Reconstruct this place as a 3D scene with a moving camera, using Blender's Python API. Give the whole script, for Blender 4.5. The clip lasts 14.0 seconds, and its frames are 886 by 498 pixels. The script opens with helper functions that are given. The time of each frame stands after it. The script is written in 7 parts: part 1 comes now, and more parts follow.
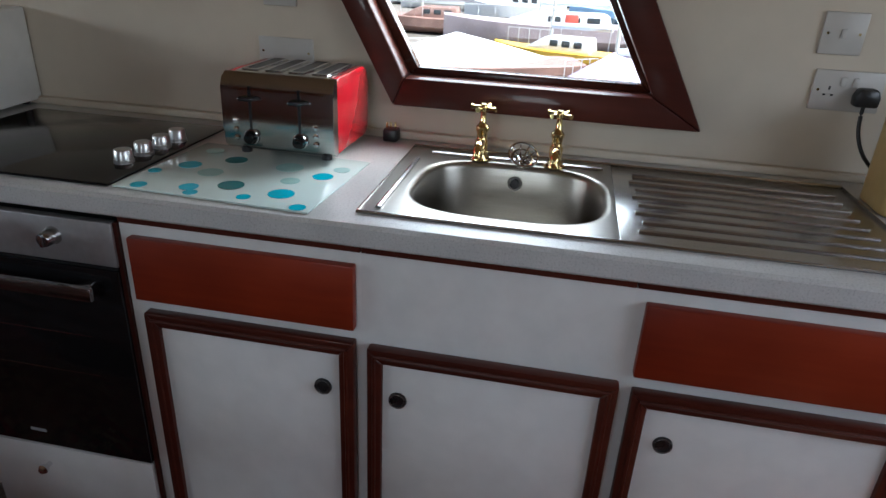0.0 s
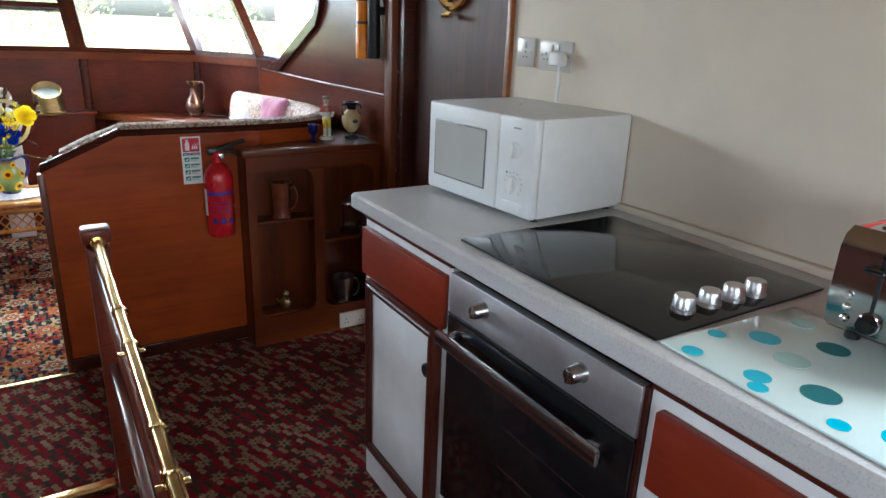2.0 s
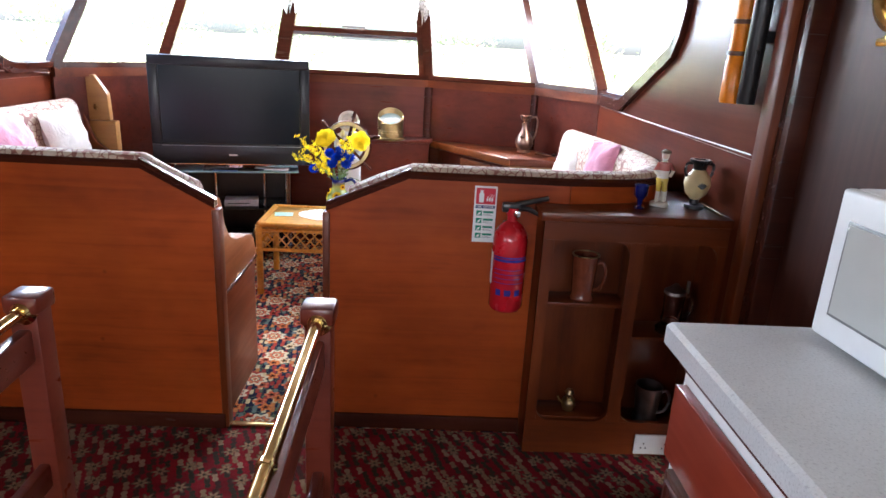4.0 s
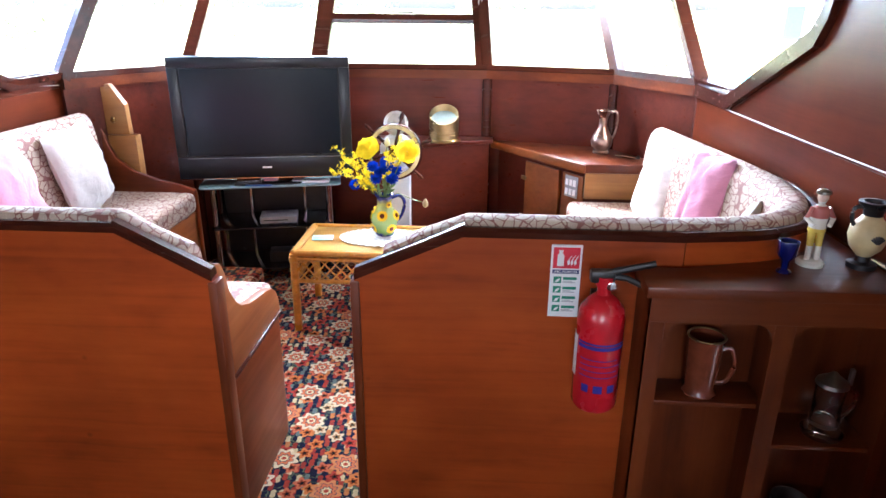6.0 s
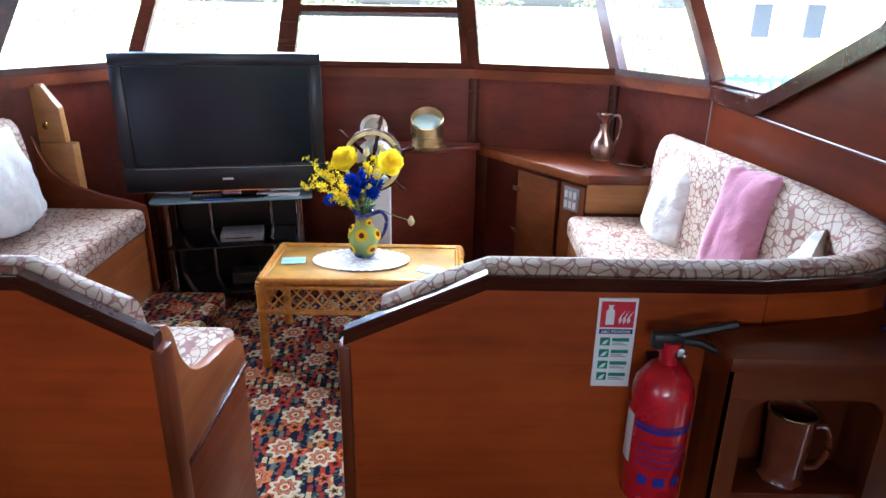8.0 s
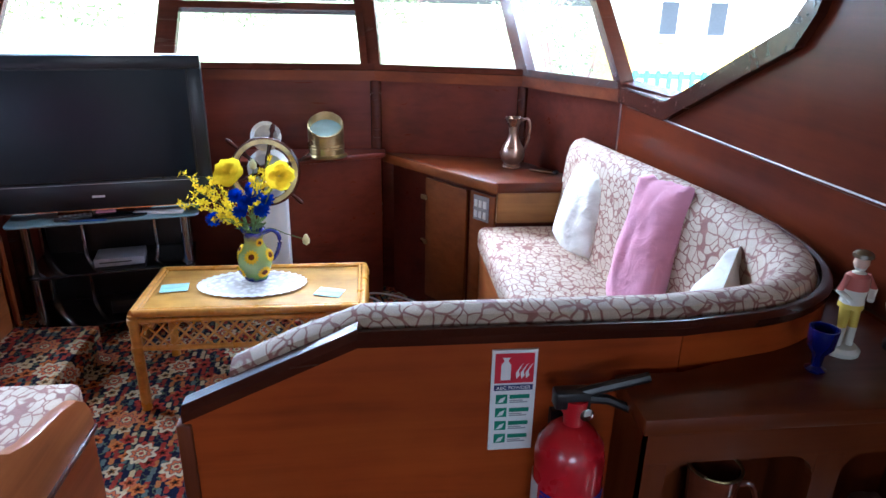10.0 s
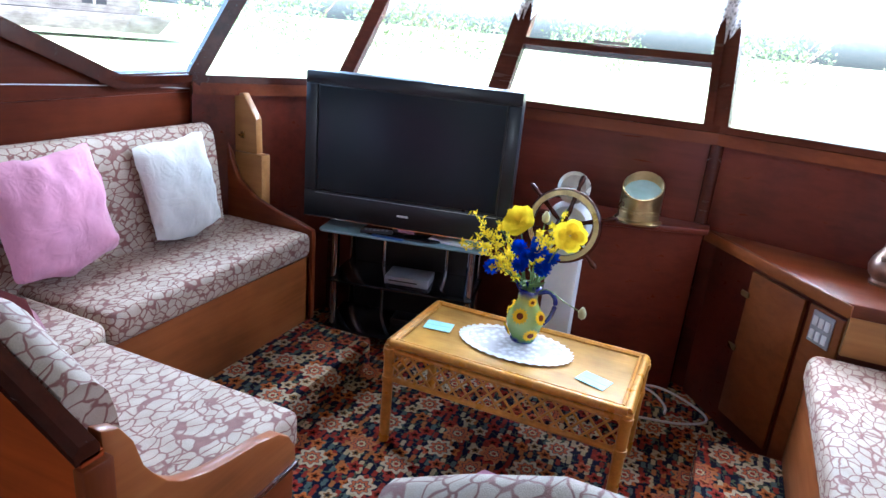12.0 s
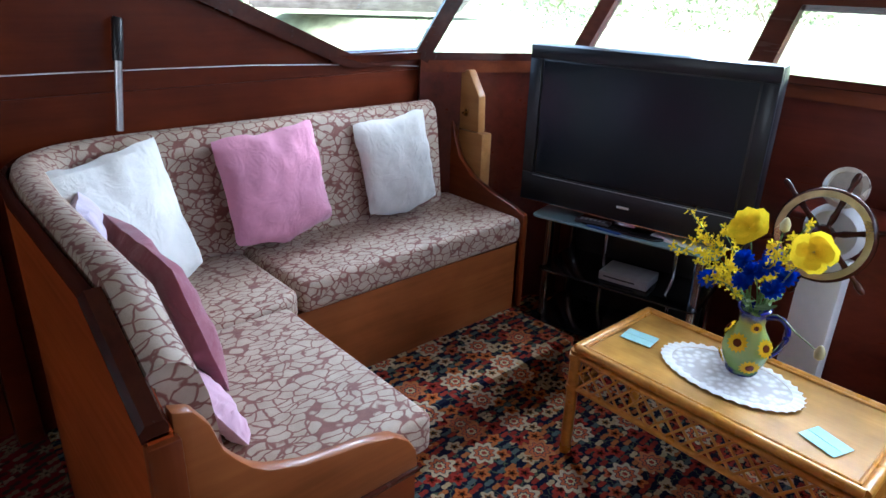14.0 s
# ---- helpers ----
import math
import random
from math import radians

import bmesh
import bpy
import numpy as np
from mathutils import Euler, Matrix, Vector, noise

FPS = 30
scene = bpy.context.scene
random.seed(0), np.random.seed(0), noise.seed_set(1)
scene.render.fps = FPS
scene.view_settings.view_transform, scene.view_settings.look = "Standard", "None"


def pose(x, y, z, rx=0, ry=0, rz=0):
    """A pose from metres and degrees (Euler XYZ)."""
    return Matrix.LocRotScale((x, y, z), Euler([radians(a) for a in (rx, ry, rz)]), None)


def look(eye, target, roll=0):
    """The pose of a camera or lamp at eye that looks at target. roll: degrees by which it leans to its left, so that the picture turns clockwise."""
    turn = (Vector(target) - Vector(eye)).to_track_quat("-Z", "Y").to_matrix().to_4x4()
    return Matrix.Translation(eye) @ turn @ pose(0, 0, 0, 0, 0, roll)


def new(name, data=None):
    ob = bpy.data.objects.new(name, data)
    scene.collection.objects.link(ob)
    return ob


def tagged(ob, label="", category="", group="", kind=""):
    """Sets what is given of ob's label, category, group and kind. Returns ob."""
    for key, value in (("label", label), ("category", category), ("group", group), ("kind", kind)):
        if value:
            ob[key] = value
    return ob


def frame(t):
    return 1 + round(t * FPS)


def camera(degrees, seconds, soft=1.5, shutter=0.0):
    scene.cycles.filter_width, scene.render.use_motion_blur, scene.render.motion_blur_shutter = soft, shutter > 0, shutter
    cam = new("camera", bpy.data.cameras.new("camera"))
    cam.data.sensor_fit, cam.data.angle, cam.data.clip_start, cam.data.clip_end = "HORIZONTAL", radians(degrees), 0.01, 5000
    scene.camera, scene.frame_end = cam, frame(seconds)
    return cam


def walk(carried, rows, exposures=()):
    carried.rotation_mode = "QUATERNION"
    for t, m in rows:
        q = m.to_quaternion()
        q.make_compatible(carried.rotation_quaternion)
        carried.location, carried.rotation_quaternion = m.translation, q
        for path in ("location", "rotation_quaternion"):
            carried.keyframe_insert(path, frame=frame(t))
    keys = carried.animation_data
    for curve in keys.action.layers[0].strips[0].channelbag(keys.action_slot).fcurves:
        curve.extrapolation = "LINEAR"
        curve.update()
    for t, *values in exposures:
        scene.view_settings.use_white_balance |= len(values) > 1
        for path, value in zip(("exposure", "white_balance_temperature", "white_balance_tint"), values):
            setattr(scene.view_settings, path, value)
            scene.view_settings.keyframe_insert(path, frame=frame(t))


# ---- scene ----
cam = camera(68.5, 14.0)
PATH = [
    (0, (-0.066, 0.033, 1.352), (1.724, 0.346, 0.518), 2.9),
    (0.5, (0.006, 0.048, 1.347), (1.661, 0.807, 0.52), 3.7),
    (1, (0.065, 0.067, 1.346), (1.52, 1.197, 0.568), 2.7),
    (1.5, (0.121, 0.138, 1.339), (1.404, 1.503, 0.64), 3.3),
    (2, (0.207, 0.285, 1.356), (1.222, 1.884, 0.715), 2.4),
    (2.5, (0.29, 0.406, 1.344), (1.044, 2.155, 0.734), 2.5),
    (3, (0.39, 0.548, 1.343), (0.817, 2.403, 0.73), 1.8),
    (3.2, (0.455, 0.618, 1.335), (0.704, 2.531, 0.806), 1.8),
    (5.3, (0.518, 1.311, 1.391), (0.509, 3.171, 0.655), 2.4),
    (5.5, (0.514, 1.356, 1.403), (0.472, 3.221, 0.681), 1.3),
    (6, (0.507, 1.511, 1.442), (0.4, 3.384, 0.75), 0.4),
    (6.5, (0.503, 1.637, 1.425), (0.33, 3.495, 0.706), 0.1),
    (7, (0.451, 1.741, 1.43), (0.315, 3.606, 0.719), -0.8),
    (7.5, (0.394, 1.828, 1.439), (0.232, 3.696, 0.743), -0.2),
    (8, (0.389, 1.883, 1.423), (0.389, 3.756, 0.721), 0.9),
    (8.5, (0.4, 1.913, 1.421), (0.626, 3.778, 0.734), 2.1),
    (8.7, (0.417, 1.955, 1.401), (0.741, 3.81, 0.728), 2.2),
    (10.8, (0.545, 2.182, 1.436), (0.555, 4.045, 0.709), 1.5),
    (11, (0.56, 2.214, 1.435), (0.465, 4.074, 0.705), 2.4),
    (11.5, (0.576, 2.318, 1.411), (0.131, 4.129, 0.69), 1.9),
    (12, (0.563, 2.461, 1.416), (-0.159, 4.213, 0.778), 5.4),
    (12.5, (0.558, 2.552, 1.405), (-0.524, 4.115, 0.785), 2.0),
    (13, (0.614, 2.625, 1.415), (-0.786, 3.903, 0.775), 3.9),
    (13.5, (0.682, 2.706, 1.426), (-0.765, 3.872, 0.686), 3.3),
    (14, (0.674, 2.772, 1.423), (-0.699, 4.01, 0.662), 1.9),
]
# seconds, stops, white balance
EXPOSE = [(0, 1.8, 6000, 8), (1.0, 1.75, 5900, 8), (1.5, 1.95, 5800, 4), (2, 3.05, 5800, 6), (2.6, 3.2, 6000, 12), (5.5, 3.95, 5550, 15), (6.5, 3.8, 5450, 13), (8.0, 3.2, 5220, 10), (11.5, 2.95, 4950, 9), (12.2, 2.85, 4980, 8), (13, 2.4, 5050, 7), (14, 2.4, 5150, 8)]
walk(cam, [(t, look(eye, target, roll)) for t, eye, target, roll in PATH], EXPOSE)

# ---------------- world, light and exposure ----------------
world = bpy.data.worlds.new("sky")
scene.world = world
world.use_nodes = True
wn = world.node_tree
sky = wn.nodes.new("ShaderNodeTexSky")
sky.sky_type = "NISHITA"
sky.sun_disc = False
sky.sun_elevation = radians(48)
sky.sun_rotation = radians(150)
sky.air_density, sky.dust_density = 1.0, 4.0
wn.nodes["Background"].inputs[1].default_value = 0.15
wn.links.new(sky.outputs[0], wn.nodes["Background"].inputs[0])

sun = new("sun", bpy.data.lights.new("sun", "SUN"))
sun.data.energy, sun.data.angle, sun.data.color = 4.5, radians(15), (1.0, 0.95, 0.88)
sun.matrix_basis = look((0, 0, 30), (9, 14, 6))


def window_lamp(name, centre, target, w, h, energy):
    lamp = new(name, bpy.data.lights.new(name, "AREA"))
    lamp.data.shape, lamp.data.size, lamp.data.size_y = "RECTANGLE", w, h
    lamp.data.energy, lamp.data.color = energy, (0.93, 0.97, 1.0)
    lamp.matrix_basis = look(centre, target)
    return lamp


window_lamp("front_window_light", (0.04, 5.80, 1.80), (0.04, 3.6, 0.2), 1.9, 0.5, 52)
window_lamp("port_bow_window_light", (-1.70, 5.06, 1.86), (-0.85, 4.0, 0.5), 0.62, 0.4, 11)
window_lamp("starboard_bow_window_light", (1.76, 5.10, 1.86), (0.85, 4.0, 0.5), 0.62, 0.4, 4.5)
# Fill from an assumed aft opening, lifting the aft faces of the bulkheads.
window_lamp("aft_fill_light", (0.1, -1.66, 1.45), (0.0, 2.9, 0.45), 1.5, 0.55, 2.6)
# Fill for the cabinet fronts, set at an assumed port opening.
window_lamp("port_galley_fill_light", (-1.66, 0.46, 1.30), (0.9, 0.60, 0.55), 0.62, 0.42, 2.4)
window_lamp("starboard_galley_window_light", (1.68, 0.22, 1.34), (-0.6, 0.9, 0.5), 0.60, 0.42, 2.4)


# ---------------- mesh helpers ----------------
WM = {}


def thing(name, base=(0, 0, 0), rz=0.0, label="", category="", group="", kind="", m=None):
    ob = new(name)
    ob.empty_display_size = 0.05
    ob.matrix_basis = m if m is not None else pose(*base, 0, 0, rz)
    WM[ob] = ob.matrix_basis.copy()
    return tagged(ob, label, category, group, kind)


def to_mesh(name, bm, material, smooth=True):
    bmesh.ops.recalc_face_normals(bm, faces=bm.faces[:])
    me = bpy.data.meshes.new(name)
    for f in bm.faces:
        f.smooth = smooth
    if smooth:
        for e in bm.edges:
            e.smooth = len(e.link_faces) == 2 and e.calc_face_angle(3.0) < 0.7
    bm.to_mesh(me)
    bm.free()
    me.materials.append(material)
    return me


def part(name, bm, material, parent, label="", world=True, smooth=True):
    """One mesh under a thing; world: the bmesh is in world coordinates."""
    m = WM[parent]
    if world:
        bm.transform(m.inverted())
    ob = new(name, to_mesh(name, bm, material, smooth))
    ob.parent = parent
    WM[ob] = m
    return tagged(ob, label)


def solid(name, bm, material, label="", category="", kind="", group="", smooth=True):
    """A top-level thing of one mesh, its origin at its base."""
    lo = [min(v.co[i] for v in bm.verts) for i in range(3)]
    hi = [max(v.co[i] for v in bm.verts) for i in range(3)]
    base = Vector(((lo[0] + hi[0]) / 2, (lo[1] + hi[1]) / 2, lo[2]))
    bm.transform(Matrix.Translation(-base))
    ob = new(name, to_mesh(name, bm, material, smooth))
    ob.location = base
    WM[ob] = Matrix.Translation(base)
    return tagged(ob, label, category, group, kind)


def B():
    return bmesh.new()


def box(bm, x0, x1, y0, y1, z0, z1, bev=0.0, seg=2, m=None):
    vs = [bm.verts.new((x, y, z)) for z in (z0, z1) for x, y in ((x0, y0), (x1, y0), (x1, y1), (x0, y1))]
    fs = [bm.faces.new([vs[i] for i in f]) for f in
          ((3, 2, 1, 0), (4, 5, 6, 7), (0, 1, 5, 4), (1, 2, 6, 5), (2, 3, 7, 6), (3, 0, 4, 7))]
    if bev:
        es = list({e for f in fs for e in f.edges})
        out = bmesh.ops.bevel(bm, geom=es, offset=bev, segments=seg, profile=0.5, affect="EDGES")
        vs = list({v for f in out["faces"] for v in f.verts} | {v for v in vs if v.is_valid})
    if m is not None:
        bmesh.ops.transform(bm, matrix=m, verts=[v for v in vs if v.is_valid])
    return bm


def prism(bm, poly, axis, a, b, bev=0.0, seg=2, m=None):
    """A polygon extruded along an axis. x: poly is (y, z); y: (x, z); z: (x, y)."""
    def at(p, d):
        return {"x": (d, p[0], p[1]), "y": (p[0], d, p[1]), "z": (p[0], p[1], d)}[axis]
    lo = [bm.verts.new(at(p, a)) for p in poly]
    hi = [bm.verts.new(at(p, b)) for p in poly]
    n = len(poly)
    fs = [bm.faces.new(lo[::-1]), bm.faces.new(hi)]
    for i in range(n):
        fs.append(bm.faces.new((lo[i], lo[(i + 1) % n], hi[(i + 1) % n], hi[i])))
    vs = lo + hi
    if bev:
        bmesh.ops.recalc_face_normals(bm, faces=fs)
        es = [e for e in {e for f in fs for e in f.edges} if e.calc_face_angle(0) > 0.4]
        out = bmesh.ops.bevel(bm, geom=es, offset=bev, segments=seg, profile=0.5, affect="EDGES")
        vs = list({v for f in out["faces"] for v in f.verts} | {v for v in vs if v.is_valid})
    if m is not None:
        bmesh.ops.transform(bm, matrix=m, verts=[v for v in vs if v.is_valid])
    return bm


def lathe(bm, profile, seg=24, m=None):
    """Rings of (radius, height) turned about z; radius 0 closes an end."""
    m = m or Matrix()
    rings = []
    for r, z in profile:
        if r < 1e-6:
            rings.append([bm.verts.new(m @ Vector((0, 0, z)))])
        else:
            rings.append([bm.verts.new(m @ Vector((r * math.cos(2 * math.pi * i / seg), r * math.sin(2 * math.pi * i / seg), z)))
                          for i in range(seg)])
    for p, q in zip(rings, rings[1:]):
        for i in range(seg):
            j = (i + 1) % seg
            f = [p[i % len(p)], p[j % len(p)], q[j % len(q)], q[i % len(q)]]
            f = list(dict.fromkeys(f))
            if len(f) > 2:
                bm.faces.new(f)
    return bm


def cyl(bm, a, b, r, seg=16, r2=None):
    a, b = Vector(a), Vector(b)
    d = (b - a)
    m = Matrix.Translation(a) @ d.to_track_quat("Z", "Y").to_matrix().to_4x4()
    return lathe(bm, [(0, 0), (r, 0), (r if r2 is None else r2, d.length), (0, d.length)], seg, m)


def tube(bm, pts, r, seg=8, closed=False):
    """A round rod along a line of points; r may be a list."""
    pts = [Vector(p) for p in pts]
    n = len(pts)
    rr = r if isinstance(r, (list, tuple)) else [r] * n
    rings = []
    up = Vector((0, 0, 1))
    for i, p in enumerate(pts):
        d = (pts[(i + 1) % n] - pts[i - 1]) if closed else (pts[min(i + 1, n - 1)] - pts[max(i - 1, 0)])
        d.normalize()
        u = d.cross(up)
        if u.length < 0.1:
            u = d.cross(Vector((1, 0, 0)))
        u.normalize()
        w = u.cross(d)
        rings.append([bm.verts.new(p + rr[i] * (u * math.cos(2 * math.pi * k / seg) + w * math.sin(2 * math.pi * k / seg))) for k in range(seg)])
    for i in range(n if closed else n - 1):
        p, q = rings[i], rings[(i + 1) % n]
        for k in range(seg):
            bm.faces.new((p[k], p[(k + 1) % seg], q[(k + 1) % seg], q[k]))
    if not closed:
        bm.faces.new(rings[0][::-1])
        bm.faces.new(rings[-1])
    return bm


def sweep(bm, pts, section):
    """A section of (sideways to the left of the way, up) carried along points, kept upright."""
    pts = [Vector(p) for p in pts]
    rings = []
    for i, p in enumerate(pts):
        d0 = (pts[i] - pts[max(i - 1, 0)])
        d1 = (pts[min(i + 1, len(pts) - 1)] - pts[i])
        d0, d1 = Vector((d0.x, d0.y, 0)), Vector((d1.x, d1.y, 0))
        d0 = d0.normalized() if d0.length > 1e-6 else d1.normalized()
        d1 = d1.normalized() if d1.length > 1e-6 else d0
        d = (d0 + d1).normalized()
        left = Vector((-d.y, d.x, 0)) / max(0.5, d.dot(d1))
        rings.append([bm.verts.new(p + left * s + Vector((0, 0, u))) for s, u in section])
    n = len(section)
    for p, q in zip(rings, rings[1:]):
        for k in range(n):
            bm.faces.new((p[k], p[(k + 1) % n], q[(k + 1) % n], q[k]))
    bm.faces.new(rings[0][::-1])
    bm.faces.new(rings[-1])
    return bm


def arc_path(points, steps=8):
    """A Catmull-Rom line through the points."""
    P = [Vector(p) for p in points]
    P = [2 * P[0] - P[1]] + P + [2 * P[-1] - P[-2]]
    out = []
    for i in range(1, len(P) - 2):
        for k in range(steps):
            t = k / steps
            a, b, c, d = P[i - 1:i + 3]
            out.append(0.5 * (2 * b + (c - a) * t + (2 * a - 5 * b + 4 * c - d) * t * t + (3 * b - a - 3 * c + d) * t ** 3))
    return out + [P[-2]]


def rounded(w, h, r, n=4, ox=0.0, oy=0.0):
    out = []
    for cx, cy, a in ((w / 2 - r, h / 2 - r, 0), (-w / 2 + r, h / 2 - r, 90), (-w / 2 + r, -h / 2 + r, 180), (w / 2 - r, -h / 2 + r, 270)):
        for k in range(n + 1):
            t = radians(a + 90 * k / n)
            out.append((ox + cx + r * math.cos(t), oy + cy + r * math.sin(t)))
    return out


def bar(bm, p, q, w, d, out):
    """A square rod from p to q, w wide across, d deep along out."""
    p, q, out = Vector(p), Vector(q), Vector(out).normalized()
    side = (q - p).normalized().cross(out).normalized() * (w / 2)
    o = out * d
    vs = [bm.verts.new(c) for e in (p, q) for c in (e - side, e + side, e + side + o, e - side + o)]
    for f in ((3, 2, 1, 0), (4, 5, 6, 7), (0, 1, 5, 4), (1, 2, 6, 5), (2, 3, 7, 6), (3, 0, 4, 7)):
        bm.faces.new([vs[i] for i in f])
    return bm

# ---------------- materials ----------------
class Nodes:
    def __init__(self, name):
        self.mat = bpy.data.materials.new(name)
        self.mat.use_nodes = True
        self.t = self.mat.node_tree
        self.bsdf = self.t.nodes["Principled BSDF"]
        self.coord = self.add("ShaderNodeTexCoord").outputs["Object"]

    def add(self, kind, operation="", data_type="", blend_type="", voronoi_dimensions="", feature=""):
        n = self.t.nodes.new(kind)
        if operation:
            n.operation = operation
        if data_type:
            n.data_type = data_type
        if blend_type:
            n.blend_type = blend_type
        if voronoi_dimensions:
            n.voronoi_dimensions = voronoi_dimensions
        if feature:
            n.feature = feature
        return n

    def link(self, a, b):
        self.t.links.new(a, b)

    def set(self, **kw):
        for k, v in kw.items():
            key = {"color": "Base Color", "rough": "Roughness", "metal": "Metallic", "coat": "Coat Weight", "coat_rough": "Coat Roughness",
                   "trans": "Transmission Weight", "ior": "IOR", "sheen": "Sheen Weight", "spec": "Specular IOR Level"}[k]
            s = self.bsdf.inputs[key]
            if isinstance(v, bpy.types.NodeSocket):
                self.link(v, s)
            else:
                s.default_value = (*v, 1) if isinstance(v, tuple) and len(v) == 3 else v
        return self

    def math(self, op, a, b=0.0, c=0.0):
        n = self.add("ShaderNodeMath", operation=op)
        for i, v in enumerate((a, b, c)):
            if isinstance(v, bpy.types.NodeSocket):
                self.link(v, n.inputs[i])
            else:
                n.inputs[i].default_value = v
        return n.outputs[0]

    def mapped(self, scale=(1, 1, 1), rot=(0, 0, 0), loc=(0, 0, 0), vec=None):
        n = self.add("ShaderNodeMapping")
        n.inputs["Scale"].default_value, n.inputs["Rotation"].default_value, n.inputs["Location"].default_value = scale, rot, loc
        self.link(vec or self.coord, n.inputs["Vector"])
        return n.outputs[0]

    def noise(self, scale, detail=4.0, rough=0.55, vec=None, distort=0.0):
        n = self.add("ShaderNodeTexNoise")
        n.inputs["Scale"].default_value, n.inputs["Detail"].default_value = scale, detail
        n.inputs["Roughness"].default_value, n.inputs["Distortion"].default_value = rough, distort
        self.link(vec or self.coord, n.inputs["Vector"])
        return n.outputs["Fac"]

    def ramp(self, fac, *stops, constant=False):
        n = self.add("ShaderNodeValToRGB")
        if constant:
            n.color_ramp.interpolation = "CONSTANT"
        e = n.color_ramp.elements
        while len(e) < len(stops):
            e.new(0.5)
        for el, (p, c) in zip(e, stops):
            el.position, el.color = p, (*c, 1) if isinstance(c, tuple) else (c, c, c, 1)
        self.link(fac, n.inputs[0])
        return n.outputs[0]

    def mix(self, fac, a, b, blend="MIX"):
        n = self.add("ShaderNodeMix", data_type="RGBA", blend_type=blend)
        for s, v in ((n.inputs[0], fac), (n.inputs[6], a), (n.inputs[7], b)):
            if isinstance(v, bpy.types.NodeSocket):
                self.link(v, s)
            else:
                s.default_value = (*v, 1) if isinstance(v, tuple) else v
        return n.outputs[2]

    def bump(self, height, strength=0.2, dist=0.002):
        n = self.add("ShaderNodeBump")
        n.inputs["Strength"].default_value, n.inputs["Distance"].default_value = strength, dist
        self.link(height, n.inputs["Height"])
        self.link(n.outputs[0], self.bsdf.inputs["Normal"])
        return self


def plain(name, color, rough=0.5, metal=0.0, vary=0.12, scale=30.0, bump=0.0, coat=0.0):
    n = Nodes(name)
    f = n.noise(scale, 5.0)
    dark = tuple(c * (1 - vary) for c in color)
    lite = tuple(min(1.0, c * (1 + vary)) for c in color)
    n.set(color=n.ramp(f, (0.3, dark), (0.7, lite)), metal=metal, coat=coat)
    r = n.noise(scale * 0.3, 3.0)
    n.set(rough=n.ramp(r, (0.3, max(0.02, rough - 0.08)), (0.75, min(1.0, rough + 0.1))))
    if bump:
        n.bump(f, bump, 0.001)
    return n.mat


def brushed(name, color, rough):
    n = Nodes(name)
    line = n.noise(1.0, 4.0, 0.6, n.mapped((400, 6, 400)))
    n.set(color=n.ramp(line, (0.3, tuple(c * 0.93 for c in color)), (0.7, tuple(c * 1.05 for c in color))), metal=1.0, rough=n.ramp(n.noise(3.0, 2.0), (0.3, rough - 0.03), (0.7, rough + 0.05)))
    n.bump(line, 0.03, 0.0004)
    return n.mat


def wood(name, dark, mid, lite, axis="x", rough=0.30, coat=0.10, scale=1.0, knots=0.0, spec=0.24):
    """Varnished wood with its grain along an axis."""
    n = Nodes(name)
    long, cross = 1.3 * scale, 34.0 * scale
    s = {"x": (long, cross, cross), "y": (cross, long, cross), "z": (cross, cross, long)}[axis]
    warp = n.noise(2.2 * scale, 3.0)
    v = n.mapped(s)
    add = n.add("ShaderNodeVectorMath", operation="ADD")
    n.link(v, add.inputs[0])
    n.link(warp, add.inputs[1])
    grain = n.noise(1.0, 6.0, 0.62, add.outputs[0], 0.6)
    cloud = n.noise(1.7 * scale, 3.0)
    base = n.ramp(n.math("ADD", n.math("MULTIPLY", grain, 0.38), n.math("MULTIPLY", n.noise(5.0 * scale, 4.0, 0.6, n.mapped((0.5, 1, 1) if axis == "x" else (1, 0.5, 1) if axis == "y" else (1, 1, 0.5))), 0.62)), (0.28, dark), (0.5, mid), (0.74, lite))
    tone = n.ramp(cloud, (0.28, (0.58, 0.55, 0.52)), (0.72, (1.16, 1.14, 1.1)))
    col = n.mix(1.0, base, tone, "MULTIPLY")
    if knots:
        vo = n.add("ShaderNodeTexVoronoi")
        vo.inputs["Scale"].default_value = 7.0
        n.link(n.coord, vo.inputs["Vector"])
        k = n.ramp(vo.outputs["Distance"], (0.02, 1.0), (0.075, 0.0))
        col = n.mix(n.math("MULTIPLY", k, knots), col, tuple(c * 0.35 for c in dark))
    n.set(color=col, rough=n.ramp(grain, (0.2, rough + 0.1), (0.8, rough)), coat=coat, coat_rough=0.08, spec=spec)
    n.bump(grain, 0.12, 0.0006)
    return n.mat


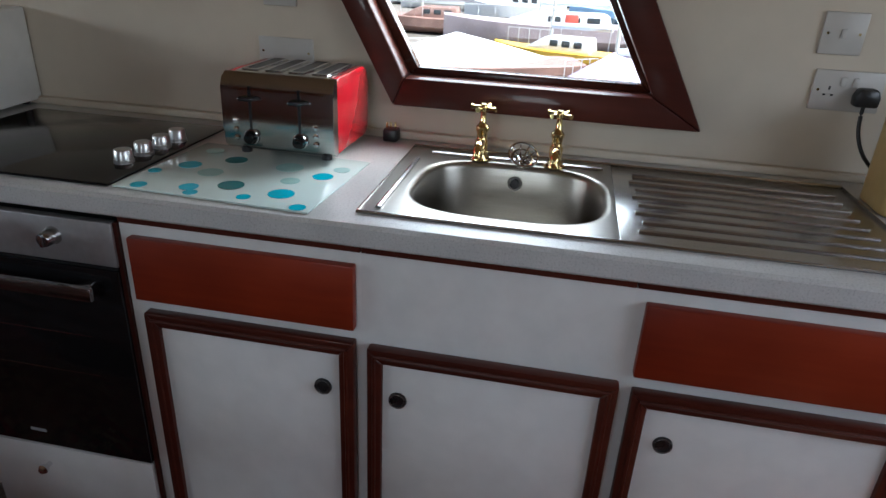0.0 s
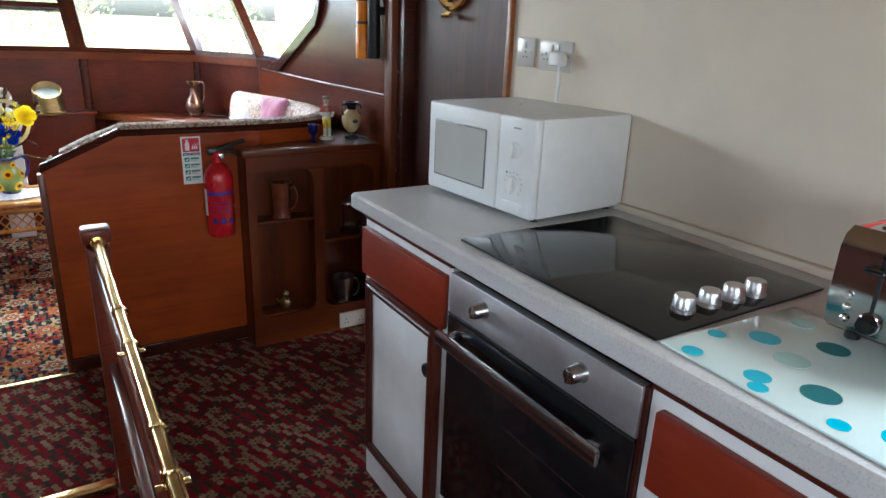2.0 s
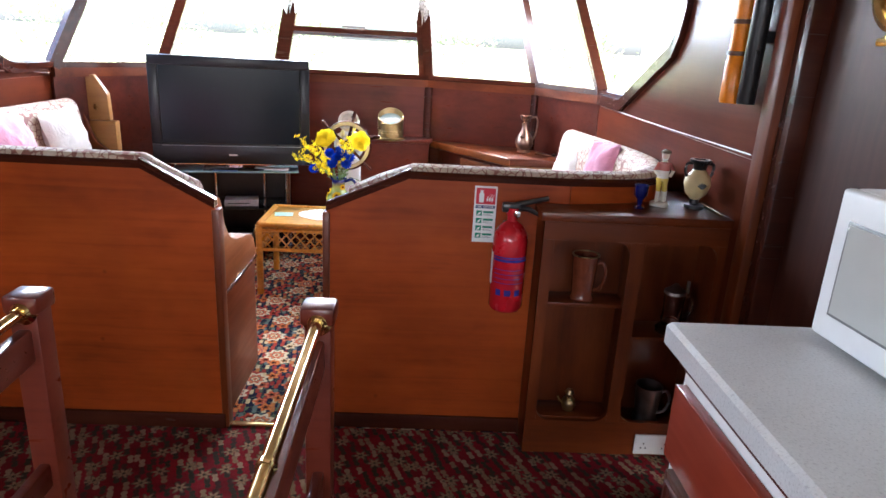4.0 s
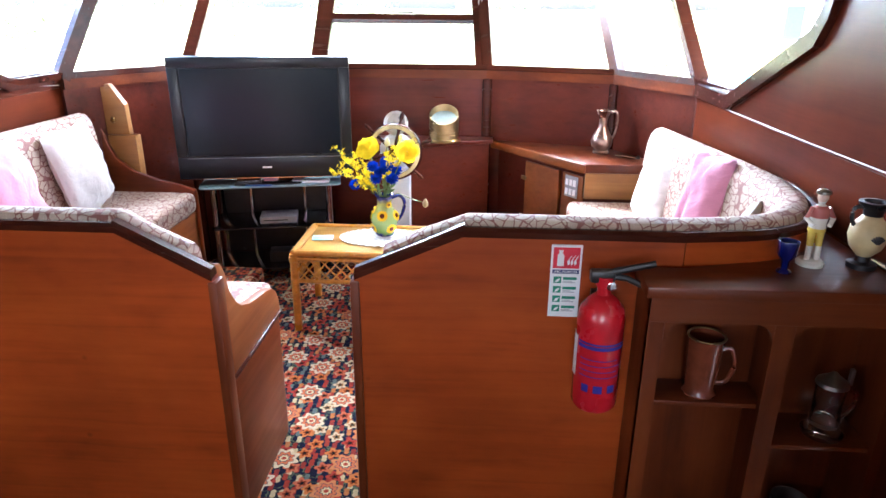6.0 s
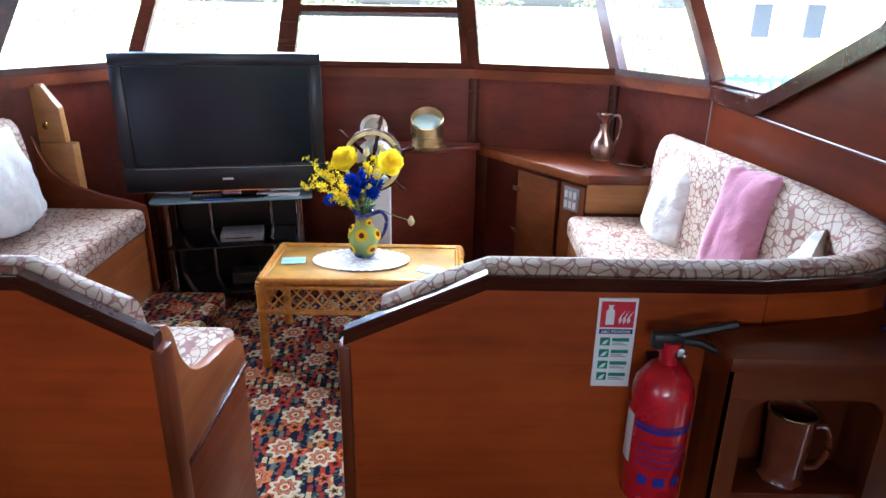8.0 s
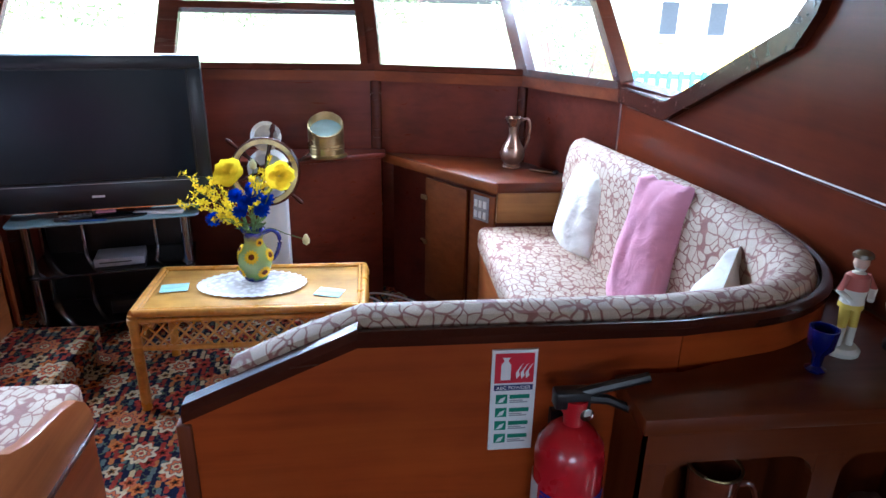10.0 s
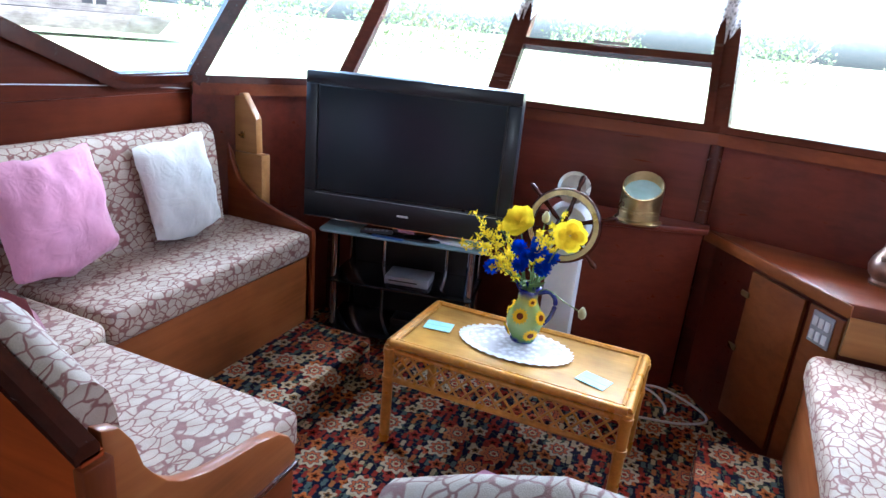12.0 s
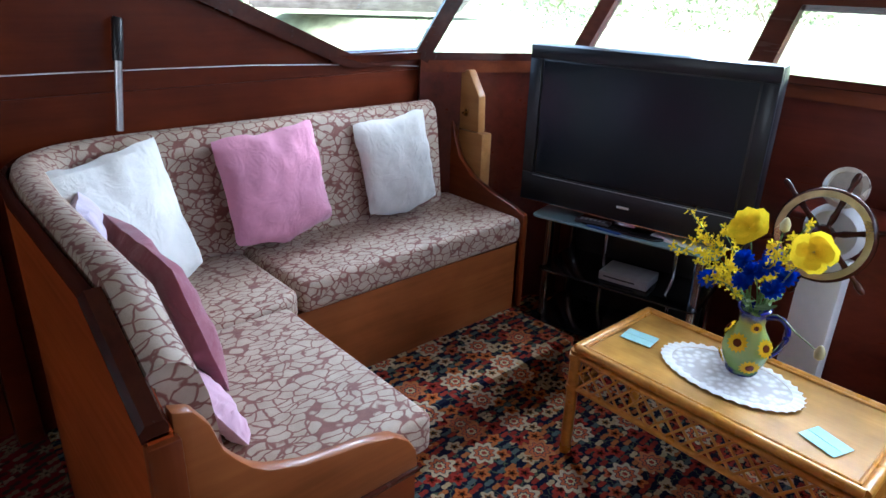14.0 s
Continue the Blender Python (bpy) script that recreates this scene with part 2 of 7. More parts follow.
def flower_layer(n, vec, scale, petals, radius, seed, depth=0.22):
    """Petal shape about the cells of a Voronoi; returns radius over petal edge (under 1 is inside) and a random number."""
    vo = n.add("ShaderNodeTexVoronoi", voronoi_dimensions="2D")
    vo.inputs["Scale"].default_value = scale
    vo.inputs["Randomness"].default_value = 0.55
    v = n.mapped((1, 1, 1), (0, 0, 0.3 * seed), (seed * 3.1, seed * 1.7, 0), vec)
    n.link(v, vo.inputs["Vector"])
    sub = n.add("ShaderNodeVectorMath", operation="SUBTRACT")
    n.link(v, sub.inputs[0])
    n.link(vo.outputs["Position"], sub.inputs[1])
    sep = n.add("ShaderNodeSeparateXYZ")
    n.link(sub.outputs[0], sep.inputs[0])
    ang = n.math("ARCTAN2", sep.outputs[1], sep.outputs[0])
    wave = n.math("COSINE", n.math("MULTIPLY", ang, float(petals)))
    edge = n.math("MULTIPLY_ADD", wave, depth * radius, radius)
    length = n.add("ShaderNodeVectorMath", operation="LENGTH")
    n.link(sub.outputs[0], length.inputs[0])
    sepc = n.add("ShaderNodeSeparateColor")
    n.link(vo.outputs["Color"], sepc.inputs[0])
    return n.math("DIVIDE", length.outputs["Value"], edge), sepc.outputs[0], sepc.outputs[1]


def pile(n, col, scale=420.0):
    f = n.noise(scale, 2.0)
    fine = n.ramp(f, (0.25, 0.42), (0.75, 1.05))
    n.set(color=n.mix(1.0, col, fine, "MULTIPLY"), rough=0.95, sheen=0.02, spec=0.08)
    n.bump(f, 0.6, 0.003)
    return n.mat


def persian_carpet():
    n = Nodes("navy_persian_carpet")
    geo = n.add("ShaderNodeNewGeometry").outputs["Position"]
    flat = n.add("ShaderNodeVectorMath", operation="MULTIPLY_ADD")
    n.link(geo, flat.inputs[0])
    flat.inputs[1].default_value = (1, 1, 0)
    sepz = n.add("ShaderNodeSeparateXYZ")
    n.link(geo, sepz.inputs[0])
    comb = n.add("ShaderNodeCombineXYZ")
    n.link(sepz.outputs[2], comb.inputs[0])
    n.link(sepz.outputs[2], comb.inputs[1])
    n.link(comb.outputs[0], flat.inputs[2])
    v = flat.outputs[0]
    col = (0.006, 0.008, 0.028)
    # vines, leaves, small and large flowers, each over the last
    wob = n.noise(22.0, 2.0, 0.5, v)
    vine = n.math("ABSOLUTE", n.math("SUBTRACT", wob, 0.5))
    col = n.mix(n.ramp(vine, (0.012, 1.0), (0.02, 0.0)), col, (0.10, 0.13, 0.07))
    d, r1, r2 = flower_layer(n, v, 29.0, 2, 0.0135, 5, 0.45)
    leaf = n.ramp(r1, (0.0, (0.30, 0.035, 0.02)), (0.25, (0.42, 0.15, 0.04)), (0.45, (0.10, 0.14, 0.13)), (0.62, (0.50, 0.40, 0.22)), (0.8, (0.25, 0.03, 0.02)), constant=True)
    col = n.mix(n.ramp(d, (0.9, 1.0), (1.0, 0.0)), col, leaf)
    d, r1, r2 = flower_layer(n, v, 12.5, 5, 0.025, 2, 0.25)
    petal = n.ramp(r1, (0.0, (0.52, 0.16, 0.035)), (0.3, (0.36, 0.04, 0.025)), (0.55, (0.55, 0.44, 0.26)), (0.78, (0.48, 0.12, 0.05)), constant=True)
    ring = n.ramp(d, (0.0, (0.02, 0.02, 0.05)), (0.28, (0.5, 0.38, 0.15)), (0.42, (0.3, 0.03, 0.02)), (0.5, (1, 1, 1)), constant=True)
    col = n.mix(n.ramp(d, (0.93, 1.0), (1.0, 0.0)), col, n.mix(1.0, petal, ring, "MULTIPLY"))
    d, r1, r2 = flower_layer(n, v, 5.6, 8, 0.049, 1, 0.16)
    outer = n.ramp(r1, (0.0, (0.62, 0.52, 0.34)), (0.5, (0.55, 0.20, 0.07)), (0.72, (0.60, 0.50, 0.33)), constant=True)
    ring = n.ramp(d, (0.0, (0.35, 0.05, 0.03)), (0.17, (0.65, 0.55, 0.3)), (0.32, (0.02, 0.02, 0.06)), (0.4, (0.55, 0.16, 0.06)), (0.62, (0.05, 0.04, 0.07)), (0.68, (0.66, 0.56, 0.38)), constant=True)
    inner = n.mix(n.ramp(d, (0.68, 0.0), (0.69, 1.0)), ring, outer)
    col = n.mix(n.ramp(d, (0.95, 1.0), (1.0, 0.0)), col, inner)
    return pile(n, col)


def red_carpet():
    n = Nodes("red_leaf_carpet")
    geo = n.add("ShaderNodeNewGeometry").outputs["Position"]
    col = n.ramp(n.noise(9.0, 3.0, 0.5, geo), (0.35, (0.13, 0.004, 0.008)), (0.7, (0.27, 0.010, 0.018)))
    d, r1, r2 = flower_layer(n, geo, 27.0, 2, 0.0145, 4, 0.6)
    leaf = n.ramp(r1, (0.0, (0.035, 0.030, 0.018)), (0.35, (0.24, 0.16, 0.085)), (0.6, (0.30, 0.22, 0.13)), (0.8, (0.05, 0.02, 0.015)), constant=True)
    col = n.mix(n.ramp(d, (0.85, 1.0), (1.0, 0.0)), col, leaf)
    d, r1, r2 = flower_layer(n, geo, 11.0, 6, 0.022, 3, 0.4)
    ring = n.ramp(d, (0.0, (0.04, 0.03, 0.02)), (0.25, (0.28, 0.19, 0.10)), (0.7, (0.12, 0.08, 0.05)), constant=True)
    col = n.mix(n.ramp(d, (0.93, 1.0), (1.0, 0.0)), col, ring)
    return pile(n, col)


def upholstery():
    n = Nodes("leaf_pattern_upholstery")
    geo = n.add("ShaderNodeNewGeometry").outputs["Position"]
    wob = n.add("ShaderNodeTexNoise")
    wob.inputs["Scale"].default_value = 14.0
    n.link(geo, wob.inputs["Vector"])
    add = n.add("ShaderNodeVectorMath", operation="MULTIPLY_ADD")
    n.link(wob.outputs["Color"], add.inputs[0])
    add.inputs[1].default_value = (0.045, 0.045, 0.045)
    n.link(geo, add.inputs[2])
    vo = n.add("ShaderNodeTexVoronoi", feature="DISTANCE_TO_EDGE")
    vo.inputs["Scale"].default_value = 35.0
    n.link(n.mapped((1.2, 0.72, 1.1), (0.3, 0.2, 0.6), (0, 0, 0), add.outputs[0]), vo.inputs["Vector"])
    cell = n.add("ShaderNodeTexVoronoi")
    cell.inputs["Scale"].default_value = 35.0
    n.link(n.mapped((1.2, 0.72, 1.1), (0.3, 0.2, 0.6), (0, 0, 0), add.outputs[0]), cell.inputs["Vector"])
    vein = n.noise(75.0, 3.0, 0.6, geo)
    e = n.math("MINIMUM", vo.outputs["Distance"], n.math("MULTIPLY", n.math("SUBTRACT", 0.84, cell.outputs["Distance"]), 0.6))
    e = n.math("SUBTRACT", e, n.math("MULTIPLY", n.math("GREATER_THAN", vein, 0.63), 0.03))
    maroon = n.ramp(n.noise(40, 2.0, 0.5, geo), (0.3, (0.17, 0.060, 0.042)), (0.7, (0.235, 0.095, 0.070)))
    beige = n.ramp(n.noise(18, 3.0, 0.5, geo), (0.3, (0.385, 0.29, 0.21)), (0.7, (0.50, 0.395, 0.30)))
    col = n.mix(n.ramp(e, (0.032, 0.0), (0.085, 1.0)), maroon, beige)
    weave = n.noise(700, 1.0, 0.5, geo)
    n.set(color=n.mix(1.0, col, n.ramp(weave, (0.3, 0.82), (0.7, 1.1)), "MULTIPLY"), rough=0.62, sheen=0.05, spec=0.35)
    n.bump(n.math("ADD", weave, n.math("MULTIPLY", n.noise(7.0, 3.0, 0.5, geo), 2.0)), 0.25, 0.003)
    return n.mat


def fabric(name, color, fold=8.0):
    n = Nodes(name)
    f, g = n.noise(fold, 3.0), n.noise(520.0, 2.0)
    n.set(color=n.ramp(n.math("ADD", n.math("MULTIPLY", f, 0.6), n.math("MULTIPLY", g, 0.4)), (0.3, tuple(c * 0.85 for c in color)), (0.7, tuple(min(1, c * 1.08) for c in color))),
          rough=0.9, sheen=0.3, spec=0.2)
    crease = n.noise(fold * 1.6, 2.0, 0.5, None, 1.6)
    n.bump(n.math("ADD", n.math("ADD", f, n.math("MULTIPLY", crease, 0.9)), n.math("MULTIPLY", g, 0.12)), 0.6, 0.012)
    return n.mat


def laminate():
    n = Nodes("grey_speckled_laminate")
    f, g = n.noise(260.0, 2.0), n.noise(9.0, 4.0)
    col = n.ramp(f, (0.30, (0.40, 0.40, 0.395)), (0.42, (0.50, 0.50, 0.49)), (0.68, (0.55, 0.55, 0.54)))
    n.set(color=n.mix(1.0, col, n.ramp(g, (0.3, 0.92), (0.7, 1.04)), "MULTIPLY"), rough=n.ramp(g, (0.3, 0.28), (0.7, 0.42)))
    return n.mat


def glass_pane(name="window_glass", tint=(0.97, 0.99, 0.98)):
    n = Nodes(name)
    n.t.nodes.remove(n.bsdf)
    tr, gl = n.add("ShaderNodeBsdfTransparent"), n.add("ShaderNodeBsdfGlossy")
    tr.inputs[0].default_value = (*tint, 1)
    gl.inputs["Roughness"].default_value = 0.03
    mx = n.add("ShaderNodeMixShader")
    mx.inputs[0].default_value = 0.05
    n.link(tr.outputs[0], mx.inputs[1])
    n.link(gl.outputs[0], mx.inputs[2])
    n.link(mx.outputs[0], n.t.nodes["Material Output"].inputs[0])
    return n.mat


def glass(name, color, rough=0.02, ior=1.45):
    return Nodes(name).set(color=color, trans=1.0, rough=rough, ior=ior).mat


def petal(name, color):
    """Thin petals, lit through from behind."""
    n = Nodes(name)
    n.t.nodes.remove(n.bsdf)
    f = n.noise(60.0, 3.0)
    col = n.ramp(f, (0.3, tuple(c * 0.85 for c in color)), (0.7, color))
    d, tr = n.add("ShaderNodeBsdfDiffuse"), n.add("ShaderNodeBsdfTranslucent")
    mx = n.add("ShaderNodeMixShader")
    mx.inputs[0].default_value = 0.5
    for s in (d, tr):
        n.link(col, s.inputs[0])
    n.link(d.outputs[0], mx.inputs[1])
    n.link(tr.outputs[0], mx.inputs[2])
    n.link(mx.outputs[0], n.t.nodes["Material Output"].inputs[0])
    return n.mat


def foliage(name, a, b, c=None):
    n = Nodes(name)
    info = n.add("ShaderNodeNewGeometry").outputs["Random Per Island"]
    n.set(color=n.ramp(info, (0.0, a), (0.6, b), (1.0, c or b)), rough=0.6, spec=0.3)
    return n.mat


MAH_D, MAH_M, MAH_L = (0.066, 0.0125, 0.0032), (0.14, 0.029, 0.0065), (0.205, 0.051, 0.0115)
mahogany_x = wood("mahogany_grain_across", MAH_D, MAH_M, MAH_L, "x", knots=0.5)
mahogany_y = wood("mahogany_grain_along", MAH_D, MAH_M, MAH_L, "y")
mahogany_z = wood("mahogany_grain_upright", MAH_D, MAH_M, MAH_L, "z")
mahogany_panel = wood("orange_brown_mahogany_panel", (0.18, 0.026, 0.0033), (0.36, 0.060, 0.0072), (0.48, 0.102, 0.012), "x", rough=0.34, knots=0.5)
mahogany_wall = wood("dark_red_brown_mahogany_wall", (0.050, 0.0076, 0.0020), (0.094, 0.0155, 0.0040), (0.135, 0.0265, 0.0065), "y", rough=0.26, coat=0.0, spec=0.15)
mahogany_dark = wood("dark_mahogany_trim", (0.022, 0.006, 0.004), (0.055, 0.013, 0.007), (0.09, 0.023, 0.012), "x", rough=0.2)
red_mahogany = wood("red_mahogany_panel", (0.055, 0.009, 0.005), (0.115, 0.021, 0.011), (0.16, 0.034, 0.017), "x", rough=0.25)
drawer_wood = wood("orange_mahogany_veneer", (0.15, 0.0145, 0.005), (0.225, 0.0245, 0.0075), (0.28, 0.037, 0.010), "y", rough=0.4, coat=0.15)
light_wood = wood("honey_oak", (0.22, 0.10, 0.03), (0.36, 0.17, 0.052), (0.45, 0.235, 0.08), "x", rough=0.35)
seat_wood = wood("golden_brown_plywood", (0.15, 0.040, 0.009), (0.265, 0.080, 0.020), (0.345, 0.120, 0.032), "y", rough=0.33)
moulding = wood("reddish_moulding", (0.042, 0.0085, 0.005), (0.074, 0.0145, 0.0085), (0.105, 0.0235, 0.0125), "y", rough=0.35, coat=0.2)
door_wood = wood("dark_varnished_door", (0.030, 0.009, 0.005), (0.060, 0.016, 0.008), (0.095, 0.026, 0.013), "z", rough=0.42, coat=0.0)
carpet_blue, carpet_red = persian_carpet(), red_carpet()
cushion_cloth = upholstery()
white_paint = plain("white_painted_board", (0.72, 0.72, 0.70), 0.42, vary=0.05, scale=14, bump=0.05)
cream_wall = plain("cream_wall_board", (0.60, 0.53, 0.43), 0.55, vary=0.06, scale=5, bump=0.05)
# The ceiling is out of view; its brown is chosen to dampen bounced light.
ceiling_paint = plain("dimmed_ceiling_board", (0.30, 0.19, 0.10), 0.5, vary=0.12, scale=5)
# White plates, greyed in colour to carry the shade on the galley wall.
plate_plastic = plain("shaded_plate_plastic", (0.50, 0.48, 0.45), 0.35, vary=0.04, scale=20)
white_plastic = plain("white_plastic", (0.74, 0.75, 0.74), 0.35, vary=0.03, scale=20)
grey_plastic = plain("grey_plastic", (0.30, 0.31, 0.32), 0.4)
black_plastic = plain("black_plastic", (0.012, 0.012, 0.013), 0.35)
black_gloss = plain("black_gloss_plastic", (0.008, 0.008, 0.009), 0.12, vary=0.3)
black_glass = plain("black_ceramic_glass", (0.006, 0.006, 0.007), 0.08, vary=0.2)
screen_black = Nodes("dark_screen").set(color=(0.005, 0.010, 0.015), rough=0.2, spec=0.26).mat
steel = brushed("brushed_stainless_steel", (0.42, 0.415, 0.41), 0.22)
# Darker copy of the sink steel, with the bowl's shade in its colour.
bowl_steel = brushed("shaded_satin_bowl_steel", (0.31, 0.29, 0.26), 0.30)
toaster_steel = brushed("bright_toaster_steel", (0.56, 0.56, 0.56), 0.17)
chrome = plain("chrome", (0.75, 0.75, 0.76), 0.08, 1.0, 0.03)
brass = plain("polished_brass", (0.74, 0.56, 0.25), 0.16, 1.0, 0.08, 25)
old_brass = plain("aged_brass", (0.40, 0.31, 0.15), 0.3, 1.0, 0.25, 22)
pewter = plain("dull_pewter", (0.28, 0.25, 0.23), 0.38, 1.0, 0.2, 26)
laminate_grey = laminate()
red_paint = plain("red_enamel", (0.50, 0.010, 0.018), 0.25, vary=0.08, coat=0.3)
red_toaster = plain("red_gloss_lacquer", (0.52, 0.012, 0.022), 0.2, vary=0.06, coat=0.4)
label_white = plain("white_label", (0.75, 0.75, 0.74), 0.5, vary=0.03)
pane_glass = glass_pane()
# ---------------- setting: floors, walls, ceiling ----------------
LEAN = 0.55          # the windows rake forward towards the top
TUMBLE = 0.17        # and the outer ones lean inboard
SILL = 1.125
CEIL = 1.95


def leaned(x, y, z):
    return Vector((x * (1 - TUMBLE * (z - SILL)), y + LEAN * (z - SILL), z))


b = B()
gx, gy = (-1.6, -0.27, 0.27, 1.6), (-1.6, 0.80, 2.21, 2.98)
gv = [[b.verts.new((x, y, -0.06)) for y in gy] for x in gx]
cells = [b.faces.new((gv[i][j], gv[i + 1][j], gv[i + 1][j + 1], gv[i][j + 1])) for i in range(3) for j in range(3) if (i, j) != (1, 1)]
raised = bmesh.ops.extrude_face_region(b, geom=cells, use_keep_orig=True)
bmesh.ops.translate(b, vec=(0, 0, 0.06), verts=[v for v in raised["geom"] if isinstance(v, bmesh.types.BMVert)])
solid("floor_galley", b, carpet_red, "worn red carpet with beige leaf pattern in the galley", "floor", "structure", smooth=False)
b = prism(B(), [(-1.6, 2.98), (1.6, 2.98), (1.56, 4.64), (1.25, 5.16), (0.56, 5.37), (-0.48, 5.37), (-1.17, 5.16), (-1.53, 4.56)], "z", -0.06, 0.0)
solid("floor_saloon", b, carpet_blue, "navy floral Persian-style carpet in the saloon", "floor", "structure", smooth=False)
b = box(B(), -0.17, 0.21, 2.965, 2.995, 0.0, 0.008, 0.003)
solid("trim_threshold", b, brass, "brass threshold strip where the carpets meet", "trim", "structure")
b = box(B(), -0.27, 0.27, 2.17, 2.215, -0.02, 0.010, 0.004)
solid("trim_stair_nosing", b, brass, "pale brass nosing at the head of the stair", "trim", "structure")
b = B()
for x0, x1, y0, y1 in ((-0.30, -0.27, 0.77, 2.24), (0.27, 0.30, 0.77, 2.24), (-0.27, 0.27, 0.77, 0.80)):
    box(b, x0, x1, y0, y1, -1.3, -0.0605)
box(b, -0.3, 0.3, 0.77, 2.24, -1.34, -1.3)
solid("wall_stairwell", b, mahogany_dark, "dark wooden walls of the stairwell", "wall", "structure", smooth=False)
for i in range(4):
    b = box(B(), -0.27, 0.27, 1.90 - 0.27 * i, 2.21 - 0.27 * i, -0.22 - 0.2 * i, -0.185 - 0.2 * i, 0.006)
    box(b, -0.27, 0.27, 2.19 - 0.27 * i, 2.21 - 0.27 * i, -0.185 - 0.2 * i, -0.061 - 0.2 * i)
    solid("stair_tread", b, carpet_red, "carpeted tread of the stair going down", "stair", "structure", smooth=False)

# raised carpeted platforms under the seats
for s, lab in ((-1, "carpeted platform step before the port settee"), (1, "carpeted platform step before the starboard settee")):
    xs = sorted((s * 0.66 + 0.03, s * 1.48))
    b = box(B(), xs[0], xs[1], 3.56, 4.66, 0.0, 0.15, 0.012)
    solid("platform_step", b, carpet_blue, lab, "step", "structure")

b = box(B(), -1.9, 1.9, -1.7, 6.3, CEIL, CEIL + 0.06)
solid("ceiling", b, ceiling_paint, "unseen ceiling boards, browned to cut the fill light", "ceiling", "structure", smooth=False)


def wall_with_window(name, x0, x1, y0, y1, z1, hole, label, mat):
    """A wall across x with a raked window opening given as (y, z) corners: bottom fore, bottom aft, top aft, top fore."""
    (a, za), (c, zc), (d, zd), (e, ze) = hole
    bm = B()
    prism(bm, [(y0, 0), (y1, 0), (y1, za), (a, za), (c, zc), (y0, zc)], "x", x0, x1)
    prism(bm, [(y0, zc), (c, zc), (d, zd), (y0, zd)], "x", x0, x1)
    prism(bm, [(a, za), (y1, za), (y1, ze), (e, ze)], "x", x0, x1)
    prism(bm, [(y0, zd), (d, zd), (e, ze), (y1, ze), (y1, z1), (y0, z1)], "x", x0, x1)
    return solid(name, bm, mat, label, "wall", "structure", smooth=False)


HOLE = [(0.43, 1.05), (-0.235, 1.05), (0.04, 1.55), (0.70, 1.55)]
wall_with_window("wall_starboard_galley", 1.55, 1.62, -1.6, 2.03, CEIL, HOLE, "cream-painted galley side wall with faint board joints", cream_wall)
# Unseen wall: dark to cut bounce, its window opening added for light.
wall_with_window("wall_port_galley", -1.62, -1.55, -1.6, 2.9, CEIL, [(y + 0.25, z) for y, z in HOLE], "unseen galley wall opposite the counter, dark to cut bounce", mahogany_wall)
# Aft wall is out of view; its opening is added for the fill.
b = B()
for x0, x1, z0, z1 in ((-1.62, 1.62, 0, 1.15), (-1.62, 1.62, 1.75, CEIL), (-1.62, -0.7, 1.15, 1.75), (0.9, 1.62, 1.15, 1.75)):
    box(b, x0, x1, -1.68, -1.6, z0, z1)
solid("wall_aft", b, mahogany_wall, "unseen mahogany bulkhead aft, dark to cut bounce, open for fill", "wall", "structure", smooth=False)


def galley_window(name, s, label, dy=0.0):
    w = thing(name, (s * 1.585, 0.2 + dy, 1.05), label=label, category="window", kind="structure")
    xi = s * 1.55
    fx = sorted((xi - s * 0.045, xi + s * 0.06))
    outer = [(y + dy, z) for y, z in ((0.455, 0.995), (-0.285, 0.995), (0.045, 1.61), (0.79, 1.61))]
    inner = [(y + dy, z) for y, z in ((0.425, 1.065), (-0.165, 1.065), (0.095, 1.535), (0.675, 1.535))]
    for i, nm in enumerate(("window_sill", "window_frame", "window_frame", "window_frame")):
        j = (i + 1) % 4
        bm = prism(B(), [outer[i], outer[j], inner[j], inner[i]], "x", *fx, bev=0.006)
        part(nm, bm, moulding, w)
    inn2 = [(y + dy, z) for y, z in ((0.405, 1.083), (-0.140, 1.083), (0.105, 1.52), (0.650, 1.52))]
    for i in range(4):
        j = (i + 1) % 4
        bm = prism(B(), [inner[i], inner[j], inn2[j], inn2[i]], "x", *sorted((xi + s * 0.015, xi + s * 0.05)), bev=0.003)
        part("glazing_bead", bm, mahogany_dark, w)
    bm = prism(B(), inn2, "x", *sorted((xi + s * 0.03, xi + s * 0.035)))
    g = part("pane", bm, pane_glass, w, smooth=False)
    g.visible_shadow = False
    return w


galley_window("window_1", 1, "raked mahogany-framed galley window above the sink")
# Assumed window, out of view, so that light reaches the cabinet fronts.
galley_window("window_2", -1, "assumed unseen galley window in the facing wall, added for light", 0.25)

# upright edge strip, side door with porthole, post
b = box(B(), 1.535, 1.60, 2.03, 2.055, 0, CEIL, 0.004)
solid("trim_door_jamb", b, seat_wood, "narrow golden wood strip beside the side door", "trim", "structure")
door = thing("door_1", (1.58, 2.37, 0.0), label="dark varnished side door with a brass porthole", category="door", kind="structure")
PORT = (2.395, 1.53)
bm = B()
ring = [(PORT[0] + 0.085 * math.cos(2 * math.pi * k / 24), PORT[1] + 0.085 * math.sin(2 * math.pi * k / 24)) for k in range(24)]
rect = []
for k in range(24):
    a = 2 * math.pi * k / 24
    c, s_ = math.cos(a), math.sin(a)
    f = min((0.28 if c > 0 else 0.335) / max(abs(c), 1e-6), (0.415 if s_ > 0 else 1.52) / max(abs(s_), 1e-6))
    rect.append((PORT[0] + c * f, PORT[1] + s_ * f))
for x in (1.555, 1.60):
    vi = [bm.verts.new((x, *p)) for p in ring]
    vo = [bm.verts.new((x, *p)) for p in rect]
    for k in range(24):
        j = (k + 1) % 24
        bm.faces.new((vi[k], vi[j], vo[j], vo[k]))
part("door_leaf", bm, door_wood, door, smooth=False)
bm = B()
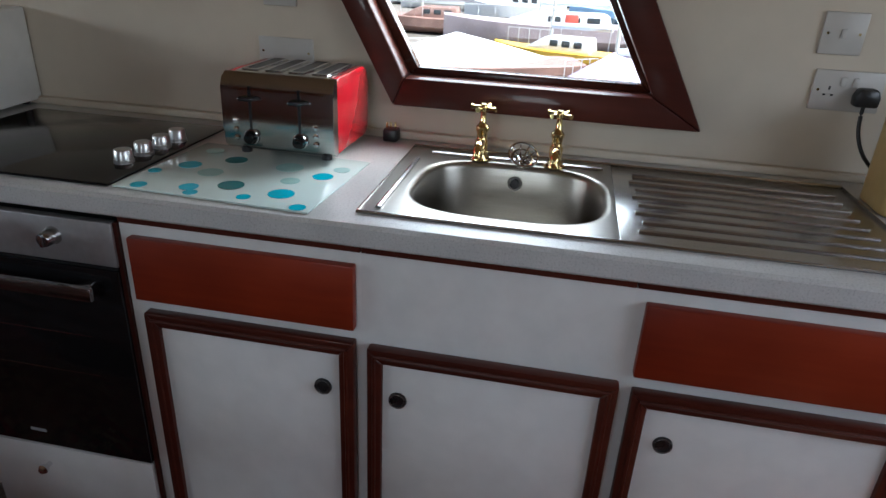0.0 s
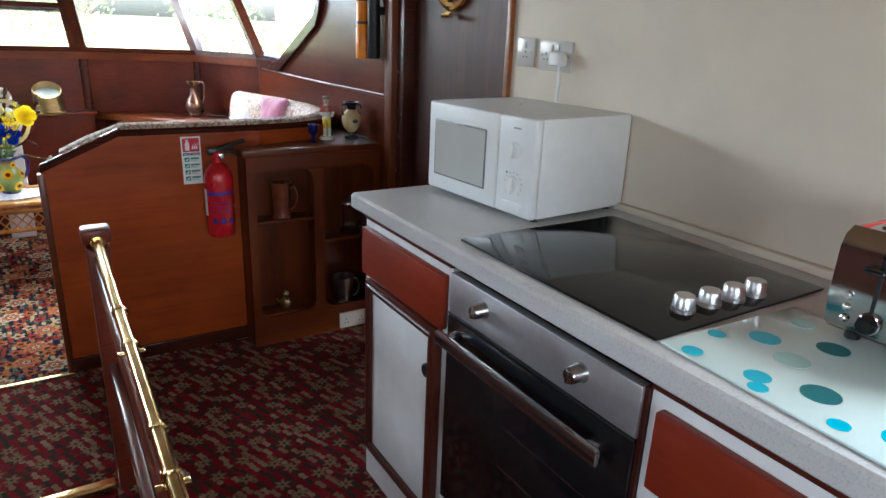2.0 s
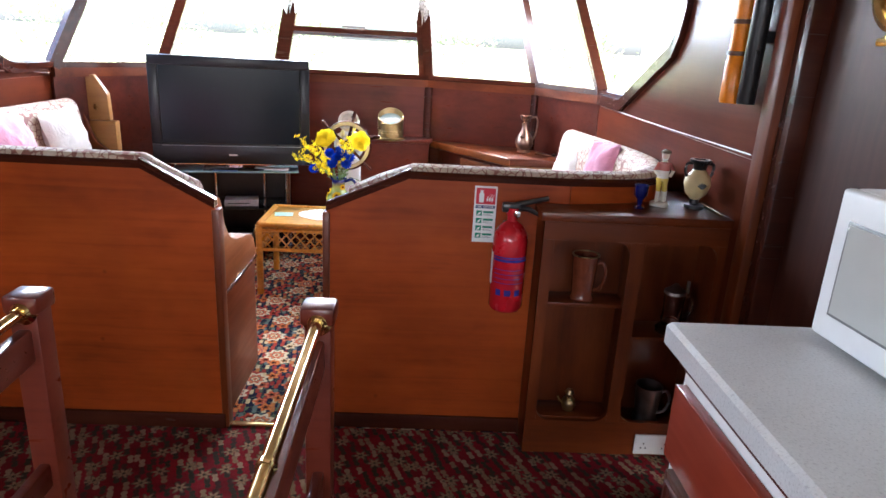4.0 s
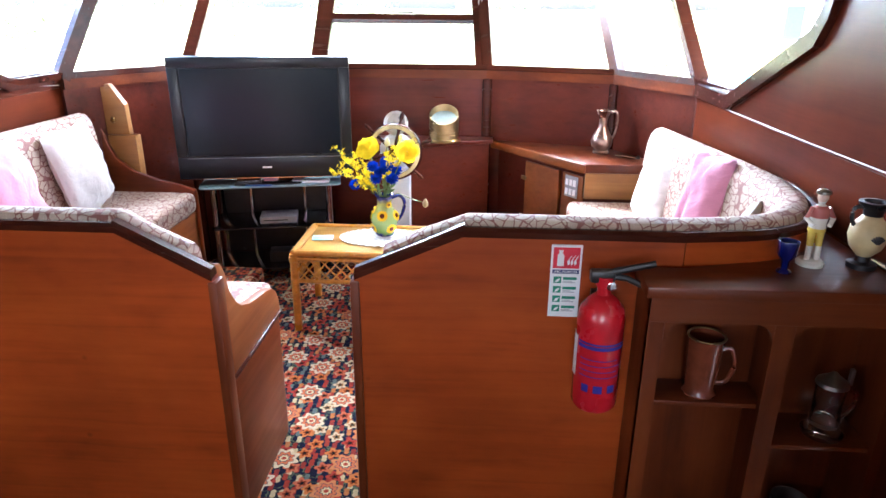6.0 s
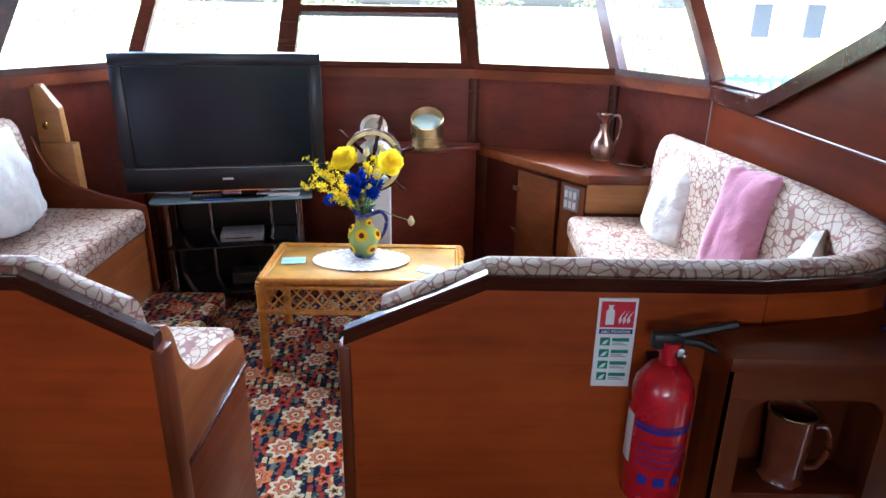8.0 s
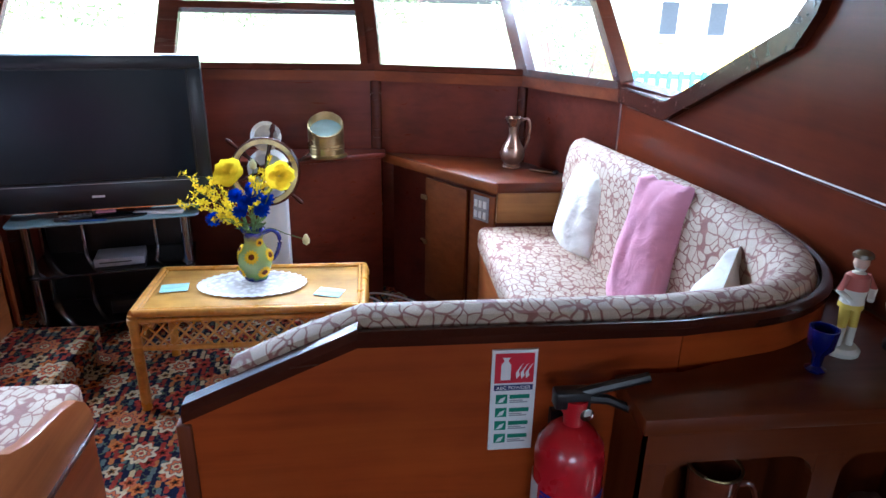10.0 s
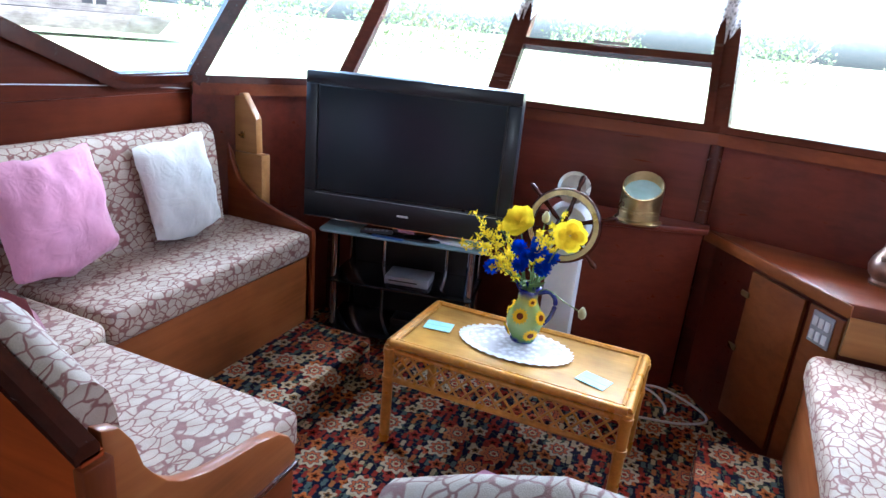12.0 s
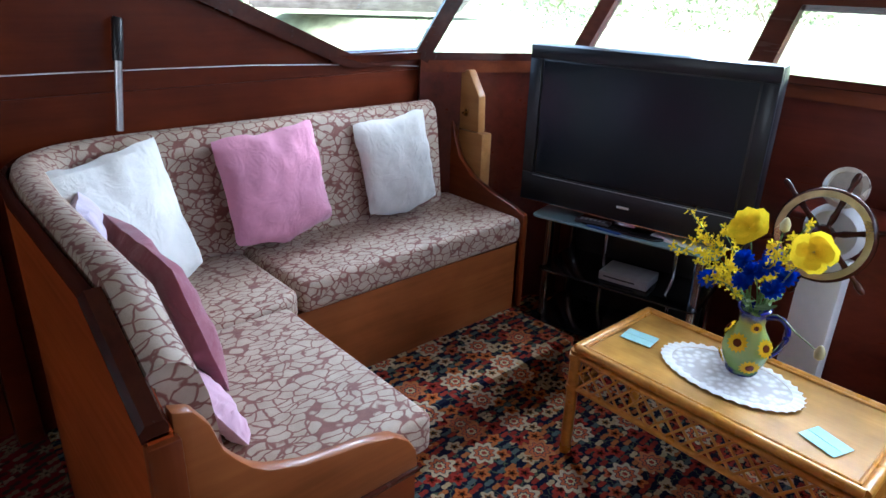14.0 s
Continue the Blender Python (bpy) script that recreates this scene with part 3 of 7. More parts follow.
pts = [(1.545, PORT[0] + 0.098 * math.cos(2 * math.pi * k / 32), PORT[1] + 0.098 * math.sin(2 * math.pi * k / 32)) for k in range(32)]
tube(bm, pts, 0.018, 8, True)
rim = part("porthole_rim", bm, brass, door, "polished brass porthole rim")
bm = B()
tube(bm, [(1.535, PORT[0] + 0.02, PORT[1] - 0.12), (1.52, PORT[0] + 0.02, PORT[1] - 0.128), (1.52, PORT[0] - 0.03, PORT[1] - 0.128)], 0.011, 8)
part("porthole_clamp", bm, brass, door)
bm = lathe(B(), [(0, 0), (0.09, 0), (0.09, 0.006), (0, 0.006)], 24, Matrix.Translation((1.57, *PORT)) @ pose(0, 0, 0, 0, 90, 0))
g = part("pane", bm, pane_glass, door)
g.visible_shadow = False
b = box(B(), 1.50, 1.60, 2.68, 2.735, 0, CEIL, 0.006)
solid("trim_post_aft", b, mahogany_dark, "dark upright post by the side door", "trim", "structure")
b = box(B(), 1.475, 1.60, 2.735, 2.80, 0, CEIL, 0.008)
solid("trim_post_forward", b, mahogany_z, "mahogany upright where the saloon wall begins", "trim", "structure")

# saloon side walls, their raked window edge rising aft
SIDE = [(2.80, 0.0), (4.62, 0.0), (4.62, SILL), (4.20, SILL), (3.60, 1.385), (3.555, 1.44), (3.535, 1.52), (3.535, CEIL), (2.80, CEIL)]
for s, nm, y0 in ((1, "wall_starboard_saloon", 2.80), (-1, "wall_port_saloon", 2.90)):
    up = 0.0 if s > 0 else 0.03
    poly = [(max(y0, y), z + up if SILL <= z < CEIL else z) for y, z in SIDE]
    b = prism(B(), poly, "x", *sorted((s * 1.495, s * 1.56)))
    solid(nm, b, mahogany_wall, "varnished mahogany saloon side wall below the raked window", "wall", "structure", smooth=False)
    b = B()
    edge = [(4.60, SILL + 0.005), (4.20, SILL + 0.005), (3.60, 1.39), (3.555, 1.445), (3.535, 1.525), (3.535, CEIL)]
    off = [(4.60, SILL - 0.05), (4.19, SILL - 0.05), (3.565, 1.345), (3.51, 1.42), (3.483, 1.515), (3.483, CEIL)]
    edge, off = ([(y, z + up if z < CEIL else z) for y, z in q] for q in (edge, off))
    for i in range(5):
        prism(b, [edge[i], edge[i + 1], off[i + 1], off[i]], "x", *sorted((s * 1.47, s * 1.57)))
    solid("trim_window_edge", b, mahogany_dark, "dark moulded edge of the raked side window", "trim", "structure", smooth=False)
    rise = {1: (1.080, 1.076, 1.073, 1.072, 1.072, 1.071, 1.070), -1: (1.147, 1.145, 1.141, 1.135, 1.122, 1.108, 1.092)}[s]
    b = tube(B(), [(s * 1.488, y, z) for y, z in zip((y0 + 0.03, 3.2, 3.5, 3.82, 4.1, 4.35, 4.55), rise)], 0.0022, 6)
    solid("trim_white_line", b, label_white, "thin white beading along the saloon wall", "trim", "structure")
    b = box(B(), *sorted((s * 1.4885, s * 1.4955)), y0 + 0.0, 4.56, 0.90, 1.066 if s > 0 else 1.080)
    solid("trim_lower_panel", b, mahogany_wall, "mahogany ledge panel above the settee back", "trim", "structure")
b = box(B(), -1.56, -1.46, 2.90, 2.975, 0, CEIL, 0.008)
solid("trim_post_port", b, mahogany_wall, "mahogany upright at the aft end of the port saloon wall", "trim", "structure")

# front wall below the windows, and the seven raked windows
COR = [(-1.475, 4.12), (-1.45, 4.53), (-1.12, 5.10), (-0.45, 5.30), (0.53, 5.30), (1.20, 5.10), (1.475, 4.62), (1.495, 4.20)]
MID = Vector((0.03, 3.6, 0))
for i in range(1, 6):
    (xa, ya), (xb, yb) = COR[i], COR[i + 1]
    d = Vector((xb - xa, yb - ya, 0)).normalized()
    out = Vector((-d.y, d.x, 0))
    if out.dot(Vector((xa, ya, 0)) - MID) < 0:
        out = -out
    b = B()
    p, q = Vector((xa, ya, 0)) + out * 0.02, Vector((xb, yb, 0)) + out * 0.02
    prism(b, [(p.x, p.y), (q.x, q.y), (q.x + out.x * 0.05, q.y + out.y * 0.05), (p.x + out.x * 0.05, p.y + out.y * 0.05)], "z", 0, SILL - 0.05)
    solid("wall_front_%d" % i, b, red_mahogany, "deep red mahogany panel under the front windows", "wall", "structure", smooth=False)
    b = bar(B(), (xa, ya, SILL - 0.022), (xb, yb, SILL - 0.022), 0.06, 0.08, out)
    solid("trim_sill_%d" % i, b, mahogany_x, "varnished mahogany window sill rail", "trim", "structure", smooth=False)
for x, y in COR[2:6]:
    c = (Vector((x, y, 0)) - MID).normalized() * 0.022
    b = cyl(B(), (x + c.x, y + c.y, 0), (x + c.x, y + c.y, SILL - 0.05), 0.028, 12)
    solid("trim_panel_joint", b, mahogany_dark, "dark joint strip between front panels", "trim", "structure")

TOP = 1.78
for i in range(7):
    (xa, ya), (xb, yb) = COR[i], COR[i + 1]
    A0, A1, B0, B1 = leaned(xa, ya, SILL), leaned(xa, ya, TOP), leaned(xb, yb, SILL), leaned(xb, yb, TOP)
    across = (B0 - A0).normalized()
    out = across.cross((A1 - A0).normalized())
    if out.dot(Vector((xa + xb, ya + yb, 0)) / 2 - MID) < 0:
        out = -out
    w = thing("window_%d" % (i + 3), (A0 + B0) / 2, label="raked saloon window in a mahogany frame", category="window", kind="structure")
    if i:
        bm = bar(B(), A0 + across * 0.001, A1 + across * 0.001, 0.062, 0.055, out)
        part("mullion", bm, mahogany_dark, w, smooth=False)
    bm = bar(B(), A1, B1, 0.06, 0.06, out)
    part("window_frame", bm, mahogany_dark, w, smooth=False)
    bm = bar(B(), A0 + Vector((0, 0, 0.012)), B0 + Vector((0, 0, 0.012)), 0.03, 0.05, out)
    part("window_frame", bm, mahogany_dark, w, smooth=False)
    if i == 3:
        for z, wd in ((1.40, 0.035),):
            bm = bar(B(), leaned(xa, ya, z) + across * 0.03, leaned(xb, yb, z) - across * 0.03, wd, 0.05, out)
            part("window_bar", bm, mahogany_dark, w, smooth=False)
        for sx in (1, -1):
            p, q = (A0, A1) if sx > 0 else (B0, B1)
            bm = bar(B(), p + across * sx * 0.045, q + across * sx * 0.045, 0.035, 0.04, out)
            part("window_frame", bm, mahogany_dark, w, smooth=False)
    bm = B()
    o = out * 0.03
    vs = [bm.verts.new(v + o) for v in (A0, B0, B1, A1)] + [bm.verts.new(v + o + out * 0.005) for v in (A0, B0, B1, A1)]
    for f in ((0, 1, 2, 3), (7, 6, 5, 4), (0, 4, 5, 1), (1, 5, 6, 2), (2, 6, 7, 3), (3, 7, 4, 0)):
        bm.faces.new([vs[k] for k in f])
    g = part("pane", bm, pane_glass, w, smooth=False)
    g.visible_shadow = False
    vs = [leaned(xa, ya, TOP), leaned(xb, yb, TOP), leaned(xb, yb, CEIL + 0.03), leaned(xa, ya, CEIL + 0.03)]
    b = B()
    f0 = [b.verts.new(v) for v in vs]
    f1 = [b.verts.new(v + out * 0.05) for v in vs]
    b.faces.new(f0)
    b.faces.new(f1[::-1])
    for k in range(4):
        b.faces.new((f0[k], f0[(k + 1) % 4], f1[(k + 1) % 4], f1[k]))
    solid("trim_window_head_%d" % (i + 1), b, mahogany_x, "mahogany head board over the raked window", "trim", "structure", smooth=False)

# ---------------- galley: units, oven, worktop, sink ----------------
FX = 0.965   # face of the unit frames


def finger_pull(parent, y, z, x=FX - 0.022):
    bm = lathe(B(), [(0.0, 0.002), (0.0125, 0.002), (0.0135, 0.005), (0.0175, 0.005), (0.0185, 0.0), (0.0, 0.0)], 20, Matrix.Translation((x, y, z)) @ pose(0, 0, 0, 0, -90, 0))
    p = part("finger_pull", bm, black_plastic, parent, "round black finger pull")
    bm = B()
    tube(bm, [(x - 0.0035, y + 0.0155 * math.cos(a), z + 0.0155 * math.sin(a)) for a in [2 * math.pi * k / 20 for k in range(20)]], 0.0018, 6, True)
    part("ring", bm, pewter, p)


def moulded_door(parent, y0, y1, z0, z1, pull):
    w = 0.030
    bm = box(B(), FX - 0.016, FX - 0.001, y0 + w * 0.8, y1 - w * 0.8, z0 + w * 0.8, z1 - w * 0.8, 0.002)
    d = part("door", bm, white_paint, parent, "white painted door panel")
    x0, x1 = FX - 0.026, FX - 0.0005
    for quad in ([(y0, z0), (y1, z0), (y1 - w, z0 + w), (y0 + w, z0 + w)], [(y1, z0), (y1, z1), (y1 - w, z1 - w), (y1 - w, z0 + w)],
                 [(y1, z1), (y0, z1), (y0 + w, z1 - w), (y1 - w, z1 - w)], [(y0, z1), (y0, z0), (y0 + w, z0 + w), (y0 + w, z1 - w)]):
        bm = prism(B(), quad, "x", x0, x1, bev=0.003)
        part("moulding", bm, moulding, d, "reddish wood moulding")
        # a bead along the middle of each length
        (a, za), (c, zc), (e, ze), (f, zf) = quad
        bm = tube(B(), [(x0, (a + f) / 2, (za + zf) / 2), (x0, (c + e) / 2, (zc + ze) / 2)], 0.0045, 6)
        part("bead", bm, moulding, d)
    if pull:
        finger_pull(d, *pull, FX - 0.017)


def drawer_front(parent, y0, y1, z0=0.686, z1=0.822):
    bm = box(B(), FX - 0.021, FX - 0.0005, y0, y1, z0, z1, 0.003)
    part("drawer_front", bm, drawer_wood, parent, "orange-brown veneered drawer front")


def base_unit(y0, y1, label, drawer=None, door=None, pull=None, sink=False):
    u = thing("kitchen_cabinet", ((FX + 1.53) / 2, (y0 + y1) / 2, 0), label=label, category="cabinet", group="galley base cabinets")
    bm = box(B(), FX, FX + 0.02 if sink else 1.54, y0, y1, 0.0, 0.8445)
    if sink:
        box(bm, FX + 0.019, 1.54, y0 + 0.001, y1 - 0.001, 0.0, 0.69, 0.003)
    part("body", bm, white_paint, u)
    bm = box(B(), FX - 0.006, FX + 0.05, y0 + 0.001, y1 - 0.001, 0.8455, 0.8615, 0.002)
    part("top_strip", bm, moulding, u, "reddish wood strip under the worktop")
    if drawer:
        drawer_front(u, *drawer)
    if door:
        moulded_door(u, *door, pull)
    return u


base_unit(1.43, 1.885, "white galley cabinet with orange-brown drawer beside the oven", (1.445, 1.872, 0.69, 0.825), (1.462, 1.842, 0.125, 0.682), (1.505, 0.555))
base_unit(0.364, 0.855, "white galley cabinet with wide orange-brown drawer and moulded door", (0.374, 0.830), (0.374, 0.815, 0.12, 0.660), (0.44, 0.546))
base_unit(-0.126, 0.364, "white sink cabinet with plain front and moulded door", None, (-0.125, 0.347, 0.12, 0.654), (0.286, 0.540), sink=True)
base_unit(-0.661, -0.126, "white galley cabinet with drawer beside the sink", (-0.60, -0.145, 0.676, 0.822), (-0.62, -0.149, 0.12, 0.646), (-0.221, 0.537))
base_unit(-1.2, -0.661, "plain white galley cabinet at the aft end", None, None)

ov = thing("built_in_oven", (1.25, 1.143, 0.24), label="black and stainless built-in electric oven, door shut", category="oven")
Y0, Y1 = 0.865, 1.422
part("body", box(B(), 0.975, 1.52, Y0, Y1, 0.245, 0.84), black_plastic, ov)
pan = part("control_panel", box(B(), 0.952, 0.974, Y0, Y1, 0.747, 0.843, 0.003), plain("oven_panel_steel", (0.50, 0.50, 0.51), 0.42, 0.85, 0.06, 60), ov, "brushed steel control panel")
for y in (1.290, 0.997):
    bm = B()
    lathe(bm, [(0, -0.004), (0.019, -0.004), (0.019, 0.0), (0.0165, 0.004), (0.015, 0.026), (0.013, 0.029), (0, 0.029)], 24, Matrix.Translation((0.951, y, 0.803)) @ pose(0, 0, 0, 0, -90, 0))
    box(bm, 0.917, 0.923, y - 0.004, y + 0.004, 0.79, 0.816, 0.002)
    part("knob", bm, steel, pan)
dr = part("oven_door", box(B(), 0.948, 0.974, Y0, Y1, 0.245, 0.741, 0.004), black_gloss, ov, "black glass oven door")
bm = box(B(), 0.900, 0.916, Y0 + 0.03, Y1 - 0.02, 0.690, 0.722, 0.006)
for y in (Y0 + 0.06, Y1 - 0.05):
    box(bm, 0.914, 0.9485, y - 0.012, y + 0.012, 0.696, 0.716, 0.003)
part("handle", bm, steel, dr, "brushed steel bar handle")
for z in (0.575, 0.475):
    part("oven_rack", box(B(), 0.9468, 0.948, 0.95, 1.20, z, z + 0.0025), steel, dr, "oven rack edge behind glass")
part("maker_badge", box(B(), 0.9472, 0.948, 1.13, 1.17, 0.284, 0.292), grey_plastic, dr)
part("seam", box(B(), 0.950, 0.9535, Y0, Y1, 0.7422, 0.7462), black_plastic, ov)
fl = thing("oven_plinth_flap", (0.96, 1.143, 0.0), label="white drop flap under the oven with chrome knob", category="panel")
part("flap", box(B(), 0.950, 0.968, Y0 + 0.003, Y1 + 0.005, 0.018, 0.238, 0.003), white_paint, fl)
bm = lathe(B(), [(0, 0), (0.006, 0), (0.006, 0.012), (0.011, 0.016), (0.0125, 0.024), (0.008, 0.030), (0, 0.031)], 18, Matrix.Translation((0.950, 1.145, 0.185)) @ pose(0, 0, 0, 0, -90, 0))
part("knob", bm, chrome, fl, "small chrome knob")
bm = box(B(), 0.944, 0.950, 1.305, 1.325, 0.03, 0.085, 0.002)
box(bm, 0.936, 0.944, 1.309, 1.321, 0.045, 0.06, 0.002)
part("latch", bm, pewter, fl)
part("side_strip", box(B(), 0.958, 0.972, Y0 - 0.0085, Y0 + 0.0005, 0.018, 0.843), moulding, fl)
for y in (1.0, 1.3):
    part("foot", box(B(), 0.98, 1.0, y, y + 0.03, 0.0, 0.03), black_plastic, fl)

# worktop with an opening for the sink bowl
SY0, SY1, SX0, SX1 = -0.60, 0.385, 1.005, 1.475
bm = B()
wt = thing("worktop", (1.24, 0.3, 0.862), label="grey speckled laminate worktop with square front edge", category="worktop")
sec = [(0.944, 0.867), (0.949, 0.862), (1.549, 0.862), (1.549, 0.905), (0.953, 0.905), (0.944, 0.899)]
prism(bm, sec, "y", 0.33, 1.945)
prism(bm, sec, "y", -1.2, -0.08)
prism(bm, [(0.944, 0.867), (0.949, 0.862), (1.045, 0.862), (1.045, 0.905), (0.953, 0.905), (0.944, 0.899)], "y", -0.08, 0.33)
prism(bm, [(1.40, 0.862), (1.549, 0.862), (1.549, 0.905), (1.40, 0.905)], "y", -0.08, 0.33)
part("slab", bm, laminate_grey, wt, smooth=False)
part("upstand", box(B(), 1.528, 1.5495, -1.2, 1.945, 0.9052, 0.925, 0.004), cream_wall, wt, "thin sealed edge along the wall")

sk = thing("kitchen_sink", (1.24, -0.1, 0.905), label="stainless steel inset sink with oval bowl and ribbed drainer", category="sink")
CX, CY, RX, RY = 1.222, 0.125, 0.172, 0.196


def superell(a, rx, ry, n=3.2):
    c, s = math.cos(a), math.sin(a)
    return (CX + rx * abs(c) ** (2 / n) * (1 if c >= 0 else -1), CY + ry * abs(s) ** (2 / n) * (1 if s >= 0 else -1))


bm = B()
N = 56
rings = []
for sc, z in ((1.06, 0.9085), (1.03, 0.9083), (1.0, 0.905), (0.975, 0.893), (0.95, 0.80), (0.90, 0.745), (0.80, 0.725), (0.4, 0.720)):
    rings.append([bm.verts.new((*superell(2 * math.pi * k / N, RX * sc, RY * sc), z)) for k in range(N)])
cv = bm.verts.new((CX, CY, 0.719))
for p, q in zip(rings, rings[1:]):
    for k in range(N):
        bm.faces.new((p[k], p[(k + 1) % N], q[(k + 1) % N], q[k]))
for k in range(N):
    bm.faces.new((rings[-1][k], rings[-1][(k + 1) % N], cv))
# flange from the bowl's rim to the square edge of the bowl half
edge = []
for k in range(N):
    a = 2 * math.pi * k / N
    c, s = math.cos(a), math.sin(a)
    hx0, hx1, hy0, hy1 = SX0 - CX, SX1 - CX, -0.09 - CY, SY1 - CY
    f = min((hx1 if c > 0 else -hx0) / max(abs(c), 1e-6), (hy1 if s > 0 else -hy0) / max(abs(s), 1e-6))
    edge.append(bm.verts.new((CX + c * f, CY + s * f, 0.9082)))
for k in range(N):
    bm.faces.new((edge[k], edge[(k + 1) % N], rings[0][(k + 1) % N], rings[0][k]))
part("bowl", bm, bowl_steel, sk)
bm = box(B(), SX0, SX1, SY0, -0.0905, 0.9052, 0.9078, 0.001)
part("drainer", bm, steel, sk)
for i in range(8):
    x = 1.06 + 0.048 * i
    bm = tube(B(), [(x, -0.125 - 0.01 * (i % 2), 0.9075), (x, -0.56, 0.9072)], [0.0065, 0.005], 8)
    part("drainer_rib", bm, steel, sk)
bm = B()
tube(bm, [(SX0, SY0, 0.908), (SX1, SY0, 0.908), (SX1, SY1, 0.908), (SX0, SY1, 0.908)], 0.004, 6, True)
part("rim", bm, steel, sk)
for (a, bb) in (((1.03, 0.352), (1.36, 0.352)), ((1.42, 0.33), (1.42, -0.07))):
    bm = tube(B(), [(*a, 0.9085), (*bb, 0.9085)], 0.006, 8)
    part("pressed_bead", bm, steel, sk)
bm = lathe(B(), [(0, 0), (0.012, 0), (0.0125, 0.003), (0.017, 0.003), (0.018, 0), (0.0, -0.002)], 20, Matrix.Translation((1.386, 0.125, 0.865)) @ pose(0, 0, 0, 0, -86, 0))
of = part("overflow", bm, chrome, sk)
part("overflow_hole", lathe(B(), [(0, 0.004), (0.0105, 0.004), (0.0105, 0.006), (0, 0.006)], 18, Matrix.Translation((1.386, 0.125, 0.865)) @ pose(0, 0, 0, 0, -86, 0)), black_plastic, of)
bm = lathe(B(), [(0, 0.723), (0.02, 0.723), (0.03, 0.725), (0.032, 0.721)], 20, Matrix.Translation((CX, CY, 0)))
part("drain", bm, chrome, sk)


def tap(y, turn):
    t = thing("tap", (1.412, y, 0.908), label="polished brass pillar tap with cross handle behind the sink", category="tap", group="brass sink taps")
    m = WM[t]
    bm = lathe(B(), [(0, 0), (0.026, 0), (0.026, 0.004), (0.018, 0.007), (0.014, 0.02), (0.0155, 0.045), (0.012, 0.05), (0.0125, 0.066), (0.015, 0.07), (0.015, 0.078), (0.011, 0.082), (0.007, 0.09), (0.0065, 0.118), (0, 0.118)], 20)
    part("pillar", bm, brass, t, world=False)
    bm = tube(B(), arc_path([(0, 0, 0.038), (-0.03, 0, 0.046), (-0.058, 0, 0.040), (-0.066, 0, 0.018)], 5), [0.011] * 15 + [0.0125], 10)
    part("spout", bm, brass, t, world=False)
    bm = B()
    for a in (turn, turn + 90):
        c, s = math.cos(radians(a)), math.sin(radians(a))
        tube(bm, [(-0.031 * c, -0.031 * s, 0.121), (-0.024 * c, -0.024 * s, 0.121), (0, 0, 0.121), (0.024 * c, 0.024 * s, 0.121), (0.031 * c, 0.031 * s, 0.121)], [0.0065, 0.0045, 0.006, 0.0045, 0.0065], 8)
    lathe(bm, [(0, 0.112), (0.009, 0.114), (0.010, 0.124), (0.007, 0.131), (0, 0.132)], 14)
    part("cross_handle", bm, brass, t, world=False)


tap(0.213, 70)
tap(0.040, 55)
st = thing("sink_strainer", m=pose(1.405, 0.118, 0.912, 0, -38, 20), label="round chrome sink strainer propped behind the bowl", category="strainer")
bm = B()
for r, z in ((0.034, 0.03), (0.024, 0.018), (0.012, 0.008)):
    tube(bm, [(r * math.cos(2 * math.pi * k / 24), r * math.sin(2 * math.pi * k / 24), z) for k in range(24)], 0.0024, 6, True)
for k in range(10):
    a = 2 * math.pi * k / 10
    tube(bm, [(0.002 * math.cos(a), 0.002 * math.sin(a), 0.004), (0.024 * math.cos(a), 0.024 * math.sin(a), 0.018), (0.034 * math.cos(a), 0.034 * math.sin(a), 0.03)], 0.0018, 5)
part("basket", bm, chrome, st, world=False)
part("knob", lathe(B(), [(0, -0.006), (0.008, -0.004), (0.010, 0.004), (0, 0.008)], 14), chrome, st, world=False)

# hob
satin = brushed("satin_alloy", (0.62, 0.62, 0.62), 0.32)
hb = thing("ceramic_hob", (1.25, 1.168, 0.905), label="black glass electric hob with four chrome knobs", category="hob")
part("glass_top", box(B(), 0.986, 1.462, 0.882, 1.440, 0.9055, 0.9115, 0.002), black_glass, hb)
for x, y in ((1.116, 0.936), (1.180, 0.932), (1.242, 0.928), (1.300, 0.924)):
    bm = lathe(B(), [(0, 0), (0.021, 0), (0.021, 0.006), (0.0195, 0.007), (0.0185, 0.026), (0.0165, 0.029), (0, 0.029)], 24, Matrix.Translation((x, y, 0.9116)))
    part("knob", bm, satin, hb)
# glass mat with turquoise discs
turq = plain("turquoise_enamel", (0.015, 0.44, 0.58), 0.15, vary=0.08)
turq_d = plain("dark_teal_enamel", (0.03, 0.16, 0.17), 0.15, vary=0.08)
aqua = plain("pale_aqua_enamel", (0.38, 0.62, 0.60), 0.15, vary=0.06)
gm = thing("worktop_saver", (1.15, 0.66, 0.905), label="pale glass worktop protector with turquoise discs", category="worktop saver")
MM = pose(1.143, 0.662, 0.9055, 0, 0, -3)
bm = box(B(), -0.165, 0.165, -0.205, 0.205, 0, 0.0042, 0.0015, m=MM)
part("glass_plate", bm, plain("frosted_aqua_glass", (0.60, 0.72, 0.69), 0.1, vary=0.04, scale=6), gm)
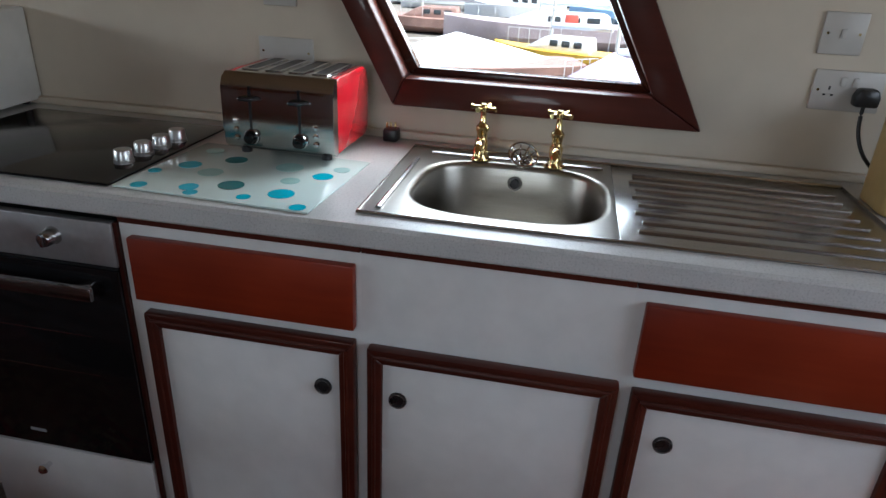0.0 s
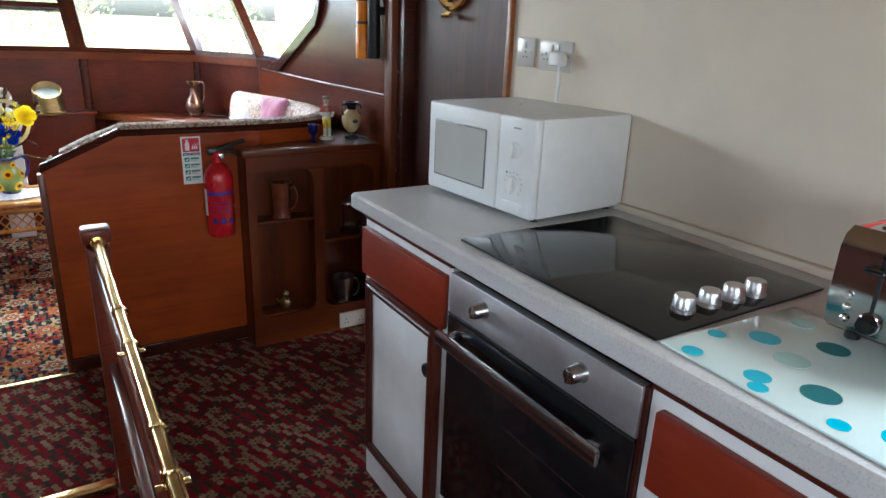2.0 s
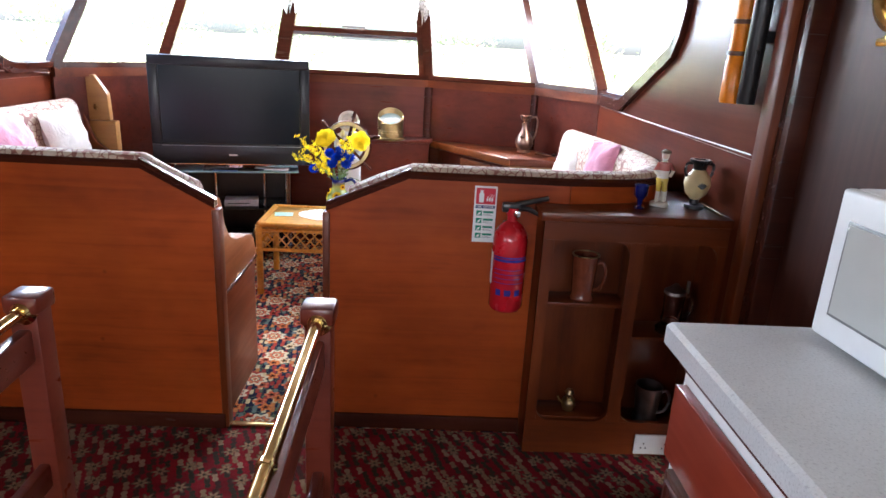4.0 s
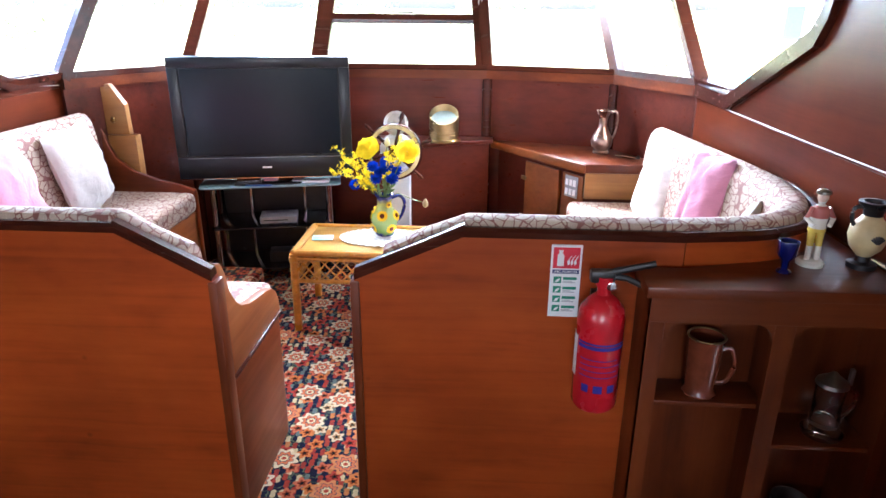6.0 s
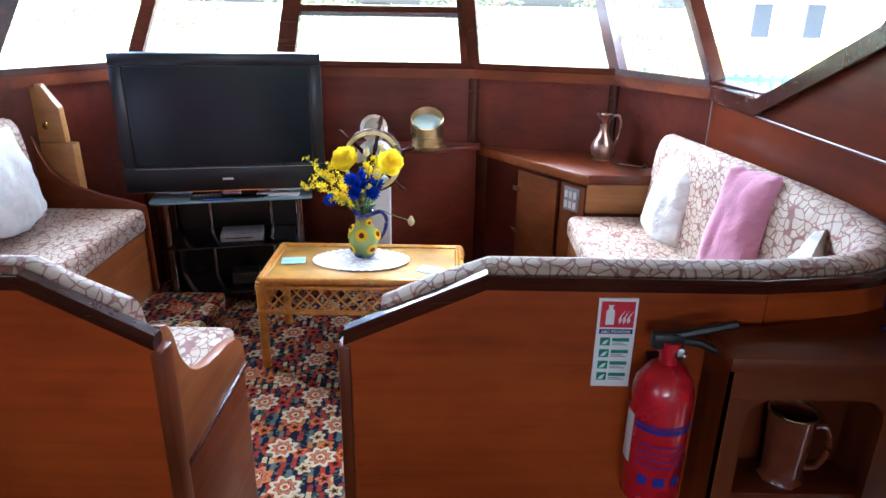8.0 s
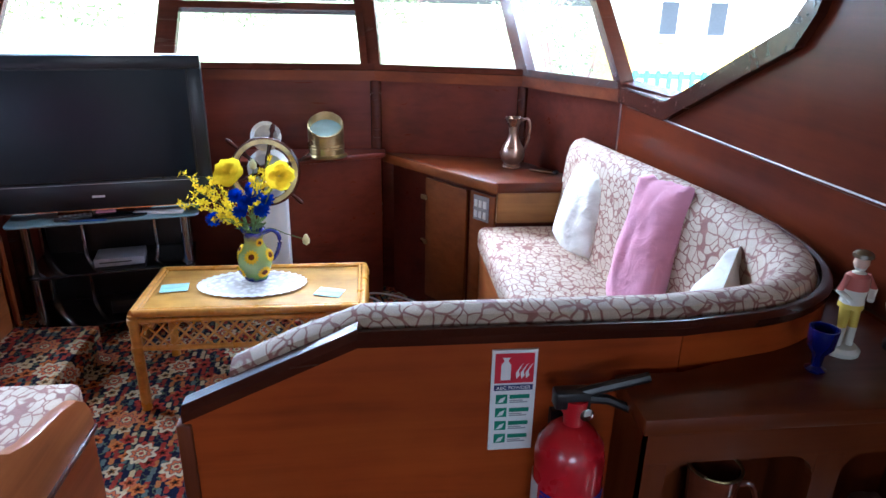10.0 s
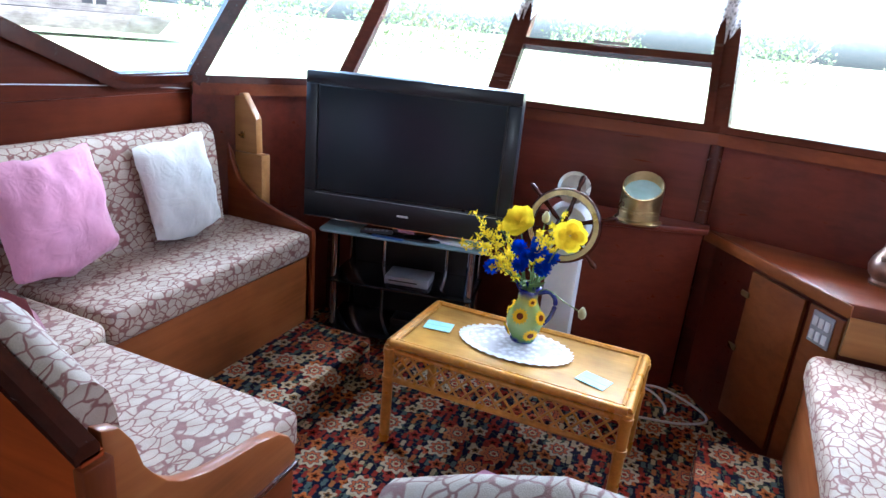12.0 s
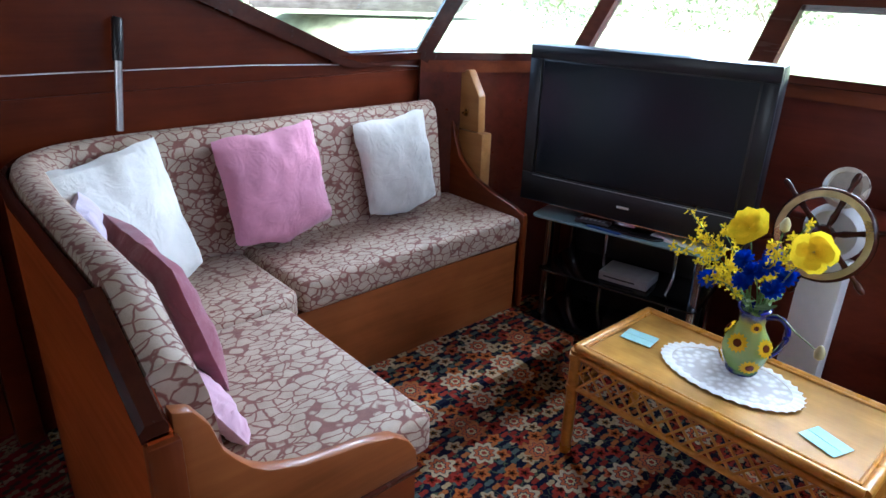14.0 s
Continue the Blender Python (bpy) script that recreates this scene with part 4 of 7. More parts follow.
for i, (u, v, ru, mt) in enumerate(((-0.085, -0.005, 0.026, turq_d), (-0.095, -0.118, 0.026, turq), (0.0, 0.142, 0.024, turq), (-0.122, 0.065, 0.019, turq), (0.03, -0.15, 0.022, turq), (-0.148, 0.045, 0.014, turq),
                                    (-0.145, 0.16, 0.016, turq), (0.065, 0.07, 0.024, turq_d), (-0.15, -0.178, 0.016, turq), (0.11, 0.15, 0.02, aqua), (-0.03, 0.075, 0.026, aqua), (-0.02, -0.10, 0.02, aqua),
                                    (0.085, -0.17, 0.018, aqua), (-0.135, -0.06, 0.014, turq), (-0.06, 0.185, 0.014, turq), (0.06, -0.06, 0.03, aqua))):
    bm = lathe(B(), [(0, 0.0043), (ru, 0.0043), (ru, 0.005), (0, 0.005)], 24, MM @ Matrix.Translation((u, v, 0)))
    part("disc", bm, mt, gm)

# toaster
to = thing("toaster", (1.37, 0.64, 0.912), rz=0, label="four-slice stainless steel toaster with red end panels", category="toaster")
TX0, TX1, TY0, TY1, TZ0, TZ1 = 1.243, 1.50, 0.515, 0.768, 0.925, 1.093
prof = [(TX0 + 0.022, TZ0), (TX0 + 0.006, TZ0 + 0.012), (TX0, TZ0 + 0.05), (TX0 + 0.002, TZ1 - 0.03), (TX0 + 0.010, TZ1 - 0.012), (TX0 + 0.028, TZ1 - 0.002), (TX0 + 0.05, TZ1), (TX1 - 0.04, TZ1), (TX1 - 0.012, TZ1 - 0.012), (TX1, TZ1 - 0.04), (TX1, TZ0 + 0.02), (TX1 - 0.015, TZ0)]
part("shell", prism(B(), prof, "y", TY0 + 0.016, TY1 - 0.016), toaster_steel, to)
fp = [(TX0 + 0.0285, TZ0 - 0.001), (TX0 + 0.021, TZ0 - 0.001), (TX0 + 0.004, TZ0 + 0.011), (TX0 - 0.0012, TZ0 + 0.05), (TX0 + 0.0006, TZ1 - 0.029), (TX0 + 0.009, TZ1 - 0.011), (TX0 + 0.0285, TZ1)]
part("front_panel", prism(B(), fp, "y", TY0 - 0.0015, TY1 + 0.0015), toaster_steel, to, "polished steel front panel")
for y0, y1 in ((TY0, TY0 + 0.0155), (TY1 - 0.0155, TY1)):
    part("end_panel", prism(B(), prof, "y", y0, y1, bev=0.004), red_toaster, to, "glossy red end panel")
for i in range(4):
    y = TY0 + 0.045 + 0.054 * i
    part("slot", box(B(), TX0 + 0.055, TX1 - 0.045, y - 0.014, y + 0.014, TZ1 - 0.01, TZ1 + 0.0012), black_plastic, to, "dark bread slot")
    bm = B()
    for x0, x1, ya, yb in ((TX0 + 0.05, TX1 - 0.04, y - 0.018, y - 0.014), (TX0 + 0.05, TX1 - 0.04, y + 0.014, y + 0.018), (TX0 + 0.05, TX0 + 0.055, y - 0.014, y + 0.014), (TX1 - 0.045, TX1 - 0.04, y - 0.014, y + 0.014)):
        box(bm, x0, x1, ya, yb, TZ1 - 0.002, TZ1 + 0.003)
    part("slot_rim", bm, chrome, to)
part("chrome_band", box(B(), TX0 - 0.0015, TX0 + 0.004, TY0 + 0.016, TY1 - 0.016, TZ1 - 0.033, TZ1 - 0.029), chrome, to)
for y, s in ((0.703, 1), (0.590, -1)):
    part("lever_slot", box(B(), TX0 - 0.0015, TX0 + 0.006, y - 0.003, y + 0.003, TZ0 + 0.045, TZ1 - 0.025), black_plastic, to)
    bm = box(B(), TX0 - 0.026, TX0 - 0.001, y - 0.017, y + 0.017, TZ1 - 0.054, TZ1 - 0.044, 0.004)
    part("lever", bm, black_gloss, to, "black lever with chrome tip")
    bm = lathe(B(), [(0, 0), (0.0155, 0), (0.0155, 0.006), (0.0125, 0.008), (0.0115, 0.018), (0, 0.019)], 20, Matrix.Translation((TX0 - 0.0005, y - 0.0 , TZ0 + 0.032)) @ pose(0, 0, 0, 0, -90, 0))
    k = part("browning_knob", bm, black_gloss, to)
    bm = lathe(B(), [(0.0155, 0.0), (0.0172, 0.0), (0.0172, 0.004), (0.0155, 0.0045)], 20, Matrix.Translation((TX0 - 0.0008, y, TZ0 + 0.032)) @ pose(0, 0, 0, 0, -90, 0))
    part("knob_ring", bm, chrome, k)
    for j in range(3):
        bm = lathe(B(), [(0, 0), (0.0065, 0), (0.006, 0.003), (0.004, 0.0045), (0, 0.005)], 14, Matrix.Translation((TX0 - 0.0005, y + s * 0.036, TZ0 + 0.028 + 0.019 * j)) @ pose(0, 0, 0, 0, -90, 0))
        part("button", bm, chrome, to)
for x in (TX0 + 0.04, TX1 - 0.04):
    for y in (TY0 + 0.03, TY1 - 0.03):
        part("foot", cyl(B(), (x, y, 0.9105), (x, y, TZ0 + 0.002), 0.012, 12), black_plastic, to)

# microwave, its front facing the room
MX0, MX1, MY0, MY1, MZ0, MZ1 = -0.165, 0.165, -0.2205, 0.2205, 0.012, 0.258
mw = thing("microwave_oven", m=pose(1.365, 1.700, 0.905, 0, 0, 4.0), label="white countertop microwave with two dials, door shut", category="microwave")
part("case", box(B(), MX0 + 0.012, MX1, MY0, MY1, MZ0, MZ1, 0.005), white_plastic, mw, world=False)
DY = -0.085
dr = part("door", box(B(), MX0 - 0.012, MX0 + 0.0115, DY + 0.001, MY1, MZ0, MZ1, 0.007, 3), white_plastic, mw, world=False)
part("window_surround", box(B(), MX0 - 0.0135, MX0 - 0.011, DY + 0.045, MY1 - 0.032, MZ0 + 0.042, MZ1 - 0.047, 0.001), plain("microwave_gasket", (0.16, 0.165, 0.16), 0.4), dr, world=False)
# Pale grey paints the room's reflection onto the door glass.
part("door_window", box(B(), MX0 - 0.0145, MX0 - 0.0125, DY + 0.050, MY1 - 0.037, MZ0 + 0.047, MZ1 - 0.052), plain("window_reflection_grey", (0.47, 0.48, 0.45), 0.22, vary=0.03, scale=9), dr, "mesh door window, reflection painted as pale grey", world=False)
cp = part("control_panel", box(B(), MX0 - 0.012, MX0 + 0.0115, MY0, DY - 0.001, MZ0, MZ1, 0.007, 3), white_plastic, mw, world=False)
for z, r in ((MZ1 - 0.082, 0.021), (MZ0 + 0.078, 0.023)):
    bm = lathe(B(), [(0, 0), (r, 0), (r * 0.94, 0.010), (0, 0.011)], 28, Matrix.Translation((MX0 - 0.012, -0.152, z)) @ pose(0, 0, 0, 0, -90, 0))
    box(bm, MX0 - 0.029, MX0 - 0.02, -0.152 - 0.0055, -0.152 + 0.0055, z - r * 0.92, z + r * 0.92, 0.002)
    part("dial", bm, white_plastic, cp, world=False)
for k in range(11):
    a = radians(220 - 26 * k)
    for z, r in ((MZ0 + 0.078, 0.031),):
        y, zz = -0.152 - r * math.cos(a), z + r * math.sin(a)
        part("dial_mark", box(B(), MX0 - 0.0128, MX0 - 0.0118, y - 0.002, y + 0.002, zz - 0.001, zz + 0.001), grey_plastic, cp, world=False)
part("lettering_bar", box(B(), MX0 - 0.0128, MX0 - 0.0118, -0.168, -0.142, MZ1 - 0.03, MZ1 - 0.026), grey_plastic, cp, world=False)
part("indicator", box(B(), MX0 - 0.013, MX0 - 0.0118, -0.129, -0.123, 0.115, 0.121), plain("green_lens", (0.05, 0.5, 0.25), 0.3), cp, world=False)
part("door_button", box(B(), MX0 - 0.0145, MX0 - 0.011, -0.187, -0.115, MZ0 + 0.008, MZ0 + 0.034, 0.003), white_plastic, cp, world=False)
for x in (MX0 + 0.03, MX1 - 0.03):
    for y in (MY0 + 0.03, MY1 - 0.03):
        part("foot", cyl(B(), (x, y, 0.0005), (x, y, MZ0 + 0.001), 0.011, 10), black_plastic, mw, world=False)

# wall switches and sockets
def plate(y, z, w, h, label, category, rockers=(), holes=(), neon=False):
    t = thing("wall_" + category.split()[-1], (1.549, y, z), label=label, category=category, group="white galley switch plates")
    part("plate", box(B(), 1.541, 1.5495, y - w / 2, y + w / 2, z - h / 2, z + h / 2, 0.003), plate_plastic, t)
    for dy, dz in rockers:
        part("rocker", box(B(), 1.5365, 1.5412, y + dy - 0.006, y + dy + 0.006, z + dz - 0.010, z + dz + 0.010, 0.002), plate_plastic, t)
    for dy, dz in holes:
        for oy, oz, ww, hh in ((0, 0.009, 0.002, 0.004), (-0.008, -0.006, 0.003, 0.0018), (0.008, -0.006, 0.003, 0.0018)):
            part("pin_hole", box(B(), 1.5402, 1.5414, y + dy + oy - ww, y + dy + oy + ww, z + dz + oz - hh, z + dz + oz + hh), black_plastic, t)
    for dy in (-w / 2 + 0.012, w / 2 - 0.012):
        part("screw", cyl(B(), (1.5400, y + dy, z), (1.5415, y + dy, z), 0.003, 8), old_brass, t)
    if neon:
        part("neon", box(B(), 1.5395, 1.5412, y - 0.010, y + 0.010, z + 0.026, z + 0.032), plain("dark_red_neon", (0.18, 0.02, 0.02), 0.3), t)
    return t


plate(-0.538, 1.228, 0.088, 0.088, "white single light switch on the cream wall", "light switch", [(0, 0)])
plate(-0.578, 1.108, 0.146, 0.088, "white double socket with a black plug in it", "wall socket", [(0.012, 0.02), (-0.012, 0.02)], [(0.038, -0.004)])
plate(0.755, 1.252, 0.088, 0.088, "white cooker switch with red neon on the cream wall", "cooker switch", [(0, 0)], neon=True)
plate(0.745, 1.098, 0.146, 0.070, "white double socket behind the toaster", "wall socket")
plate(1.955, 1.297, 0.086, 0.086, "white single socket beside the side door", "wall socket", [(0, 0.02)], [(0, -0.008)])
plate(1.815, 1.292, 0.146, 0.086, "white double socket with a white plug and lead", "wall socket", [(0.014, 0.022), (-0.014, 0.022)], [(0.04, -0.004)])


def plug(y, z, mat, label, lead):
    t = thing("plug", (1.53, y, z), label=label, category="plug")
    bm = prism(B(), [(y - 0.024, z - 0.018), (y + 0.024, z - 0.018), (y + 0.026, z + 0.004), (y + 0.018, z + 0.022), (y - 0.018, z + 0.022), (y - 0.026, z + 0.004)], "x", 1.508, 1.540, bev=0.006)
    part("plug_body", bm, mat, t)
    part("lead", tube(B(), arc_path(lead, 6), 0.0042, 8), mat, t)


plug(-0.613, 1.098, black_plastic, "black mains plug with its lead hanging down", [(1.522, -0.613, 1.082), (1.522, -0.613, 1.06), (1.515, -0.617, 1.02), (1.50, -0.632, 0.98), (1.50, -0.67, 0.94), (1.50, -0.70, 0.912)])
plug(1.782, 1.284, white_plastic, "white mains plug with its lead going down behind the microwave", [(1.53, 1.782, 1.268), (1.535, 1.782, 1.23), (1.538, 1.79, 1.16), (1.54, 1.80, 1.05), (1.54, 1.80, 0.93)])
t = thing("plug", (1.50, 0.452, 0.905), label="black plug standing on the worktop by the toaster", category="plug")
bm = box(B(), 1.485, 1.525, 0.436, 0.474, 0.9055, 0.938, 0.006)
part("plug_body", bm, black_plastic, t)
bm = B()
for y in (0.445, 0.457, 0.466):
    box(bm, 1.502, 1.506, y - 0.002, y + 0.002, 0.937, 0.953)
part("pin", bm, brass, t)

can = thing("storage_tin", (1.36, -0.69, 0.905), label="tan storage tin with brown lettering beside the drainer", category="tin")
tan = plain("tan_enamel", (0.42, 0.29, 0.12), 0.4, vary=0.08)
part("body", prism(B(), rounded(0.15, 0.15, 0.03, 4), "z", 0.0008, 0.185, bev=0.004), tan, can, world=False)
part("lid", prism(B(), rounded(0.155, 0.155, 0.032, 4), "z", 0.1855, 0.205, bev=0.005), tan, can, world=False)
for i, (w, z) in enumerate(((0.05, 0.12), (0.034, 0.095), (0.045, 0.07))):
    part("lettering_bar", box(B(), -0.0762, -0.0748, 0.005, 0.005 + w, z, z + 0.012), plain("brown_print", (0.10, 0.05, 0.02), 0.5), can, world=False)

# ---------------- stair rails ----------------
def stair_rail(x, label):
    r = thing("stair_rail", (x, 1.5, 0), label=label, category="handrail", group="stair handrails")
    ya, yb = 0.83, 2.155
    za, zb = 0.725, 0.785

    def height(y):
        return za + (zb - za) * (y - ya) / (yb - ya)

    for y, top in ((2.18, 0.818), (0.80, 0.77)):
        bm = box(B(), x - 0.028, x + 0.028, y - 0.028, y + 0.028, 0.0, top - 0.04, 0.004)
        box(bm, x - 0.036, x + 0.036, y - 0.036, y + 0.036, top - 0.04, top, 0.008)
        part("post", bm, red_mahogany, r)
    part("wooden_rail", prism(B(), [(ya, za - 0.115), (yb, zb - 0.115), (yb, zb - 0.04), (ya, za - 0.04)], "x", x - 0.014, x + 0.014, bev=0.006), red_mahogany, r)
    part("lower_rail", prism(B(), [(ya, za - 0.42), (yb, zb - 0.42), (yb, zb - 0.36), (ya, za - 0.36)], "x", x - 0.012, x + 0.012, bev=0.006), red_mahogany, r)
    rod = part("brass_rod", tube(B(), [(x, ya, za), (x, yb, zb)], 0.0125, 14), brass, r, "polished brass rail")
    for y in (2.14, 0.845):
        bm = lathe(B(), [(0, 0), (0.030, 0), (0.030, 0.005), (0.022, 0.010), (0.0165, 0.02), (0, 0.02)], 20, Matrix.Translation((x, y + (0.017 if y > 1 else -0.017), height(y))) @ pose(0, 0, 0, 90 if y > 1 else -90, 0, 0))
        part("flange", bm, brass, rod)
    for y in (1.70, 1.54, 1.25, 1.13):
        z = height(y)
        bm = lathe(B(), [(0.0125, -0.006), (0.016, -0.004), (0.016, 0.004), (0.0125, 0.006)], 14, Matrix.Translation((x, y, z)) @ pose(0, 0, 0, 90, 0, 0))
        if y in (1.54, 1.13):
            tube(bm, [(x, y, z - 0.005), (x, y, z - 0.041)], 0.006, 8)
            box(bm, x - 0.024, x + 0.024, y - 0.006, y + 0.006, z - 0.016, z - 0.011, 0.001)
        part("collar", bm, brass, rod)


stair_rail(0.305, "brass handrail on mahogany posts beside the stairwell")
stair_rail(-0.290, "brass handrail on mahogany posts across the stairwell")

# ---------------- saloon: half bulkheads, settees ----------------
pink = fabric("pink_velour", (0.62, 0.27, 0.38))
pale_pink = fabric("pale_pink_cotton", (0.62, 0.38, 0.47))
dusky = fabric("dusky_pink_cotton", (0.27, 0.08, 0.11))
white_cloth = fabric("white_velour", (0.76, 0.745, 0.69))
lilac = fabric("pale_lilac_cotton", (0.58, 0.50, 0.60))
yellow = petal("lemon_yellow_petal", (0.86, 0.66, 0.015))
blue_petal = petal("cobalt_blue_petal", (0.012, 0.045, 0.42))
stem_green = plain("green_stem", (0.10, 0.17, 0.04), 0.6, vary=0.2)
rattan = plain("honey_rattan_cane", (0.52, 0.24, 0.03), 0.32, vary=0.2, scale=40, coat=0.3)
woven = wood("woven_cane_panel", (0.38, 0.185, 0.028), (0.48, 0.26, 0.045), (0.56, 0.33, 0.068), "x", rough=0.4, coat=0.25, scale=3.0)


def text(name, body, size, m, mat, parent):
    cu = bpy.data.curves.new(name, "FONT")
    cu.body, cu.size, cu.extrude, cu.align_x = body, size, 0.0003, "CENTER"
    tmp = bpy.data.objects.new(name, cu)
    me = bpy.data.meshes.new_from_object(tmp)
    bpy.data.objects.remove(tmp)
    me.transform(WM[parent].inverted() @ m)
    me.materials.append(mat)
    ob = new(name, me)
    ob.parent = parent
    WM[ob] = WM[parent]
    return ob


PLAN = {1: [(0.20, 3.02, 0.818), (0.47, 3.02, 0.938), (1.0, 3.02, 0.938), (1.21, 3.06, 0.938), (1.352, 3.165, 0.938), (1.428, 3.35, 0.938), (1.443, 3.68, 0.934), (1.408, 4.69, 0.890)],
        -1: [(-0.15, 2.985, 0.818), (-0.378, 2.985, 0.938), (-1.0, 2.985, 0.938), (-1.24, 3.010, 0.938), (-1.392, 3.105, 0.938), (-1.445, 3.30, 0.938), (-1.449, 3.65, 0.938), (-1.446, 4.54, 0.938)]}



def settee_line(s, first=0):
    """The plan line of a settee back: its straight sloping start, then the curve round the corner."""
    p = PLAN[s]
    return [Vector(p[0]), Vector(p[1])][first:] + arc_path([Vector(q) for q in p[2:]], 6)


SETTEE = {}
for s, side in ((1, "starboard"), (-1, "port")):
    p = PLAN[s]
    x0, x1 = sorted((p[0][0], p[2][0]))
    k = p[1][0]
    y0_ = p[0][1] - 0.02
    b = prism(B(), [(p[0][0], 0), (p[2][0], 0), (p[2][0], 0.931), (k, 0.931), (p[0][0], 0.811)], "y", y0_, y0_ + 0.036)
    hb_ = thing("half_bulkhead", (0.6 * s, 3.02, 0), label="varnished mahogany half-height bulkhead with sloping end, %s of the doorway" % side, category="partition", group="saloon half bulkheads")
    part("panel", b, mahogany_panel, hb_, smooth=False)
    b = sweep(B(), arc_path([Vector((q[0], q[1], 0.0)) for q in p[2:6]], 8) + [Vector((p[6][0], p[6][1], 0))], [(-0.018, 0.0), (0.018, 0.0), (0.018, 0.931), (-0.018, 0.931)])
    part("curved_panel", b, mahogany_panel, hb_)
    sec = [(-0.028, -0.012), (0.010, -0.012), (0.012, 0.004), (0.006, 0.016), (-0.020, 0.016), (-0.030, 0.004)]
    line = settee_line(s)
    way = (line[1] - line[0]).normalized()
    part("sloping_coping", sweep(B(), [line[0], line[1] + way * 0.004], [(a * s, c) for a, c in sec][::s]), mahogany_dark, hb_, "dark polished coping board")
    sec = [(-0.022, -0.014), (-0.002, -0.014), (0.0, 0.002), (-0.003, 0.009), (-0.015, 0.010), (-0.024, 0.001)]
    part("coping", sweep(B(), line[1:], [(a * s, c) for a, c in sec][::s]), mahogany_dark, hb_, "dark polished coping rail")
    part("end_post", box(B(), p[0][0] - 0.012, p[0][0] + 0.012, y0_ - 0.006, y0_ + 0.044, 0.0, 0.80, 0.004), mahogany_z, hb_)
    part("baseboard", box(B(), x0, x1, y0_ - 0.016, y0_ - 0.0005, 0.0, 0.055, 0.004), mahogany_dark, hb_)
    # settee
    base = thing("settee", (s * 1.15, 3.9, 0.0), label="built-in %s corner settee in beige and maroon leaf fabric" % side, category="settee", group="saloon settees")
    SETTEE[s] = base
    xa = s * 0.955
    b = box(B(), *sorted((xa, xa + s * 0.022)), 3.50, 4.66, 0.1502, 0.448, 0.003)
    part("base_panel", b, seat_wood, base, "golden-brown plywood base")
    b = box(B(), *sorted((s * 0.20, xa)), 3.478, 3.50, 0.0, 0.448, 0.003)
    part("base_panel", b, seat_wood, base)
    b = box(B(), *sorted((s * 0.955, s * 1.42)), 4.638, 4.66, 0.1502, 0.448, 0.003)
    part("base_panel", b, seat_wood, base)
    # seat cushions
    b = prism(B(), [(s * 1.40, 3.64), (s * 0.925, 3.64), (s * 0.94, 4.66), (s * 1.41, 4.66)], "z", 0.449, 0.557, bev=0.034, seg=4)
    c = part("seat_cushion", b, cushion_cloth, base)
    pts = [(s * 1.38, 3.632), (s * 0.925, 3.632), (s * 0.885, 3.58), (s * 0.86, 3.53), (s * 0.855, 3.10), (s * 1.10, 3.13), (s * 1.28, 3.26), (s * 1.36, 3.42)]
    b = prism(B(), pts, "z", 0.449, 0.552, bev=0.026, seg=3)
    part("seat_cushion", b, cushion_cloth, base)
    b = prism(B(), [(s * 0.847, 3.09), (s * 0.847, 3.555), (s * 0.205 + (0.03 if s > 0 else 0), 3.555), (s * 0.205 + (0.03 if s > 0 else 0), 3.09)], "z", 0.449, 0.553, bev=0.022, seg=3)
    part("seat_cushion", b, cushion_cloth, base)
    # back cushion follows the bulkhead and its slope
    line = [Vector((p[0][0] + s * 0.07, p[0][1], 0.851)), Vector((p[0][0] + s * 0.17, p[0][1], 0.898)), Vector(p[1]) + Vector((s * 0.01, 0, 0))] + arc_path([Vector(q) for q in p[2:]], 6)
    sec = [(0.020 * s, -0.41), (0.140 * s, -0.41), (0.116 * s, -0.2), (0.098 * s, -0.05), (0.086 * s, -0.004), (0.064 * s, 0.022), (0.034 * s, 0.029), (0.011 * s, 0.021), (0.003 * s, 0.001), (0.020 * s, -0.008)]
    part("back_cushion", sweep(B(), line, sec), cushion_cloth, base)

# scooped end board of the port settee beside the doorway
pro = [(3.003, 0.485), (3.003, 0.836), (3.035, 0.824), (3.058, 0.788), (3.074, 0.733), (3.092, 0.706), (3.118, 0.675), (3.147, 0.654), (3.21, 0.630), (3.28, 0.617), (3.343, 0.608), (3.41, 0.590), (3.446, 0.562), (3.466, 0.528), (3.47, 0.485)]
for s, x0, x1 in ((-1, -0.185, -0.155), (1, 0.200, 0.228)):
    e = part("end_board", prism(B(), pro, "x", x0, x1, bev=0.005), seat_wood, SETTEE[s], "scooped varnished end board")
    part("lower_board", box(B(), x0 + 0.001, x1 - 0.006, 3.003, 3.468, 0.0, 0.478, 0.003), mahogany_y, e)
    part("batten", box(B(), x0 - 0.001, x1 + 0.005, 3.003, 3.473, 0.474, 0.486, 0.003), mahogany_dark, e)

# forward end of the port settee
pro = [(-1.47, 0.15), (-1.47, 0.93), (-1.40, 0.90), (-1.375, 0.80), (-1.34, 0.72), (-1.26, 0.655), (-1.14, 0.612), (-1.02, 0.585), (-0.95, 0.562), (-0.945, 0.53), (-0.945, 0.15)]
part("arm", prism(B(), pro, "y", 4.664, 4.692, bev=0.006), mahogany_x, SETTEE[-1], "curved mahogany arm")
e = thing("wall_bracket", (-1.39, 4.74, 0.0), label="honey-coloured wooden bracket with a small brass catch", category="bracket")
part("upper_block", prism(B(), [(-1.465, 0.835), (-1.465, 1.085), (-1.335, 1.085), (-1.268, 0.985), (-1.262, 0.835)], "y", 4.695, 4.735, bev=0.004), light_wood, e)
part("lower_block", box(B(), -1.465, -1.235, 4.694, 4.75, 0.0, 0.832, 0.004), light_wood, e)
